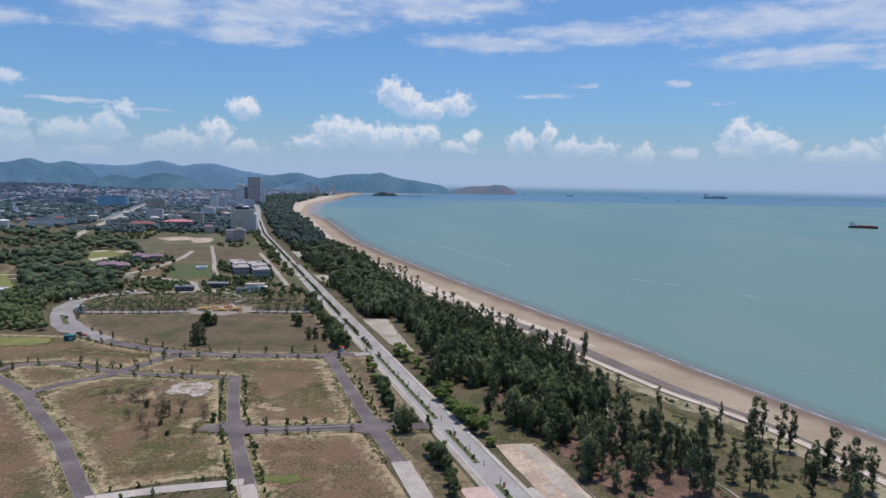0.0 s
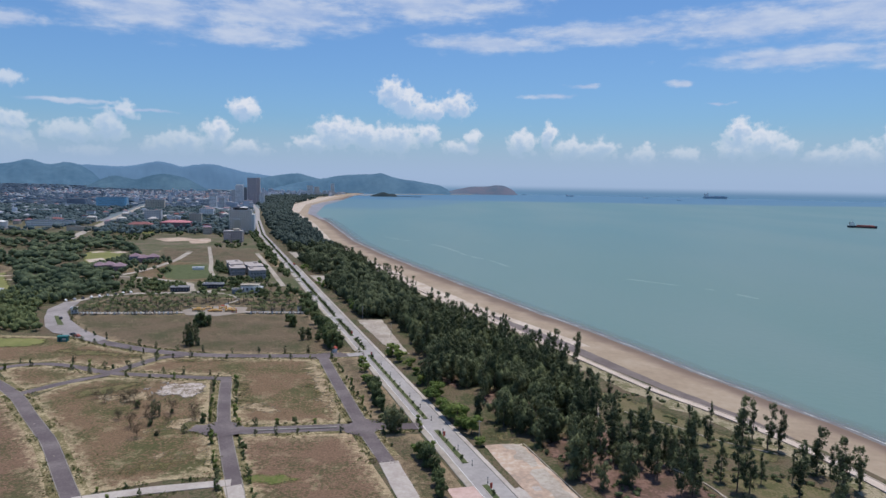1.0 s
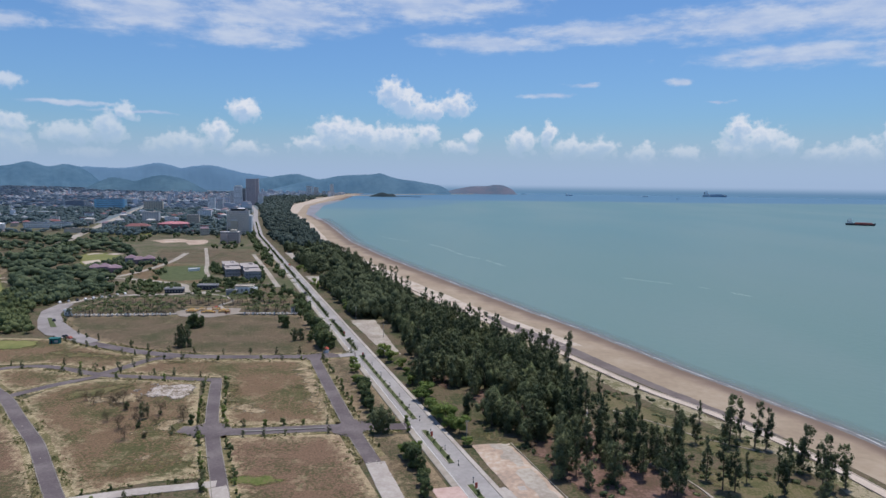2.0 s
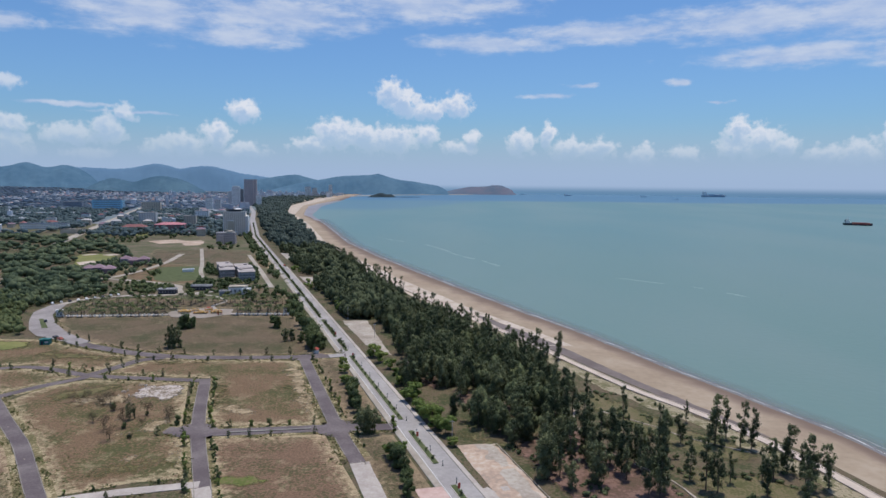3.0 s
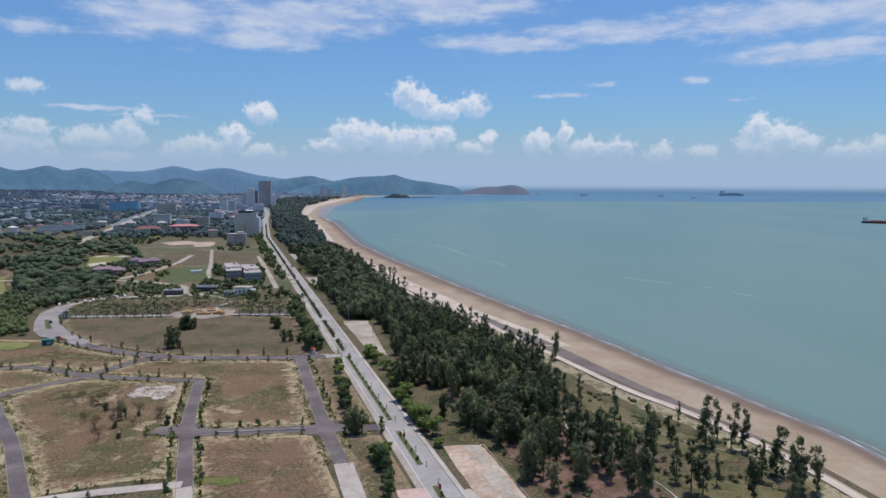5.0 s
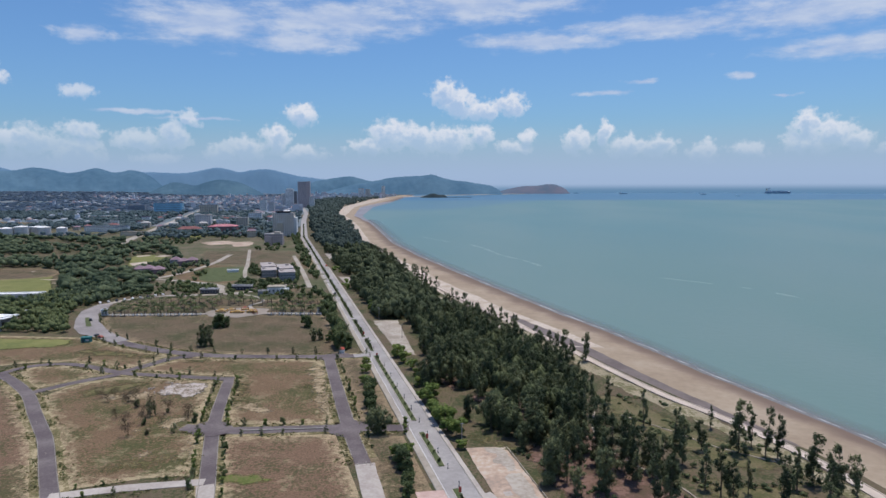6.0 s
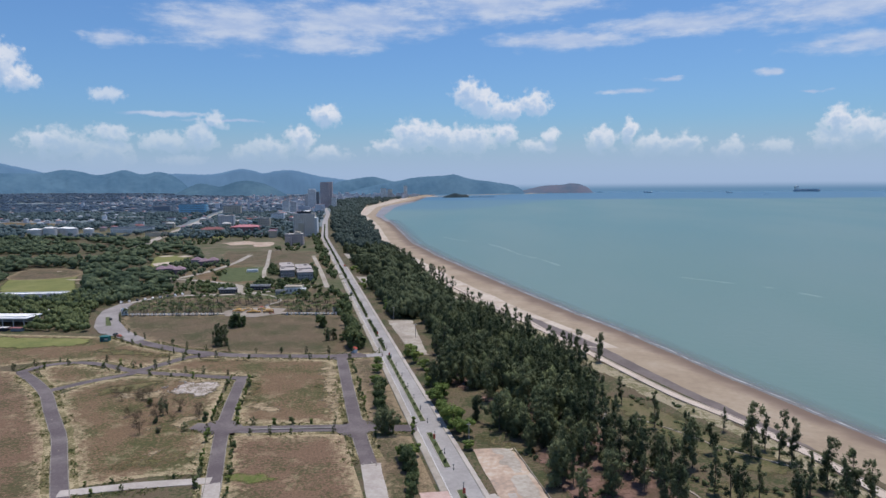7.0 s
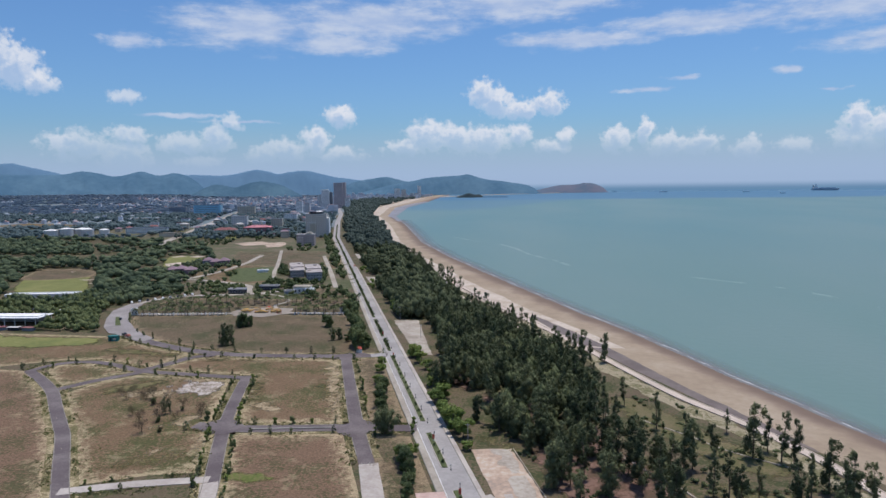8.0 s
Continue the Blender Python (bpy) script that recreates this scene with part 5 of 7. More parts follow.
for poly, num, kinds in (([(32, 208), (39, 190), (47, 168), (55, 155), (60, 172), (57, 196), (50, 214)], 16, (0, 2)), ([(58, 206), (60, 184), (66, 168), (77, 166), (78, 188), (70, 206)], 8, (0, 0, 1)),
                         ([(80, 178), (92, 160), (126, 158), (122, 174), (96, 186)], 3, (0, 1)), ([(-10, 262), (8, 244), (16, 228), (22, 232), (14, 262), (-2, 292)], 9, (2, 1))):
    k = 0
    for _ in range(4000):
        x, y = rng.uniform(-12, 130), rng.uniform(150, 295)
        if k >= num:
            break
        if not inside(poly, np.array(x), np.array(y)) or min((x - a) ** 2 + (y - b) ** 2 for a, b in taken) < 2.8 ** 2:
            continue
        taken.append((x, y))
        q = kinds[k % len(kinds)]
        fam = (TALL, SLIM, FULL)[q]
        plant("casuarina_tree", fam[rng.integers(len(fam))], x, y, rng.uniform(0, 360), rng.uniform(0.6, 1.0), LAB[q], "tree", "she-oak belt")
        k += 1


def woods(name, pts, mat, label, category, tris, size, lobes=3, level=1):
    """Many trees at once: each some uneven lumps on a short stem, with loose sprays over them. pts: x, y, height, radius."""
    gen = np.random.default_rng(len(pts) * 7 + lobes)
    p = np.array(pts, float)
    lift_ = rise(p[:, 0], p[:, 1])
    n = len(p)
    tree = np.repeat(np.arange(n), lobes)
    wide = 0.0 if lobes == 1 else 0.46
    off = gen.normal(0, 1, (n * lobes, 3)) * np.array([wide, wide, 0.13 if lobes > 1 else 0.03])
    span = p[tree][:, [3, 3, 2]]
    mid = np.stack([p[tree, 0], p[tree, 1], p[tree, 2] * 0.58 + lift_[tree]], 1) + off * span
    k = 0.9 if lobes == 1 else 0.66
    rad = span * np.array([k, k, 0.42 if lobes == 1 else 0.32]) * gen.uniform(0.75, 1.2, (n * lobes, 1))
    mid[:, 2] = np.maximum(mid[:, 2], rad[:, 2] * 0.8 + lift_[tree])
    v, f = clumps(mid, rad, gen, level, 0.2)
    vs, fs, flags, base = [v], [f], [np.ones(len(f), bool)], len(v)
    per = max(0, tris // lobes)
    if per:
        own = np.repeat(np.arange(n * lobes), per)
        g = gen.normal(0, 1, (len(own), 3))
        g[:, 2] += 0.35
        g /= np.linalg.norm(g, axis=1)[:, None]
        v, f = leaf_cloud(mid[own] + g * rad[own] * gen.uniform(0.92, 1.18, (len(own), 1)), size, gen, 0.2, 0.5, g, 0.35)
        vs.append(v), fs.append(f + base), flags.append(np.zeros(len(f), bool))
        base += len(v)
    stem = np.stack([np.stack([p[:, 0] + dx, p[:, 1], z * p[:, 2] + lift_], 1) for dx, z in ((-0.2, 0), (0.2, 0), (0, 0.6))], 1).reshape(-1, 3)
    vs.append(stem), fs.append(np.arange(3 * n).reshape(-1, 3) + base), flags.append(np.zeros(n, bool))
    ob = new(name, fast_mesh(name, np.concatenate(vs), np.concatenate(fs), mat, np.concatenate(flags)))
    return tagged(ob, label, category, kind="stuff")


# further along the belt: single trees along both edges, then a loose thicket
def belt_edges(y):
    return road_x(y) + 17 + 8 * noise.noise((y * 0.02, 0, 0)), coast(y) - sandw(y) + float(np.interp(y, [392, 443, 521, 690], [-24, -17, -6, 14])) + 4 * noise.noise((y * 0.03, 4, 0))


CLEARINGS = [(-58, -28, 385, 402), (-125, -92, 530, 592), (-190, -150, 698, 770)]


def in_clearing(x, y):
    return any(a < x < b and c < y < d for a, b, c, d in CLEARINGS)


def grove(name, rows, label):
    """Many she-oaks as one: copies of a few grown trees, each turned and scaled. rows: tree, x, y, turn, scale."""
    cache, vs, fs, flags, base = {}, [], [], [], 0
    for tree, x, y, rz, s in rows:
        if id(tree) not in cache:
            both = []
            for me in tree:
                co = np.empty(len(me.vertices) * 3, np.float32)
                me.vertices.foreach_get("co", co)
                me.calc_loop_triangles()
                tri = np.empty(len(me.loop_triangles) * 3, np.int32)
                me.loop_triangles.foreach_get("vertices", tri)
                flat = np.empty(len(me.polygons), bool)
                me.polygons.foreach_get("use_smooth", flat)
                owner = np.empty(len(me.loop_triangles), np.int32)
                me.loop_triangles.foreach_get("polygon_index", owner)
                both.append((co.reshape(-1, 3), tri.reshape(-1, 3), flat[owner]))
            cache[id(tree)] = both
        c, q = math.cos(radians(rz)) * s, math.sin(radians(rz)) * s
        for co, tri, flag in cache[id(tree)]:
            flags.append(flag)
            vs.append(np.stack([co[:, 0] * c - co[:, 1] * q + x, co[:, 0] * q + co[:, 1] * c + y, co[:, 2] * s], 1))
            fs.append(tri + base)
            base += len(co)
    return tagged(new(name, fast_mesh(name, np.concatenate(vs), np.concatenate(fs), M_NEEDLE, np.concatenate(flags))), label, "trees", kind="stuff")


count = 0
rows_far, rows_fringe = [], []
while count < 270:
    y = 388 + 420 * rng.uniform() ** 1.3
    lo, hi = belt_edges(y)
    u = rng.uniform()
    x = hi - 22 * rng.uniform() ** 1.4 if u < 0.55 else lo + 14 * rng.uniform() ** 1.3
    if in_clearing(x, y) or min((x - a) ** 2 + (y - b) ** 2 for a, b in taken[-300:]) < 3.8 ** 2:
        continue
    taken.append((x, y))
    rows_far.append((FAR[rng.integers(7)], x, y, rng.uniform(0, 360), rng.uniform(0.58, 0.95)))
    count += 1
# thin fringe standing in the pale dune sand
count = 0
while count < 40:
    y = 288 + 330 * rng.uniform() ** 1.25
    inner_edge = belt_edges(y)[1] if y > 395 else float(np.interp(y, [262, 300, 340, 395], [57, 50, 34, 8]))
    x = inner_edge + 1 + 13 * rng.uniform() ** 1.3
    if noise.noise((y * 0.06, 9, 1)) < -0.15 or min((x - a) ** 2 + (y - b) ** 2 for a, b in taken[-420:]) < 2.6 ** 2 or x > np.interp(y, [264, 300, 352, 425, 540], [88, 72, 50, 16, -34]):
        continue
    taken.append((x, y))
    rows_fringe.append((FARSLIM[rng.integers(5)], x, y, rng.uniform(0, 360), rng.uniform(0.7, 1.08)))
    count += 1
grove("casuarina_edge", rows_far, "dark she-oaks along the edges of the far belt")
grove("casuarina_fringe", rows_fringe, "thin she-oaks standing in pale dune sand")
pts = []
for _ in range(16000):
    y = 392 + 3200 * rng.uniform() ** 1.9
    lo, hi = belt_edges(y)
    x = rng.uniform(lo, hi)
    if in_clearing(x, y) or (y < 800 and noise.noise((x * 0.06, y * 0.06, 2)) < -0.35):
        continue
    if len(pts) > 2300:
        break
    pts.append((x, y, rng.uniform(5, 12), rng.uniform(1.7, 2.9) * (1 + y / 1800)))
inner = []
for _ in range(3000):
    x, y = rng.uniform(-40, 62), rng.uniform(200, 396)
    if len(inner) < 330 and inside(BELT, np.array(x), np.array(y)) and not any(inside(g, np.array(x), np.array(y)) for g in GAPS) and rim_distance(BELT, np.array(x), np.array(y)) > 3:
        inner.append((x, y, rng.uniform(5, 10.5), rng.uniform(1.6, 2.6)))
woods("casuarina_understorey", inner, M_UNDER, "younger green trees filling the she-oak belt", "trees", 330, 0.5, 6)
woods("casuarina_belt", [p for p in pts if p[1] < 800], M_NEEDLE, "dense belt of dark she-oaks along the beach", "trees", 130, 0.6, 4)
# the further the belt, the more haze its leaf colour carries
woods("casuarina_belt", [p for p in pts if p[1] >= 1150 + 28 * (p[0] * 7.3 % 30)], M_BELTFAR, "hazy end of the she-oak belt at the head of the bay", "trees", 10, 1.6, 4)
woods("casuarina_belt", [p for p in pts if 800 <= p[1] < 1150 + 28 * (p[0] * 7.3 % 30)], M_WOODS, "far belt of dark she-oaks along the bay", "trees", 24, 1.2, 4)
# low green bushes and weeds between the lone she-oaks
low = []
for _ in range(4000):
    x, y = rng.uniform(20, 130), rng.uniform(135, 260)
    if len(low) < 240 and x > 24 + (215 - y) * 0.55 and x < np.interp(y, [120, 165, 196, 239, 264], [140, 130, 122, 99, 84]) and noise.noise((x * 0.05, y * 0.05, 5)) > 0.02:
        low.append((x, y, rng.uniform(0.35, 1.3) * (1.9 if rng.uniform() < 0.15 else 1), rng.uniform(0.4, 1.2)))
woods("dune_scrub", low, M_UNDER, "low green scrub between the lone she-oaks", "shrubs", 70, 0.34, 3)

# bushes along the avenue's seaward verge
BUSH = [broadleaf(400 + i, 3.9 + 0.4 * i, 2.6 + 0.2 * i, 0.1, M_LIME, 1500, 0.36) for i in range(4)]
BUSHDARK = [broadleaf(450 + i, 4.6 + 0.5 * i, 2.1, 0.06, M_LEAF, 1500, 0.36) for i in range(4)]
EAST_VERGE = [(7, 218, 1.0), (10.5, 213, 1.1), (3, 229, 1.0), (5.5, 224, 1.1), (0, 238, .9), (-2, 253, 1.1), (-4, 247, 1.0), (-9, 268, .8), (-12, 282, .7), (-21, 303, 1.0), (-16, 292, .8),
              (13, 203, .5), (-25.5, 312, 1.3), (-53, 408, 1.0), (-60, 424, 1.1), (-63, 440, 1.0), (-70, 458, 1.0), (-77, 478, 1.1), (-83, 496, .9)]
for i, (x, y, s) in enumerate(EAST_VERGE):
    plant("roadside_bush", BUSH[i % 4], x + 2.6, y, i * 71, s * 1.2, "bright green rounded roadside tree", "tree", "verge trees")
WEST_VERGE = [(-14, 213, 2.0, 3), (-4.5, 194, .9, 0), (-2, 188, 1.0, 1), (1, 182, .9, 1), (2, 174, 1.0, 1), (3, 168, .9, 1), (-3.2, 191, 1.0, 1), (-.5, 185, 1.1, 1), (-25, 258, 1.2, 1), (-28, 263, .9, 1), (-20.5, 234, .9, 1), (-30, 268, .8, 0), (-26, 256, 1.1, 1), (-22, 240, 1.2, 1), (-24, 248, 1.1, 1),
              (-33, 285, .8, 0), (-36, 298, .9, 0), (-1, 196, .8, 0)]
for i, (x, y, s, k) in enumerate(WEST_VERGE):
    if k == 3:
        plant("casuarina_tree", BROAD, x, y, 20, 0.86, "broad bushy she-oak beside the road junction", "tree", "verge trees")
    else:
        plant("roadside_tree", (BUSH if k == 0 else BUSHDARK)[i % 4], x, y, i * 53, s * (1.0 if k == 0 else 1.05), "green roadside tree beside the avenue", "tree", "verge trees")

# dark trees standing in the fields
FIELD_TREES = [(-128, 325, 1.0, 4), (-130.8, 327, .86, 4), (-126.2, 327.5, .82, 4), (-129, 329, .95, 2), (-127, 324.5, .6, 2), (-124.5, 326, .5, 2), (-129.8, 324.6, .55, 2), (-139, 369, 1.3, 1), (-142, 371, 1.2, 1), (-136, 371, 1.1, 1), (-140, 373, 1.2, 1), (-74, 342, .8, 2), (-71, 344, .7, 2), (-87, 374, 1.2, 1), (-89, 376, 1.1, 1), (-54.5, 324, 1.5, 1), (-57, 328, 1.6, 1), (-53, 329, 1.5, 1),
               (-58, 334, 1.6, 1), (-55.5, 338, 1.5, 1), (-59, 342, 1.5, 1), (-61, 349, 1.5, 1), (-63, 356, 1.5, 1), (-67, 363, 1.4, 1), (-65, 340, .8, 1), (-71, 372, 1.3, 1), (-75, 381, 1.2, 1), (-67, 350, .6, 1), (-77, 400, 1.0, 1), (-101, 223, .5, 4), (-99.8, 224.2, .42, 4), (-103, 225, .3, 2), (-93, 206, .3, 1), (-99, 215, .35, 1), (-112, 233, .45, 1), (-82, 219, .55, 1), (-97, 228, .3, 1), (-114, 470, 1.0, 1), (-128, 462, 1.2, 1), (-135, 470, 1.1, 1), (-122, 480, 1.2, 1)]
for i, (x, y, s, k) in enumerate(FIELD_TREES):
    fam = (BUSHDARK, BUSHDARK, FULL, [BROAD], TALL)[k]
    s = s * (1.0, 1.15, 0.72, 0.8, 0.85)[k]
    plant("field_tree", fam[i % len(fam)], x, y, i * 61, s, "dark green tree standing in dry grass", "tree", "trees in the fields")

# leafless scrub on the western plot
TWIGS = []
for i in range(3):
    g = np.random.default_rng(500 + i)
    lim = [(2.6 * g.uniform(0.15, 0.9), g.uniform(0, 6.28), g.uniform(0.6, 1.4), g.uniform(0.5, 1.2)) for _ in range(14)]
    bm, tips = trunk_mesh(2.8, 0.09, g, lim, 0.3)
    tr = bpy.data.meshes.new("trunk")
    bm.to_mesh(tr), bm.free()
    tr.materials.append(M_DRYTWIG)
    c = np.concatenate([np.array(q)[None] + g.normal(0, 0.35, (26, 3)) for p, q in tips])
    v, f = leaf_cloud(c, 0.3, g, 0.4, 0.14)
    TWIGS.append((tr, fast_mesh("crown", v, f, M_DRYTWIG)))
for i, (x, y) in enumerate([(-132, 242), (-127, 238), (-127, 243), (-122, 240), (-118, 237), (-116, 239), (-112, 233), (-105, 224), (-97, 228), (-94, 218), (-99, 205), (-99, 216), (-93, 206), (-108, 236), (-105, 213), (-113, 221), (-119, 239), (-88, 226), (-86, 222)]):
    plant("dry_shrub", TWIGS[i % 3], x, y, i * 77, rng.uniform(0.8, 1.6), "leafless brown shrub on dry grass", "shrub", "dry shrubs")

# young street trees along the estate roads
YOUNG = [broadleaf(600 + i, 2.5 + 0.3 * i, 0.85 + 0.1 * i, 0.08, (M_LEAF, M_LIME, M_LEAF)[i % 3], 330, 0.27) for i in range(5)]
ROWS_OF_YOUNG = [("road_mid", 4.4, 5.5, 150, 272), ("road_mid", -4.4, 4.6, 150, 272), ("road_inner", 4.8, 8, 190, 308), ("road_cross", 4.6, 7, 205, 230), ("road_cross", -4.6, 7, 205, 230),
                 ("road_curve", -5.4, 9, 300, 335), ("road_curve", 5.4, 12, 300, 380), ("road_loop", 3.8, 9, 268, 290), ("road_loop", -3.8, 10, 268, 290), ("road_link", 3.6, 7, 276, 306), ("road_link", -3.6, 7, 276, 306),
                 ("road_south", 3.4, 5.5, 160, 178), ("road_south", -3.4, 8, 156, 176), ("road_inner_end", 3.8, 6, 150, 190), ("road_loop_cut", -3.2, 9, 246, 274)]
LANES = [(w_, smooth_line(p_, 1.0)) for p_, w_, m_ in SIDE_ROADS.values() if m_ in (M_ASPHALT, M_CONCRETE)]
for name, off, gap, ya, yb in ROWS_OF_YOUNG:
    ln = smooth_line(SIDE_ROADS[name][0], 1.0)
    nn_ = sides_of(ln)
    last = None
    for p, q in zip(ln, nn_):
        at = p + q * off
        if ya < at[1] < yb and (last is None or np.linalg.norm(at - last) > gap * rng.uniform(0.8, 1.25)):
            last = at
            on_road = any(np.min(np.hypot(*(lane - at).T)) < wide / 2 + 0.9 for wide, lane in LANES)
            if rng.uniform() < 0.85 and not on_road:
                pine = name in ("road_curve", "road_cross", "road_south", "road_loop", "road_link") and rng.uniform() < 0.7
                plant("street_tree", FAR[rng.integers(7)] if pine else YOUNG[rng.integers(5)], at[0] + rng.normal(0, 0.2), at[1], rng.uniform(0, 360), rng.uniform(0.17, 0.30) if pine else rng.uniform(0.5, 1.05), "young street tree on a sandy verge", "tree", "young street trees")

# low weeds in tufts along the kerbs of the plots
vs, fs, base = [], [], 0
for name in ("road_mid", "road_inner", "road_west", "road_curve", "road_loop", "road_south", "road_cross"):
    ln = smooth_line(SIDE_ROADS[name][0], 1.0)
    w = SIDE_ROADS[name][1]
    nn_ = sides_of(ln)
    for p, q in zip(ln, nn_):
        for s in (1, -1):
            for _ in range(2):
                d_ = w / 2 + 0.6 + rng.exponential(1.3)
                if noise.noise((p[0] * 0.07, p[1] * 0.07, s * 3)) < -0.05 or not (130 < p[1] < 400):
                    continue
                c = p + q * s * d_
                if any(np.min(np.hypot(*(lane - c).T)) < wide / 2 + 0.3 for wide, lane in LANES) or inside(APRON, np.array(c[0]), np.array(c[1])):
                    continue
                n = 9
                cen = np.array([c[0], c[1], 0.25]) + rng.normal(0, 1, (n, 3)) * np.array([0.35, 0.35, 0.15])
                v, f = leaf_cloud(cen, 0.4, rng, 0.6, 0.4)
                vs.append(v), fs.append(f + base)
                base += len(v)
tagged(new("verge_weeds", fast_mesh("verge_weeds", np.concatenate(vs), np.concatenate(fs), material("weeds", [(0.07, 0.10, 0.03), (0.14, 0.15, 0.055), (0.30, 0.25, 0.14)], 0.15, 0.6, 0.9, island=0.3))), "straggly green and straw weeds along the kerbs", "weeds", kind="stuff")

# median shrubs
MED = [broadleaf(700 + i, 1.5, 0.75, 0.1, M_LEAF, 220, 0.26) for i in range(3)]
k = 0
for y0, y1 in ISLANDS:
    y = y0 + 3
    while y < y1 - 2:
        plant("median_shrub", MED[k % 3], float(road_x(y)), y, k * 40, rng.uniform(0.6, 0.85) * (1.0 if y < 305 else 1.7 if y < 560 else 2.1), "clipped dark shrub on a traffic island", "shrub", "median shrubs", z=0.3)
        k += 1
        y += 6.5 if y < 305 else 5.0 if y < 560 else 7.5

# palms along the white promenade
PALMS = [palm(800 + i, 4.6 + 0.5 * i) for i in range(4)]
for row, (off, gap) in enumerate(((4.2, 5.0), (-3.2, 5.5), (12, 6.0), (20, 6.0), (28, 6.5), (36, 7.0), (44, 7.0))):
    ln = smooth_line(SIDE_ROADS["promenade_palms"][0], 1.0)
    nn_ = sides_of(ln)
    last = None
    for p, q in zip(ln, nn_):
        at = p + q * off
        if row > 1 and ((abs(at[0] + 145) < 20 and at[1] < 434) or at[0] > -152 + (row > 3) * 60 and row > 2):
            continue
        if (last is None or np.linalg.norm(at - last) > gap * rng.uniform(0.85, 1.2)) and not (row < 2 and -166 < at[0] < -122):
            last = at
            plant("palm_tree", PALMS[rng.integers(4)], at[0], at[1] + rng.normal(0, 0.7), rng.uniform(0, 360), rng.uniform(0.75, 1.2), "young palm beside the white promenade", "palm", "promenade palms")

# woods west of the estate and round the golf course
def scatter(n, x0, x1, y0, y1, test, hmin, hmax, r0, r1):
    out = []
    for _ in range(n):
        x, y = rng.uniform(x0, x1), rng.uniform(y0, y1)
        if test(x, y) and off_tracks(x, y):
            out.append((x, y, rng.uniform(hmin, hmax), rng.uniform(r0, r1)))
    return out


TRACKS = np.concatenate([smooth_line(SIDE_ROADS[k][0], 3.0) for k in ("track_park", "track_park_low", "track_garden", "drive_villa", "road_north", "path_garden")])


def off_tracks(x, y, gap=4.5):
    return np.min((TRACKS[:, 0] - x) ** 2 + (TRACKS[:, 1] - y) ** 2) > gap ** 2


GREENS = [[(-488, 622), (-420, 622), (-350, 530), (-314, 472), (-365, 452), (-420, 500)], [(-368, 640), (-340, 616), (-312, 642), (-348, 730), (-394, 758), (-414, 734)],
          [(-760, 735), (-584, 690), (-455, 690), (-448, 735), (-505, 768), (-590, 735), (-760, 790)], [(-680, 905), (-440, 755), (-430, 785), (-660, 940)], [(-372, 630), (-338, 590), (-292, 610), (-320, 668)], [(-312, 488), (-296, 480), (-308, 512)], [(-390, 440), (-310, 452), (-310, 472), (-390, 470)]]
WOOD = [(-254, 488), (-276, 540), (-320, 584), (-345, 625), (-300, 640), (-330, 700), (-390, 800), (-480, 930), (-700, 960), (-1100, 900), (-1100, 380), (-420, 395), (-330, 440), (-290, 462), (-264, 466)]
w1 = scatter(3900, -1100, -262, 380, 960, lambda x, y: inside(WOOD, np.array(x), np.array(y)) and not any(inside(g, np.array(x), np.array(y)) for g in GREENS) and y < 960 and abs(x - np.interp(y, [820, 911, 968], [-488, -501, -526])) > (14 if y > 840 else 0), 4.5, 10, 3.8, 7.0)
woods("woodland", [p for p in w1 if p[1] < 620 and p[0] > -620], M_WOODNEAR, "dense dark green woodland round the golf course", "trees", 120, 0.75, 4)
woods("woodland", [p for p in w1 if not (p[1] < 620 and p[0] > -620)], M_WOODNEAR, "dense dark green woodland before the town", "trees", 30, 1.1, 3)
# nursery trees by the white canopy
w2 = scatter(1500, -430, -222, 350, 470, lambda x, y: not (x < -266 and y < 384) and x < np.interp(y, [350, 367, 394, 412, 440, 480], [-219, -233, -254, -259, -263, -263]) and not (403 < y < 410 or 424 < y < 429) and not (-388 < x < -312 and y > 436) and not (y > 455 and x > -300), 3.2, 6.8, 1.5, 2.7)
woods("garden_trees", w2, M_LEAF, "green garden trees in rows", "trees", 100, 0.5, 3)
w12 = scatter(420, -345, -252, 428, 512, lambda x, y: x < np.interp(y, [428, 455, 478, 490, 512], [-262, -256, -252, -254, -262]) - 2 and not (-388 < x < -312 and y > 436) and not inside(GREENS[5], np.array(x), np.array(y)), 3.5, 7.5, 1.8, 3.0)
woods("roadside_trees", w12, M_WOODNEAR, "green trees between the road and the golf course", "trees", 100, 0.6, 3)
w10 = scatter(260, -335, -272, 570, 680, lambda x, y: 574 < y < 586 or 598 < y < 612 or 636 < y < 648 or 662 < y < 672 or x < -322, 3.5, 6.5, 1.8, 2.8)
woods("house_trees", w10, M_WOODNEAR, "green trees round the mauve-roofed houses", "trees", 90, 0.6, 3)
# bushes in the park plots and beside drives
GARDEN = [(-266, 628), (-236, 632), (-208, 566), (-236, 560)]
w3 = scatter(1500, -330, -120, 470, 800, lambda x, y: noise.noise((x * 0.03, y * 0.03, 8)) > 0.08 and x < road_x(y) - 22 and not (-230 < x < -140 and 520 < y < 650) and not (y > 640 and x > -352) and not (-312 < x < -262 and y > 545) and not inside(GARDEN, np.array(x), np.array(y)), 2.5, 5.0, 1.5, 2.6)
woods("park_bushes", w3, M_LEAF, "scattered bushes and small trees of the park", "trees", 70, 0.6, 3)
w13 = scatter(330, -262, -138, 468, 524, lambda x, y: (490 < y < 499 or 509 < y < 522 or (y < 480 and x < -205)) and not inside(GARDEN, np.array(x), np.array(y)), 2.2, 4.2, 1.3, 2.2)
woods("park_hedges", w13, M_LEAF, "dark hedges and small trees round the park pavilions", "trees", 80, 0.55, 3)
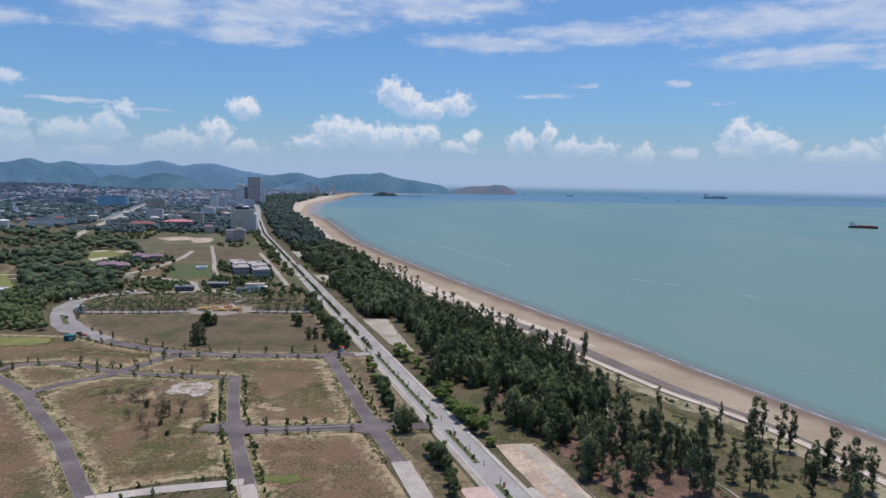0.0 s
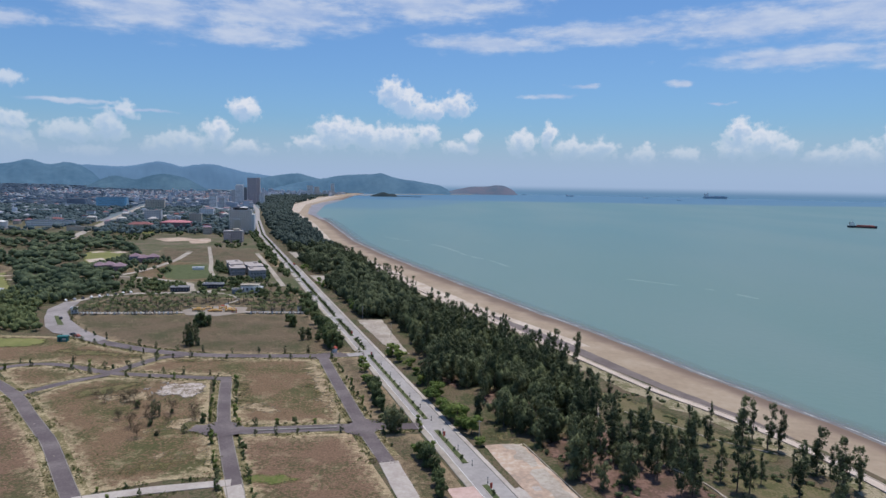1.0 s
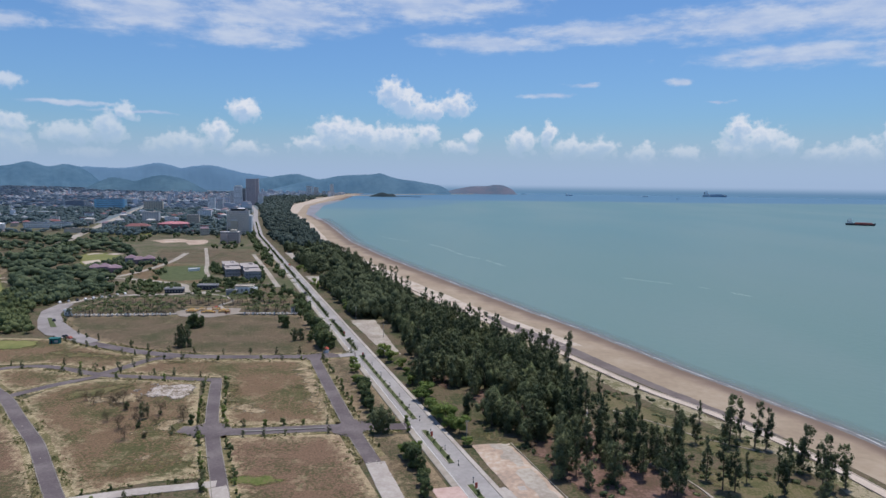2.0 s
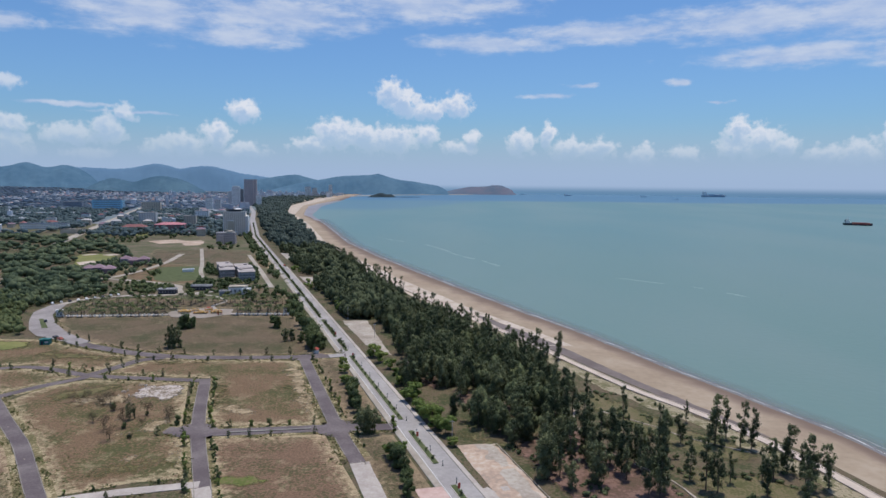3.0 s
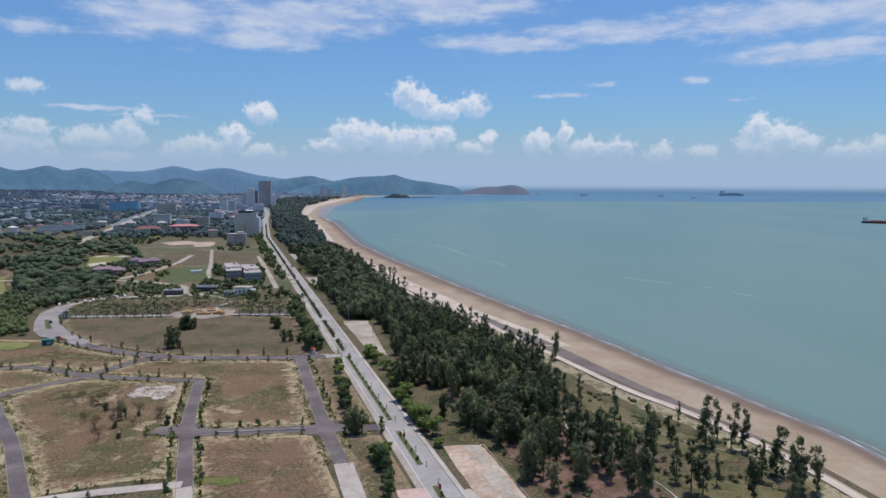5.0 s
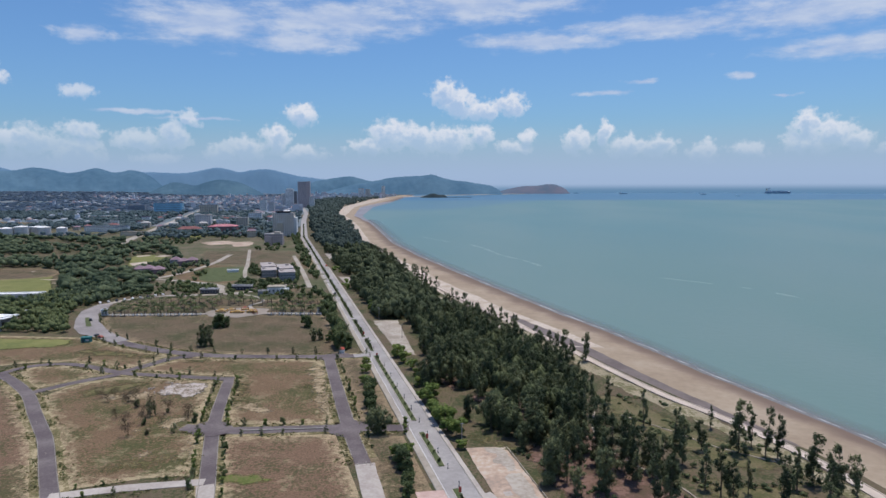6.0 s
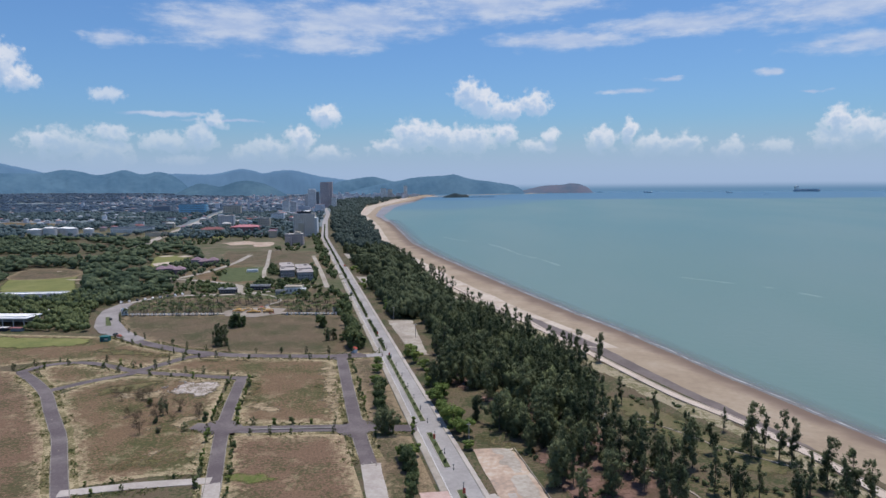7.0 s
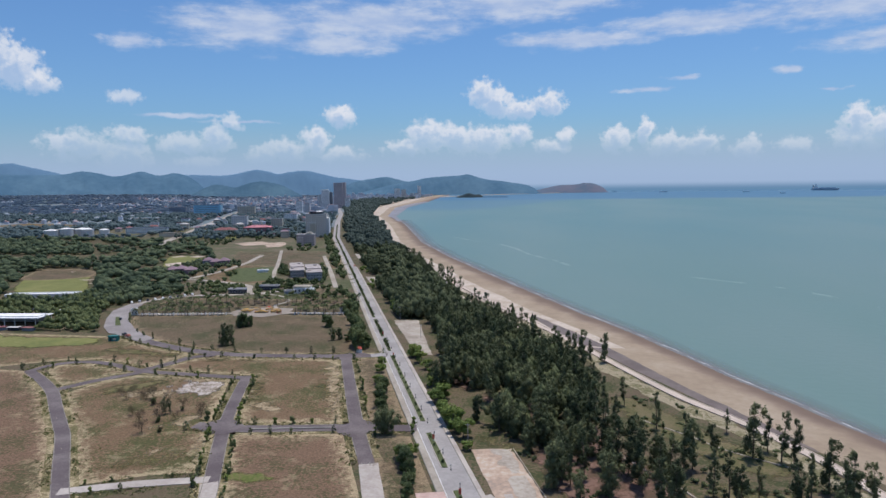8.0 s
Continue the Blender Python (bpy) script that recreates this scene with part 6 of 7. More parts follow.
w4 = scatter(5200, -470, -60, 400, 1050, lambda x, y: 9 < road_x(y) - x < 19 and noise.noise((y * 0.02, 0, 5)) > -0.25, 4, 7.5, 1.8, 2.6)
woods("avenue_trees", w4, M_LEAF, "line of dark trees on the landward side of the avenue", "trees", 60, 0.7, 3)
w5 = scatter(260, -140, -40, 392, 760, lambda x, y: 10 < x - road_x(y) < 19 and noise.noise((y * 0.03, 3, 5)) > -0.1, 3, 5, 1.8, 2.6)
woods("verge_bushes", w5, M_LIME, "light green bushes on the seaward side of the avenue", "trees", 80, 0.6, 3)
w7 = scatter(900, -245, -120, 512, 650, lambda x, y: (-153 < x + 0.4 * (y - 560) < -143 and 550 < y < 645) or (-206 < x + 0.4 * (y - 580) < -195 and y > 572) or (531 < y < 548 and -200 < x < -146) or (512 < y < 522 and -195 < x < -150), 2.5, 5.5, 1.4, 2.6)
woods("villa_hedges", w7, M_LEAF, "green hedges and garden trees round the villas", "trees", 90, 0.55, 3)
w8 = scatter(430, -470, -190, 800, 985, lambda x, y: x < road_x(y) - 30 and noise.noise((x * 0.02, y * 0.02, 2)) > 0.1 and not (-405 < x < -298 and 812 < y < 948), 3, 7, 2, 3.6)
woods("field_hedges", w8, M_LEAF, "hedges and small trees in the fields before the town", "trees", 40, 0.8, 3)
w9 = scatter(900, -560, -300, 985, 1420, lambda x, y: x < road_x(y) - 14 and noise.noise((x * 0.03, y * 0.03, 6)) > -0.1 and not (-352 < x < -290 and 1008 < y < 1050) and not (-480 < x < -415 and 1060 < y < 1175), 5, 9, 3, 5)
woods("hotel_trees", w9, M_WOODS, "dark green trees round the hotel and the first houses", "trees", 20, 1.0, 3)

# ---- buildings ----
RZ = 19.8       # the estate lies square to the avenue


def window_mesh(w, h):
    bm = boxes((0, 0, 0, w, 0.25, h))
    me = bpy.data.meshes.new("window")
    bm.to_mesh(me), bm.free()
    me.materials.append(M_GLASS)
    return me


def block(name, x, y, w, d, h, wall, roof, label, category="building", floors=0, bays=0, rz=RZ, band=False, hip=0.0, group="", crown=None, side_bays=0):
    """A house or block: walls, a roof (flat with parapet, or hipped), and windows on the sides towards the bay and the avenue."""
    t = thing(name, x, y, 0, rz, label, category, group)
    part("wall", boxes((0, 0, -0.5, w, d, h + 0.5)), wall, t)
    bm = bmesh.new()
    if hip:
        o = 0.6
        b = [bm.verts.new((sx_ * (w / 2 + o), sy_ * (d / 2 + o), h)) for sx_, sy_ in ((-1, -1), (1, -1), (1, 1), (-1, 1))]
        rl = max(0.0, w - d) / 2 + 0.2
        r = [bm.verts.new((-rl, 0, h + hip)), bm.verts.new((rl, 0, h + hip))]
        for f in ((b[0], b[1], r[1], r[0]), (b[2], b[3], r[0], r[1]), (b[1], b[2], r[1]), (b[3], b[0], r[0]), (b[3], b[2], b[1], b[0])):
            bm.faces.new(f)
    else:
        box(bm, 0, 0, h, w + 0.6, d + 0.6, 0.5)
        for a in (-1, 1):
            box(bm, 0, a * (d / 2 + 0.15), h + 0.5, w + 0.6, 0.3, 0.6)
            box(bm, a * (w / 2 + 0.15), 0, h + 0.5, 0.3, d, 0.6)
    part("roof", bm, roof, t)
    if floors:
        fh = h / floors
        if band:
            for fl in range(floors):
                part("window_band", boxes((0, -d / 2 - 0.05, fl * fh + fh * 0.4, w * 0.88, 0.3, fh * 0.24), (w / 2 + 0.05, 0, fl * fh + fh * 0.4, 0.3, d * 0.8, fh * 0.24)), M_GLASS, t)
        else:
            me = window_mesh(w / bays * 0.46, fh * 0.42)
            for fl in range(floors):
                for b_ in range(bays):
                    o = new("window", me)
                    o.parent = t
                    o.matrix_basis = pose(-w / 2 + (b_ + 0.5) * w / bays, -d / 2, fl * fh + fh * 0.3)
                for b_ in range(side_bays):
                    o = new("window", me)
                    o.parent = t
                    o.matrix_basis = pose(w / 2, -d / 2 + (b_ + 0.5) * d / side_bays, fl * fh + fh * 0.3, 0, 0, 90)
    return t


# the large hotel beside the avenue
hotel = block("hotel", -322, 1030, 33, 20, 36, M_HOTEL, M_PALEROOF, "tall pale cream hotel block with rows of windows", "hotel", 11, 11, rz=10, side_bays=5)
for k in range(12):
    part("pilaster", boxes((-16.5 + 3.0 * k, -10.2, 0, 0.8, 0.9, 36.6)), M_WHITE, hotel)
for fl in range(11):
    part("balcony", boxes((0, -10.35, fl * 36 / 11 + 0.1, 32.6, 0.7, 0.5)), M_HOTEL, hotel)
core_ = part("stair_core", boxes((-5.5, -11.2, 0, 9, 2.6, 22)), M_CREAM, hotel, "cream projecting entrance bay")
part("cornice", boxes((-5.5, -11.3, 22, 10, 3.0, 1.2)), M_WHITE, core_)
wing_ = part("wing", boxes((18.4, -3, 0, 4.6, 16, 30)), M_WHITE, hotel, "white projecting wing")
for fl in range(9):
    part("window_band", boxes((18.4, -11.1, 1.4 + fl * 3.2, 3.2, 0.3, 1.3)), M_GLASS, wing_)
pav_ = part("roof_pavilion", boxes((-1, 0, 39.4, 24, 12, 0.8), (-11, 0, 36.4, 1, 8, 3.0), (9, 0, 36.4, 1, 8, 3.0), (-1, 0, 36.4, 1, 8, 3.0), (-1, 2, 36.4, 18, 6, 2.4)), M_HULL, hotel, "dark rooftop pavilion")
part("canopy", boxes((4, -2, 40.2, 12, 7, 1.6, 0.0, 0.4)), M_WHITE, pav_, "white rooftop canopy")
annex = block("annex_building", -286, 880, 24, 16, 15, M_ANNEX, M_PALEROOF, "pinkish brown block in front of the hotel", "building", 5, 8, rz=10, side_bays=4)
part("side_block", boxes((-7, -9.2, 0, 8, 3, 12)), M_ANNEX, annex)
part("roof_house", boxes((4, 2, 15.4, 8, 6, 3)), M_CREAM, annex)
# towers of the town
tower = block("tower_block", -652, 2200, 30, 30, 86, M_BROWNWALL, M_BROWNWALL, "tall brown high-rise over the town", "tower", 26, 1, rz=12, band=True)
part("second_shaft", boxes((19, 6, 0, 12, 24, 88)), M_BROWNWALL, tower, "darker brown shaft")
white_tower = block("tower_block", -628, 1990, 24, 22, 62, M_WHITE, M_PALEROOF, "white high-rise with dark window bands and a white crown", "tower", 17, 1, rz=12, band=True)
part("crown", boxes((0, 0, 63, 18, 14, 4)), M_WHITE, white_tower)
part("dark_shaft", boxes((17, 2, 0, 9, 16, 58)), M_GLASS, white_tower, "dark glazed shaft")
block("tower_block", -665, 2060, 20, 20, 48, M_GREYWALL, M_PALEROOF, "pale grey apartment tower", "tower", 13, 1, rz=12, band=True)
block("tower_block", -612, 1720, 17, 17, 38, M_WHITE, M_PALEROOF, "slim white apartment tower", "tower", 11, 1, rz=12, band=True)
block("tower_block", -586, 1710, 14, 16, 32, M_GREYWALL, M_PALEROOF, "slim grey apartment tower", "tower", 9, 1, rz=12, band=True)
block("tower_block", -606, 2150, 16, 16, 36, M_WHITE, M_PALEROOF, "pale apartment tower beside the brown high-rise", "tower", 11, 1, rz=12, band=True)
block("tower_block", -700, 3350, 30, 20, 52, M_WHITE, M_PALEROOF, "far white apartment tower", "tower", 15, 1, rz=12, band=True)
block("tower_block", -612, 3500, 18, 16, 62, M_WHITE, M_PALEROOF, "far slim white tower", "tower", 18, 1, rz=12, band=True)
block("tower_block", -672, 3380, 24, 20, 46, M_GREYWALL, M_PALEROOF, "far pale apartment tower", "tower", 12, 1, rz=12, band=True)
# mid town blocks
block("blue_block", -893, 1750, 74, 26, 30, M_AZURE, M_BLUEWALL, "long azure-blue clad block of the town", "building", 6, 1, rz=14, band=True)
block("white_block", -1056, 1872, 48, 20, 20, M_BLUEWALL, M_PALEROOF, "pale blue-grey block of the town", "building", 5, 1, rz=14, band=True)
block("cream_block", -768, 1728, 46, 18, 25, M_CREAM, M_PALEROOF, "cream apartment block of the town", "building", 6, 8, rz=14)
block("red_block", -448, 1085, 46, 26, 12, M_MAROON, M_PINKROOF, "maroon market hall with a pink sheet roof", "building", 3, 10, rz=14, hip=3.4)
block("cream_block", -444, 1160, 20, 16, 22, M_CREAM, M_PALEROOF, "cream apartment block of the town", "building", 6, 5, rz=14)
block("red_roofed_hall", -505, 1078, 38, 18, 8, M_CREAM, M_REDROOF, "low hall with a red tiled roof", "building", 2, 9, rz=14, hip=4)
block("grey_block", -560, 1250, 30, 18, 22, M_GREYWALL, M_PALEROOF, "grey block on the edge of the town", "building", 6, 7, rz=14)
block("white_block", -520, 1420, 28, 16, 18, M_WHITE, M_PALEROOF, "white block on the edge of the town", "building", 5, 6, rz=14)
block("long_hall", -672, 1112, 78, 16, 9, M_WHITE, M_BLUEWALL, "long white school with a dull roof", "building", 3, 20, rz=4)
block("long_roof", -640, 1500, 90, 18, 7, M_CREAM, M_PALEROOF, "long low shed with a pale roof", "building", 0, 0, rz=4)
block("long_roof", -925, 1487, 76, 16, 8, M_CREAM, M_WHITE, "long low hall with a white roof", "building", 0, 0, rz=4)
block("long_roof", -578, 1028, 34, 14, 6, M_CREAM, M_TRACK, "long low shed with a tan roof", "building", 0, 0, rz=4)
block("long_roof", -1160, 2430, 80, 24, 9, M_GREYWALL, M_WHITE, "far long shed with a pale roof", "building", 0, 0, rz=10)
# white storage tanks
for x, y, r, h in ((-784, 1008, 11.5, 13), (-764, 1018, 10.5, 15), (-756, 1046, 11, 13), (-738, 1036, 10.5, 13), (-716, 1050, 8.5, 11), (-776, 1040, 10, 13)):
    t = thing("storage_tank", x, y, 0, 0, "round white steel storage tank", "tank", "storage tanks")
    bm = bmesh.new()
    tube(bm, (0, 0, -0.5), (0, 0, h), r, r, 28)
    part("shell", bm, M_GREYWALL, t)
    bm = bmesh.new()
    tube(bm, (0, 0, h), (0, 0, h + 1.8), r + 0.2, r * 0.15, 28)
    part("roof", bm, M_WHITE, t)

# villa pair with stepped pale roofs
for x, y, w, tall in ((-185, 580, 12.5, 6.4), (-161, 559, 13, 7.6)):
    t = thing("villa", x, y, 0, RZ + 2, "two-storey blue-grey building with stepped pale roofs", "villa", "villas")
    part("wall", boxes((0, 4, -0.5, w, 20, tall + 0.4), (0.5, 25, -0.5, w * 0.92, 20, tall + 1.2), (-0.5, 47, -0.5, w * 0.9, 22, tall)), M_VILLAWALL, t)
    roof_ = part("roof", boxes((0, 4, tall, w + 1.2, 21, 0.5), (0.5, 25, tall + 0.8, w * 0.92 + 1.2, 20, 0.5), (-0.5, 47, tall - 0.4, w * 0.9 + 1.2, 23, 0.5)), M_VILLAROOF, t)
    for k, (rx_, ry_) in enumerate(((-4.2, 8), (3.6, 20), (-3.0, 33), (2.4, 44))):
        part("roof_light", boxes((rx_, ry_, tall + 0.3, 3.2, 4.2, 1.1)), M_VILLAROOF, roof_)
    me = window_mesh(1.6, 1.5)
    for fl in range(2):
        for b_ in range(5):
            o = new("window", me)
            o.parent = t
            o.matrix_basis = pose(-w / 2 + (b_ + 0.5) * w / 5, -6, 1.2 + fl * 3.0)
            part("sill", boxes((0, -0.2, -0.15, 1.9, 0.4, 0.12)), M_WHITE, o)
# purple-roofed row houses
for i, (x, y) in enumerate([(-316, 592), (-306, 590), (-297, 591), (-314, 658), (-304, 655), (-295, 656)]):
    block("row_house", x, y, 10.5, 10, 5.0 + (i % 2), M_PURPLE if i % 3 else M_BLUEWALL, M_PURPLE, "small house with a mauve tiled hip roof", "house", 2, 3, hip=3.0, group="mauve-roofed houses")
# long white shed before the golf green
block("long_shed", -350, 463, 54, 9, 1.8, M_WHITE, M_WHITE, "long low white shed before the golf green", "shed", rz=12)
# park pavilions
block("pavilion", -199, 487, 13, 5, 3.2, M_HULL, M_PALEROOF, "long park pavilion with a pale flat roof", "pavilion", 1, 6, rz=5)
block("pavilion", -180, 505, 15, 5, 3.2, M_HULL, M_PALEROOF, "long park pavilion with a pale flat roof", "pavilion", 1, 6, rz=5)
block("pavilion", -154, 482, 7, 4, 3.0, M_BLUEWALL, M_PALEROOF, "small park pavilion with a pale roof", "pavilion", 1, 3, rz=5)
block("white_house", -147, 492, 13, 9, 5.0, M_WHITE, M_CREAM, "small cream house with a flat roof", "house", 1, 4, rz=8)
block("white_house", -140, 489, 6, 6, 3.4, M_WHITE, M_WHITE, "small white outbuilding beside a house", "house", 1, 2, rz=8)
block("gatehouse", -92, 420, 4.5, 3, 2.8, M_WHITE, M_PALEROOF, "small white gatehouse by the promenade", "house", 1, 2)
block("gatehouse", -231, 401, 3.5, 2.5, 3.0, M_WHITE, M_WHITE, "small white gatehouse by the curving road", "house", 1, 2)
block("garden_shelter", -231, 608, 10, 6, 1.5, M_WHITE, M_WHITE, "small white garden shelter", "shelter", 0, 0)
# white canopy hall by the lawn
t = thing("canopy_hall", -293, 368, 0, 4, "open hall under a broad white roof", "hall")
bm = bmesh.new()
box(bm, 0, 0, 4.6, 44, 15, 0.5)
box(bm, 0, 0, 5.1, 40, 9, 0.6)
part("roof", bm, M_WHITE, t)
for k in range(7):
    for s in (-1, 1):
        part("post", boxes((-20.5 + 6.8 * k, s * 7.4, -0.2, 0.35, 0.35, 4.8)), M_GREYWALL, t)
part("back_wall", boxes((0, 6.0, -0.2, 40, 0.3, 4.4)), M_BROWNWALL, t, "brown back wall")
for k in range(5):
    x = -305 + 9.5 * k
    t = thing("market_stall", x, 350.5, 0, 4, "low dark stall with a flat awning", "stall", "stalls along the lawn")
    part("body", boxes((0, 0, -0.1, 7, 2.6, 2.0)), M_HULL if k % 2 else M_BLUEWALL, t)
    part("awning", boxes((0, -0.6, 2.0, 7.6, 4.0, 0.15)), M_PALEROOF if k % 2 else M_REDROOF, t)
# teal kiosk, red-roofed kiosk
t = thing("teal_kiosk", -197, 330.5, 0.2, 10, "teal sheet-metal kiosk on the verge", "kiosk")
body_ = part("body", boxes((0, 0, -0.4, 4.8, 3.0, 3.0, 0.06)), M_TEAL, t)
part("door", boxes((-1.2, -1.52, -0.3, 0.9, 0.08, 2.1)), M_HULL, body_)
part("shutter", boxes((1.0, -1.52, 0.7, 1.8, 0.08, 1.0)), M_STEEL, body_)
part("roof", boxes((0, 0, 2.6, 5.3, 3.5, 0.2)), M_TEAL, t)
t = thing("red_kiosk", -52.5, 318, 0.1, 10, "small kiosk with a red pyramid roof by the junction", "kiosk")
part("body", boxes((0, 0, -0.3, 2.6, 2.6, 2.4)), M_WHITE, t)
bm = bmesh.new()
tube(bm, (0, 0, 2.1), (0, 0, 3.3), 2.05, 0.1, 4)
part("roof", bm, M_RED, t)
# play frames on the plaza
for i, (x, y, w, d, h) in enumerate(((-157, 413, 7, 4, 2.2), (-146, 412, 9, 3, 1.5), (-137, 414, 6, 4, 2.0), (-143, 418, 5, 3, 2.8), (-153, 419, 6, 2, 1.6), (-133, 410, 2.5, 2.5, 3.0))):
    t = thing("play_frame", x, y, 0.4, 8 * i, "yellow and orange play structure on the plaza", "play structure", "play structures")
    part("deck", boxes((0, 0, h * 0.45, w, d, h * 0.2)), M_YELLOW, t)
    for s in (-1, 1):
        for q in (-1, 1):
            part("post", boxes((s * w * 0.45, q * d * 0.42, -0.1, 0.25, 0.25, h)), M_RED if i % 2 else M_YELLOW, t)
    part("canopy", boxes((0, 0, h, w * 0.5, d * 0.7, 0.5, 0.0, 0.4)), M_YELLOW if i != 3 else M_RED, t)
# white fence posts along the palm promenade
FENCE = smooth_line([(-227, 398.5), (-200, 401.5), (-168, 405.5)], 2.6), smooth_line([(-122, 409.5), (-87, 412.5)], 2.6)
for ln in FENCE:
    t = thing("white_fence", *ln[0], label="white post and rail fence beside the palms", category="fence", group="white fences")
    rel = ln - ln[0]
    for p in rel:
        part("post", boxes((p[0], p[1], 0, 0.5, 0.5, 1.6, 0.04)), M_WHITE, t)
    part("rail", ribbon("rail", rel, 0.12, -0.12, 1.2, M_WHITE, 0.12), None, t)

# short lamp posts and banners along the median
def lamp_post(h):
    t = thing("post_lamp", 0, 0, label="short dark post lamp beside the traffic island", category="post lamp", group="avenue lamps")
    bm = bmesh.new()
    tube(bm, (0, 0, 0), (0, 0, h), 0.09, 0.06, 8)
    tube(bm, (0, 0, 0), (0, 0, 0.4), 0.18, 0.16, 8)
    part("pole", bm, M_HULL, t)
    bm = bmesh.new()
    tube(bm, (0, 0, h), (0, 0, h + 0.45), 0.14, 0.24, 8)
    part("lamp_head", bm, M_GLASS, t)
    return t


first = lamp_post(1.3)
rows_ = [163.0, 176.0, 187.5, 199, 213, 225, 238, 251, 265, 280, 296, 311, 327, 345, 365, 390]
first.matrix_basis = pose(float(road_x(rows_[0])) + 1.5, rows_[0], 0.1, 0, 0, RZ)
for y in rows_[1:]:
    copy_thing(first, pose(float(road_x(y)) + 1.5, y, 0.1, 0, 0, RZ))
for y in (171, 208.5, 310, 355):
    t = thing("banner_stand", float(road_x(y)) + 0.3, y, 0.1, RZ, "narrow red banner on a short stand in the median", "banner", "median banners")
    part("stand", boxes((0, 0, 0, 0.12, 0.12, 2.6)), M_STEEL, t)
    part("banner", boxes((0, -0.1, 0.9, 0.75, 0.06, 1.6)), M_RED, t)
for x, y, h in ((15.3, 206.5, 7.5), (-27, 352, 8), (-49, 400, 8)):
    t = thing("utility_pole", x, y, 0.0, 0, "plain concrete utility pole on the verge", "pole", "utility poles")
    bm = bmesh.new()
    tube(bm, (0, 0, -0.3), (0, 0, h), 0.16, 0.1, 8)
    part("shaft", bm, M_CONCRETE, t)
    part("crossarm", boxes((0, 0, h - 0.5, 1.4, 0.12, 0.12)), M_STEEL, t)


def car(name, x, y, rz, paint, label):
    t = thing(name, x, y, 0.2, rz, label, "car", "cars on the roads")
    bm = boxes((0, 0, 0.35, 1.75, 4.2, 0.6, 0.12), (0, -0.2, 0.93, 1.55, 2.3, 0.5, 0.0, 0.82))
    part("body", bm, paint, t)
    part("windscreen", boxes((0, -0.2, 1.0, 1.58, 2.0, 0.3, 0.0, 0.9)), M_GLASS, t)
    for sx_ in (-1, 1):
        for sy_ in (-1.3, 1.3):
            bm = bmesh.new()
            tube(bm, (sx_ * 0.72, sy_, 0.32), (sx_ * 0.9, sy_, 0.32), 0.32, 0.32, 12)
            wheel_ = part("wheel", bm, M_HULL, t)
            bm = bmesh.new()
            tube(bm, (sx_ * 0.88, sy_, 0.32), (sx_ * 0.915, sy_, 0.32), 0.19, 0.17, 10)
            part("rim", bm, M_STEEL, wheel_)


car("parked_car", -229, 383, 30, M_HULL, "dark car at the road junction")
car("parked_car", -199, 343, 60, M_HULL, "dark car on the curving road")
car("parked_car", -195, 340, 60, M_RUST, "dull red car on the curving road")
car("parked_car", -100, 488, RZ, M_HULL, "dark car on the avenue")
car("parked_car", -152, 655, RZ, M_RED, "red car on the avenue")
for k in range(30):
    car("parked_car", -268 - 5.6 * k, 406.5 + (k % 3) * 0.4, 4 * (k % 3), (M_WHITE, M_STEEL, M_WHITE, M_HULL, M_WHITE)[k % 5], "car parked in a row between garden trees")
for k in range(9):
    car("parked_car", -259 + 3.4 * k, 440 + k * 4.6, 35, (M_WHITE, M_STEEL, M_HULL, M_WHITE)[k % 4], "car parked in a row by the trees")
STREAKS = [([(-95, 1020), (-70, 975), (-50, 947)], 5.0), ([(-17, 904), (5, 850), (24, 783), (50, 727), (72, 665)], 6.0), ([(170, 600), (195, 576), (227, 543), (249, 499), (259, 467)], 4.0)]
# faint streaks of foam drifting off the beach
for pts, w in STREAKS:
    ln = smooth_line(pts, 2.0)
    nn_ = sides_of(ln)
    vs, fs = [], []
    for p, q in zip(ln, nn_):
        along = np.array([q[1], -q[0]])
        for _ in range(3):
            c = p + q * rng.normal(0, w * 0.22) + along * rng.uniform(-1.5, 1.5)
            if noise.noise((c[0] * 0.05, c[1] * 0.05, 11)) < -0.12:
                continue
            half_l, half_w = rng.uniform(0.8, 2.6), rng.uniform(0.18, 0.5)
            n0 = len(vs)
            for a_, b_ in ((-1, 0), (-0.4, -1), (0.5, -0.8), (1, 0), (0.4, 1), (-0.5, 0.7)):
                r_ = c + along * a_ * half_l + q * b_ * half_w
                vs.append((r_[0], r_[1], -0.975))
            fs.append(tuple(range(n0, n0 + 6)))
    tagged(new("foam_streak", mesh_of("foam_streak", vs, fs, M_FAINTFOAM)), "faint pale streak of foam flecks on the sea", "foam", kind="stuff")
# litter and rubble: pale stones on the end of the inner road, on the lot and the rubble patch
STONES = []
for i in range(3):
    bm = bmesh.new()
    bmesh.ops.create_icosphere(bm, subdivisions=1, radius=0.5)
    g = np.random.default_rng(900 + i)
    for v in bm.verts:
        v.co *= g.uniform(0.6, 1.2)
        v.co.z *= 0.6
    me = bpy.data.meshes.new("stone")
    bm.to_mesh(me), bm.free()
    me.materials.append(M_CONCRETE if i else M_LOT)
    STONES.append(me)
for i in range(46):
    x, y = [(rng.uniform(-119, -97), rng.uniform(247, 263)), (rng.uniform(-16, -10.5), rng.uniform(187.5, 189.5))][i % 5 == 4]
    o = tagged(new("rubble_stone", STONES[i % 3]), "pale lump of broken concrete on the ground", "stone", "rubble")
    o.matrix_basis = pose(x, y, 0.36 if i % 5 == 4 else 0.55, 0, 0, i * 33) @ Matrix.Scale(rng.uniform(0.5, 1.3) * (0.5 if i % 5 == 4 else 1), 4)

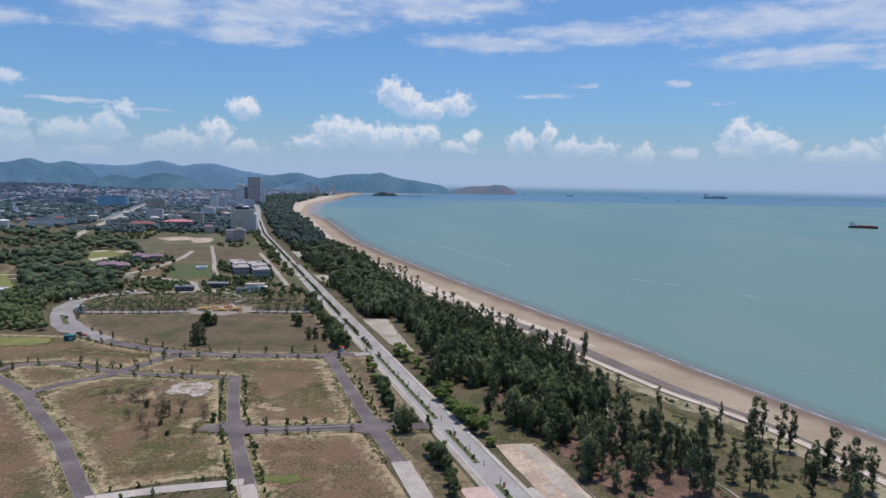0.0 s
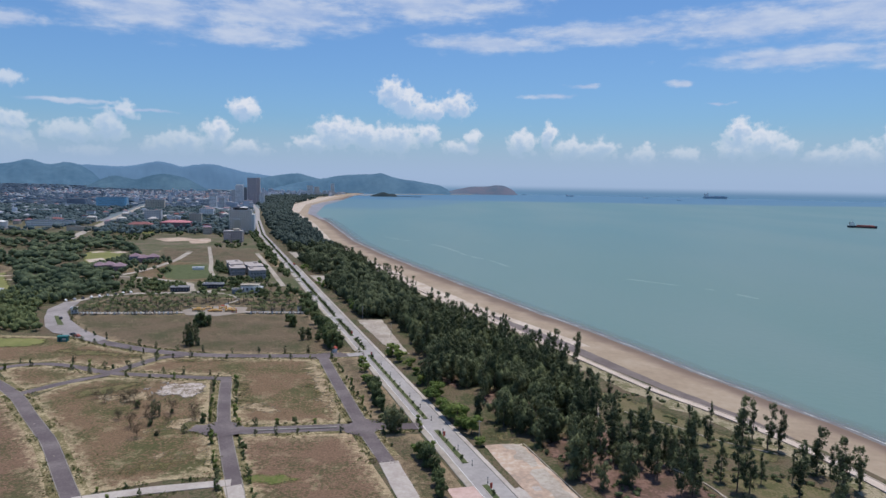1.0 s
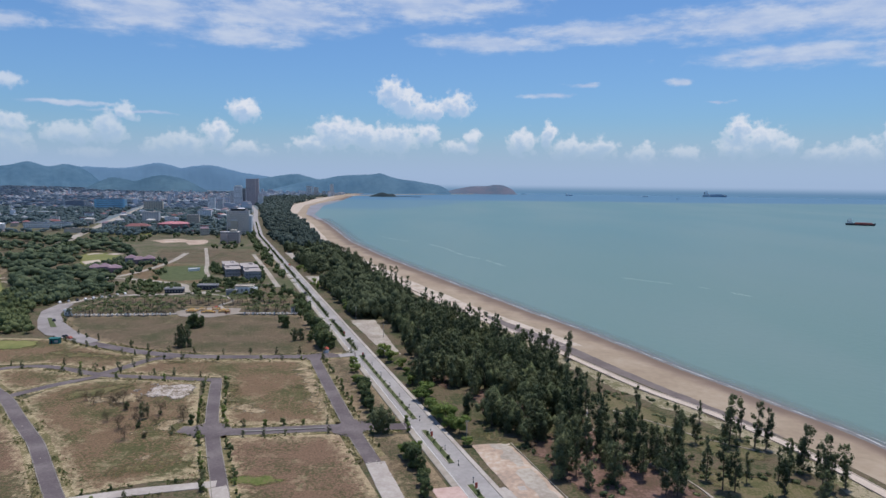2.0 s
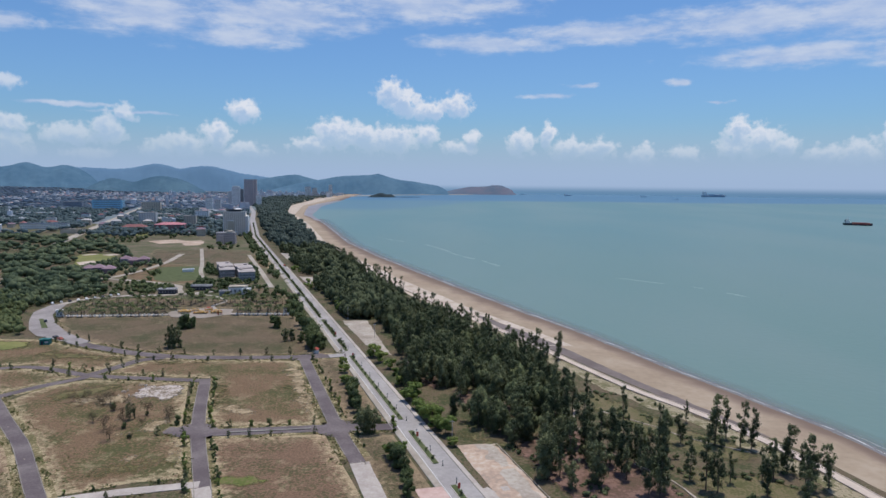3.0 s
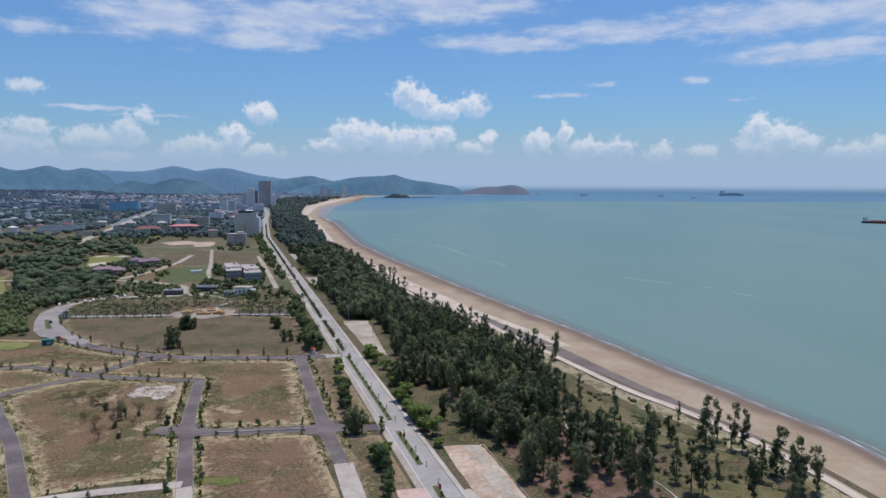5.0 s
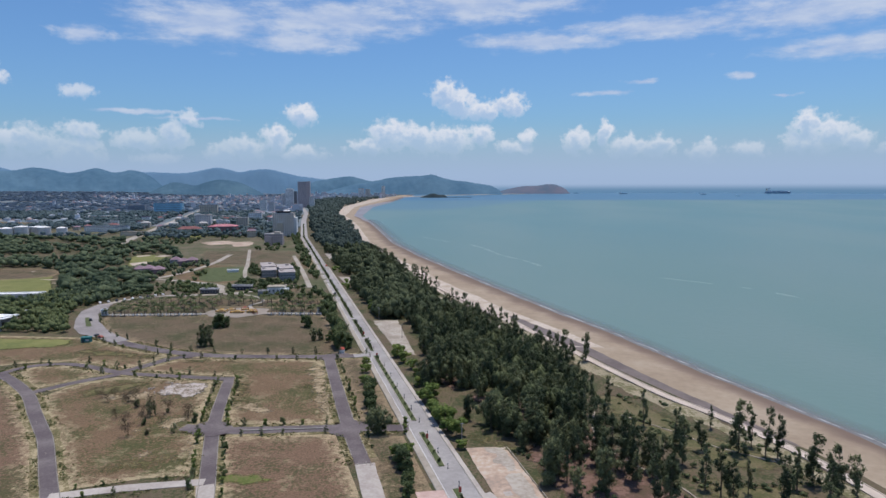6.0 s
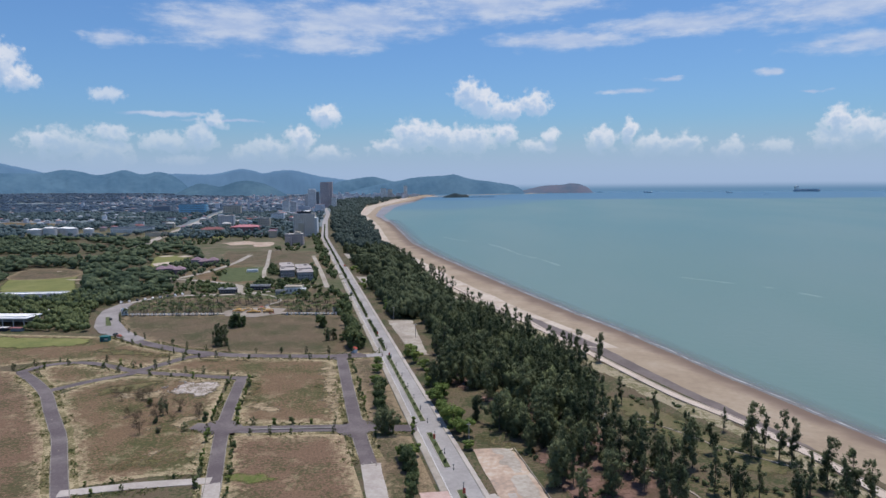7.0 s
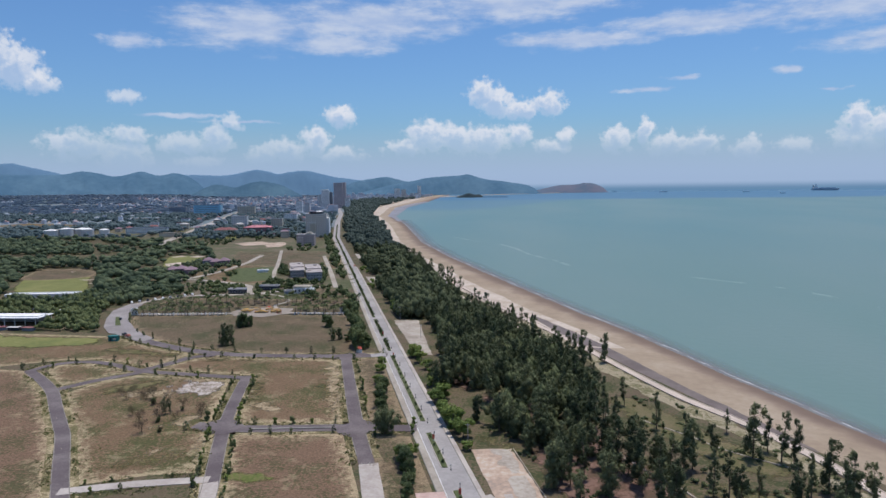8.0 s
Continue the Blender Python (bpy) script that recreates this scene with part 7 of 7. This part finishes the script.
# ---- the town: many small houses among trees ----
def town(name, n, x0, x1, y0, y1, test, label, size, tall):
    vs, fs, mi = [], [], []
    mats = [M_TOWNWALL, M_TOWNTILE, M_TOWNSHEET]
    k = 0
    for _ in range(n * 6):
        x, y = rng.uniform(x0, x1), rng.uniform(y0, y1)
        if not test(x, y) or k >= n:
            continue
        k += 1
        w, d, h = rng.uniform(7, 15) * size, rng.uniform(7, 12) * size, rng.uniform(4, 9) * (rng.uniform(1, 3.2) if rng.uniform() < tall else 1)
        a = radians(RZ + rng.normal(0, 6) + (90 if rng.uniform() < 0.4 else 0))
        ca, sa = math.cos(a), math.sin(a)
        wall, roof = 0, int(rng.choice([1, 1, 2, 2, 2]))
        b = len(vs)
        peak = 0.4 if h > 10 else rng.uniform(1.5, 3.2)
        lift_ = float(rise(x, y))
        for z, e in ((-0.5, 0), (h, 0), (h, 0.5)):
            for sx_, sy_ in ((-1, -1), (1, -1), (1, 1), (-1, 1)):
                px, py = sx_ * (w / 2 + e), sy_ * (d / 2 + e)
                vs.append((x + px * ca - py * sa, y + px * sa + py * ca, z + lift_))
        rl = w * 0.25 if h <= 10 else w * 0.48
        for s in (-1, 1):
            vs.append((x + s * rl * ca, y + s * rl * sa, h + peak + lift_))
        for i in range(4):
            fs.append((b + i, b + (i + 1) % 4, b + 4 + (i + 1) % 4, b + 4 + i))
            mi.append(wall)
        fs += [(b + 8, b + 9, b + 13, b + 12), (b + 10, b + 11, b + 12, b + 13), (b + 9, b + 10, b + 13), (b + 11, b + 8, b + 12)]
        mi += [roof] * 4
    me = mesh_of(name, vs, fs, mats)
    me.polygons.foreach_set("material_index", mi)
    tagged(new(name, me), label, "houses", kind="stuff")


def west(x, y):
    return x < road_x(y) - 25


# nearer houses, each a thing of its own
k = 0
while k < 40:
    x, y = rng.uniform(-760, -320), rng.uniform(990, 1480)
    if not (x < road_x(y) - 45) or abs(x + 322) < 40 or (x < -540 and y < 1130) or (-540 < x < -400 and 1040 < y < 1190) or abs(x - np.interp(y, [850, 1155, 1537], [-500, -612, -751])) < 16:
        continue
    k += 1
    wall, roof = (M_WHITE, M_CREAM, M_GREYWALL)[k % 3], (M_REDROOF, M_PALEROOF, M_PALEROOF, M_PURPLE)[k % 4]
    flat = k % 3 == 0
    block("town_house", x, y, rng.uniform(9, 17), rng.uniform(8, 12), rng.uniform(5, 12), wall, roof, "small town house with a %s roof" % ("flat" if flat else "hipped"), "house", 2 + k % 2, 4, rz=RZ + rng.normal(0, 5), hip=0 if flat else 2.6, group="houses of the town")
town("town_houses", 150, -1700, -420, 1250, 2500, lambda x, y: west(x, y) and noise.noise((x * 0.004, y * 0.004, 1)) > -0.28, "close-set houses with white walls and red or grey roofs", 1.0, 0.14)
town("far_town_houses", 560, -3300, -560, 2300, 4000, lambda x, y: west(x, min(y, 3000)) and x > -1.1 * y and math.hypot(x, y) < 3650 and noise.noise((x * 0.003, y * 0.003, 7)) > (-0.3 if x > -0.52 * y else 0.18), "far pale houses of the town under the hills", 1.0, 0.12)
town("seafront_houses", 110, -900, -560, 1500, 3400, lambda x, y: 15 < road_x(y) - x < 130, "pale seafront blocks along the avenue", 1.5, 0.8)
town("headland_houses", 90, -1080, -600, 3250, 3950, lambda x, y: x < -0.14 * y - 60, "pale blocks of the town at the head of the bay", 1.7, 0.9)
def between_houses(x, y):
    return (x < road_x(min(y, 3000)) - 14 and x > -1.1 * y and abs(x - np.interp(y, [850, 1155, 1537, 1960], [-500, -612, -751, -900])) > 20 and not (-460 < x < -240 and y < 1010)
            and not (-1260 < x < -940 and 1240 < y < 1430) and not (-820 < x < -640 and 990 < y < 1125))


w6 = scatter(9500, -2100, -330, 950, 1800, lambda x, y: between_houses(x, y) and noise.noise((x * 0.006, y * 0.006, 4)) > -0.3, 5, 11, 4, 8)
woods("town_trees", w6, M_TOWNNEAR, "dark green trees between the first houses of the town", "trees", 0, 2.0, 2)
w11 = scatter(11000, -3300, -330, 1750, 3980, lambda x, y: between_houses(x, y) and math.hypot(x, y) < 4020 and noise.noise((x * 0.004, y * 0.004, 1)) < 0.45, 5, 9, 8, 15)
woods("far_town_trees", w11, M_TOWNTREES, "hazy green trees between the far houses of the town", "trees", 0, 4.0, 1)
plot("far_field", [(-1200, 1310), (-960, 1260), (-900, 1330), (-1180, 1420)], M_FIELD2, 0.2, "open tan field before the town", "field", 20.0)
plot("far_field", [(-1500, 1500), (-1150, 1450), (-1180, 1540), (-1500, 1620)], M_LOT, 0.2, "bare tan building land", "field", 25.0)
plot("far_field", [(-520, 990), (-440, 985), (-450, 1040), (-530, 1045)], M_LAWN, 0.2, "green field before the town", "field", 12.0)

# ---- hills, headland, islet ----
def ridge(name, crest, dist, depth, mat, label, seed, spur=0.35):
    """A range of hills along a crest of (bearing, elevation) in degrees, with spurs and gullies from noise."""
    c = np.array(crest, float)
    az_ = np.arange(c[0, 0], c[-1, 0] + 0.001, 0.12)
    line = smooth_line(crest, 0.12)
    o = np.argsort(line[:, 0])
    top = np.interp(az_, line[o, 0], line[o, 1])
    m = 20
    vs, fs = [], []
    for i, a in enumerate(az_):
        fade = min(1.0, min(a - az_[0], az_[-1] - a) / 0.3 + 0.02)
        h = (84 + dist * math.tan(radians(top[i]))) * 1.0
        for j in range(m + 1):
            v = 2 * j / m - 1
            e = max(0.0, 1 - abs(v) ** 1.3)
            k = noise.fractal((a * 1.1 + seed, v * 2.0, seed), 1.0, 2.0, 4)
            z = max(-2.0, h * fade * e * (1 + spur * k * (1 - e)) + 3 * noise.noise((a * 9, v * 8, seed)))
            r = dist + v * depth
            vs.append((r * math.sin(radians(a)), r * math.cos(radians(a)), z - 2))
    for i in range(len(az_) - 1):
        for j in range(m):
            b = i * (m + 1) + j
            fs.append((b, b + m + 1, b + m + 2, b + 1))
    me = mesh_of(name, vs, fs, mat)
    me.polygons.foreach_set("use_smooth", [True] * len(fs))
    return tagged(new(name, me), label, "hills", kind="structure")


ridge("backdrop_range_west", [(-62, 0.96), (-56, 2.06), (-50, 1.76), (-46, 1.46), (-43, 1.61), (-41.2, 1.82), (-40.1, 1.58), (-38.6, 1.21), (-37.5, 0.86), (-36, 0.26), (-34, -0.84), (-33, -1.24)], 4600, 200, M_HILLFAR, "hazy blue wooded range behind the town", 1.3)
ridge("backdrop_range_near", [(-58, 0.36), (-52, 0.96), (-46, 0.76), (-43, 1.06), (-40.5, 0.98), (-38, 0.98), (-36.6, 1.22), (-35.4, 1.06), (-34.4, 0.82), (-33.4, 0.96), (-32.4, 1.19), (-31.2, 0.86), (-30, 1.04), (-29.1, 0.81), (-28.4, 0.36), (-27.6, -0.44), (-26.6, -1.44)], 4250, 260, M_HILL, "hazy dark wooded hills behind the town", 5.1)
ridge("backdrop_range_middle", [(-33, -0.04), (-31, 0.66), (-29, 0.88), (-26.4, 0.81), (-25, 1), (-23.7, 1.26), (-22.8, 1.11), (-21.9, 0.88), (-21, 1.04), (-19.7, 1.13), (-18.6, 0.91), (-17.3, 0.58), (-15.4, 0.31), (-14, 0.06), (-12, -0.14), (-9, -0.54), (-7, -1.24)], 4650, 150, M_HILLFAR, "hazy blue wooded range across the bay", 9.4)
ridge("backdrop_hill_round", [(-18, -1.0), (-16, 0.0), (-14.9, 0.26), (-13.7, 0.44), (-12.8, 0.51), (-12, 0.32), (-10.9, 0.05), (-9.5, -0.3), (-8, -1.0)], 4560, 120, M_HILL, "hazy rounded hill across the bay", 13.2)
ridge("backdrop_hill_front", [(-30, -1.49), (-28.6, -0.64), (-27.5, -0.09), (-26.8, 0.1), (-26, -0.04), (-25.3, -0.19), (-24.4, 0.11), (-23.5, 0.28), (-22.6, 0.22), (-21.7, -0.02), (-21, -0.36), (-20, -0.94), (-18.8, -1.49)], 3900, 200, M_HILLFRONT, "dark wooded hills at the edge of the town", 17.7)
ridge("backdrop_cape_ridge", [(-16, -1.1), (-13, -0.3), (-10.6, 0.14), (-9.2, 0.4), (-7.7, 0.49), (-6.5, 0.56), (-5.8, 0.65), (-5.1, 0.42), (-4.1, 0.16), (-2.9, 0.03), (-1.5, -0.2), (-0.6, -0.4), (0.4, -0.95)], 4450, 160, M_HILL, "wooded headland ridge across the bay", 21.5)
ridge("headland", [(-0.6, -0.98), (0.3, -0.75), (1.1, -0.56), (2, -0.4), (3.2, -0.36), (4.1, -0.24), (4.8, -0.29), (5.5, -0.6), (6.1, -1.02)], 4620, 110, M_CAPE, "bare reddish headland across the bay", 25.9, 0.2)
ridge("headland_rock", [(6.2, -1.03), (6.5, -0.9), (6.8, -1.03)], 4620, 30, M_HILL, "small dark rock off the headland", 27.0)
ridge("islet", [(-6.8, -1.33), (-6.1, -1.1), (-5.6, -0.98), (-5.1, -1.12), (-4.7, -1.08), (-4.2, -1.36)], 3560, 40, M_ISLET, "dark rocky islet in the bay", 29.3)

mole = thing("mole", 3560 * math.sin(radians(-3.3)), 3560 * math.cos(radians(-3.3)), -1, 0, "low stone mole running out from the islet", "mole")
part("bank", boxes((0, 0, -1, 130, 8, 3.0, 0.0, 0.96)), M_ISLET, mole)
far_sand = smooth_line([(-540, 3640), (-420, 3880), (-280, 4080), (-120, 4250), (40, 4380), (160, 4450)], 40)
tagged(part("far_beach", ribbon("far_beach", far_sand, 35, -35, 0.5, M_PALESAND, 2.0), None), "pale sand of the far end of the bay", "beach", kind="structure")

# ---- ships ----
def ship(x, y, rz, length, label, light=False):
    t = thing("cargo_ship", x, y, -1.0, rz, label, "ship", "ships at anchor")
    w = length * 0.16
    bm = bmesh.new()
    half_ = length / 2
    outline = [(-half_, -w * 0.42), (-half_ * 0.9, -w / 2), (half_ * 0.72, -w / 2), (half_, 0), (half_ * 0.72, w / 2), (-half_ * 0.9, w / 2), (-half_, w * 0.42)]
    hgt = length * 0.075
    lo = [bm.verts.new((px * 0.96, py * 0.8, -1)) for px, py in outline]
    up = [bm.verts.new((px, py, hgt * (1.25 if px >= half_ else 1))) for px, py in outline]
    for i in range(len(outline)):
        bm.faces.new((lo[i], lo[(i + 1) % len(lo)], up[(i + 1) % len(lo)], up[i]))
    bm.faces.new(up)
    part("hull", bm, M_PALEHULL if light else M_HULL, t)
    part("deck", boxes((length * 0.12, 0, hgt * 0.62, length * 0.62, w * 1.03, hgt * 0.42), (length * 0.10, 0, hgt + 0.05, length * 0.58, w * 0.8, hgt * 0.5)), M_PALEHULL if light else M_RUST, t)
    house = part("deckhouse", boxes((-length * 0.34, 0, hgt, length * 0.22, w * 0.8, hgt * 0.7), (-length * 0.34, 0, hgt * 1.7, length * 0.13, w * 0.75, hgt * 0.7), (-length * 0.34, 0, hgt * 2.4, length * 0.08, w * 0.7, hgt * 0.7)), M_WHITE, t, "white deckhouse")
    part("bridge_window", boxes((-length * 0.298, 0, hgt * 2.6, length * 0.012, w * 0.6, hgt * 0.3)), M_GLASS, house)
    part("funnel", boxes((-length * 0.425, 0, hgt * 1.7, length * 0.03, w * 0.25, hgt * 1.1)), M_HULL, t)
    bm = bmesh.new()
    tube(bm, (-length * 0.34, 0, hgt * 3.1), (-length * 0.34, 0, hgt * 4.4), 0.35, 0.2, 6)
    part("mast", bm, M_STEEL, t)
    return t


def at_bearing(az_, dist):
    return dist * math.sin(radians(az_)), dist * math.cos(radians(az_))


x, y = at_bearing(32.2, 1700)
ship(x, y, -32, 56, "dark-hulled cargo ship with a rust red deck")
x, y = at_bearing(21.9, 4700)
ship(x, y, -20, 150, "long haze-tinted freighter near the horizon", True)
x, y = at_bearing(10.4, 4400)
ship(x, y, -10, 52, "small freighter far out in the bay", True)
x, y = at_bearing(16.6, 4300)
ship(x, y, -18, 40, "small boat far out in the bay", True)
x, y = at_bearing(19.2, 3900)
ship(x, y, -20, 26, "small boat far out in the bay", True)
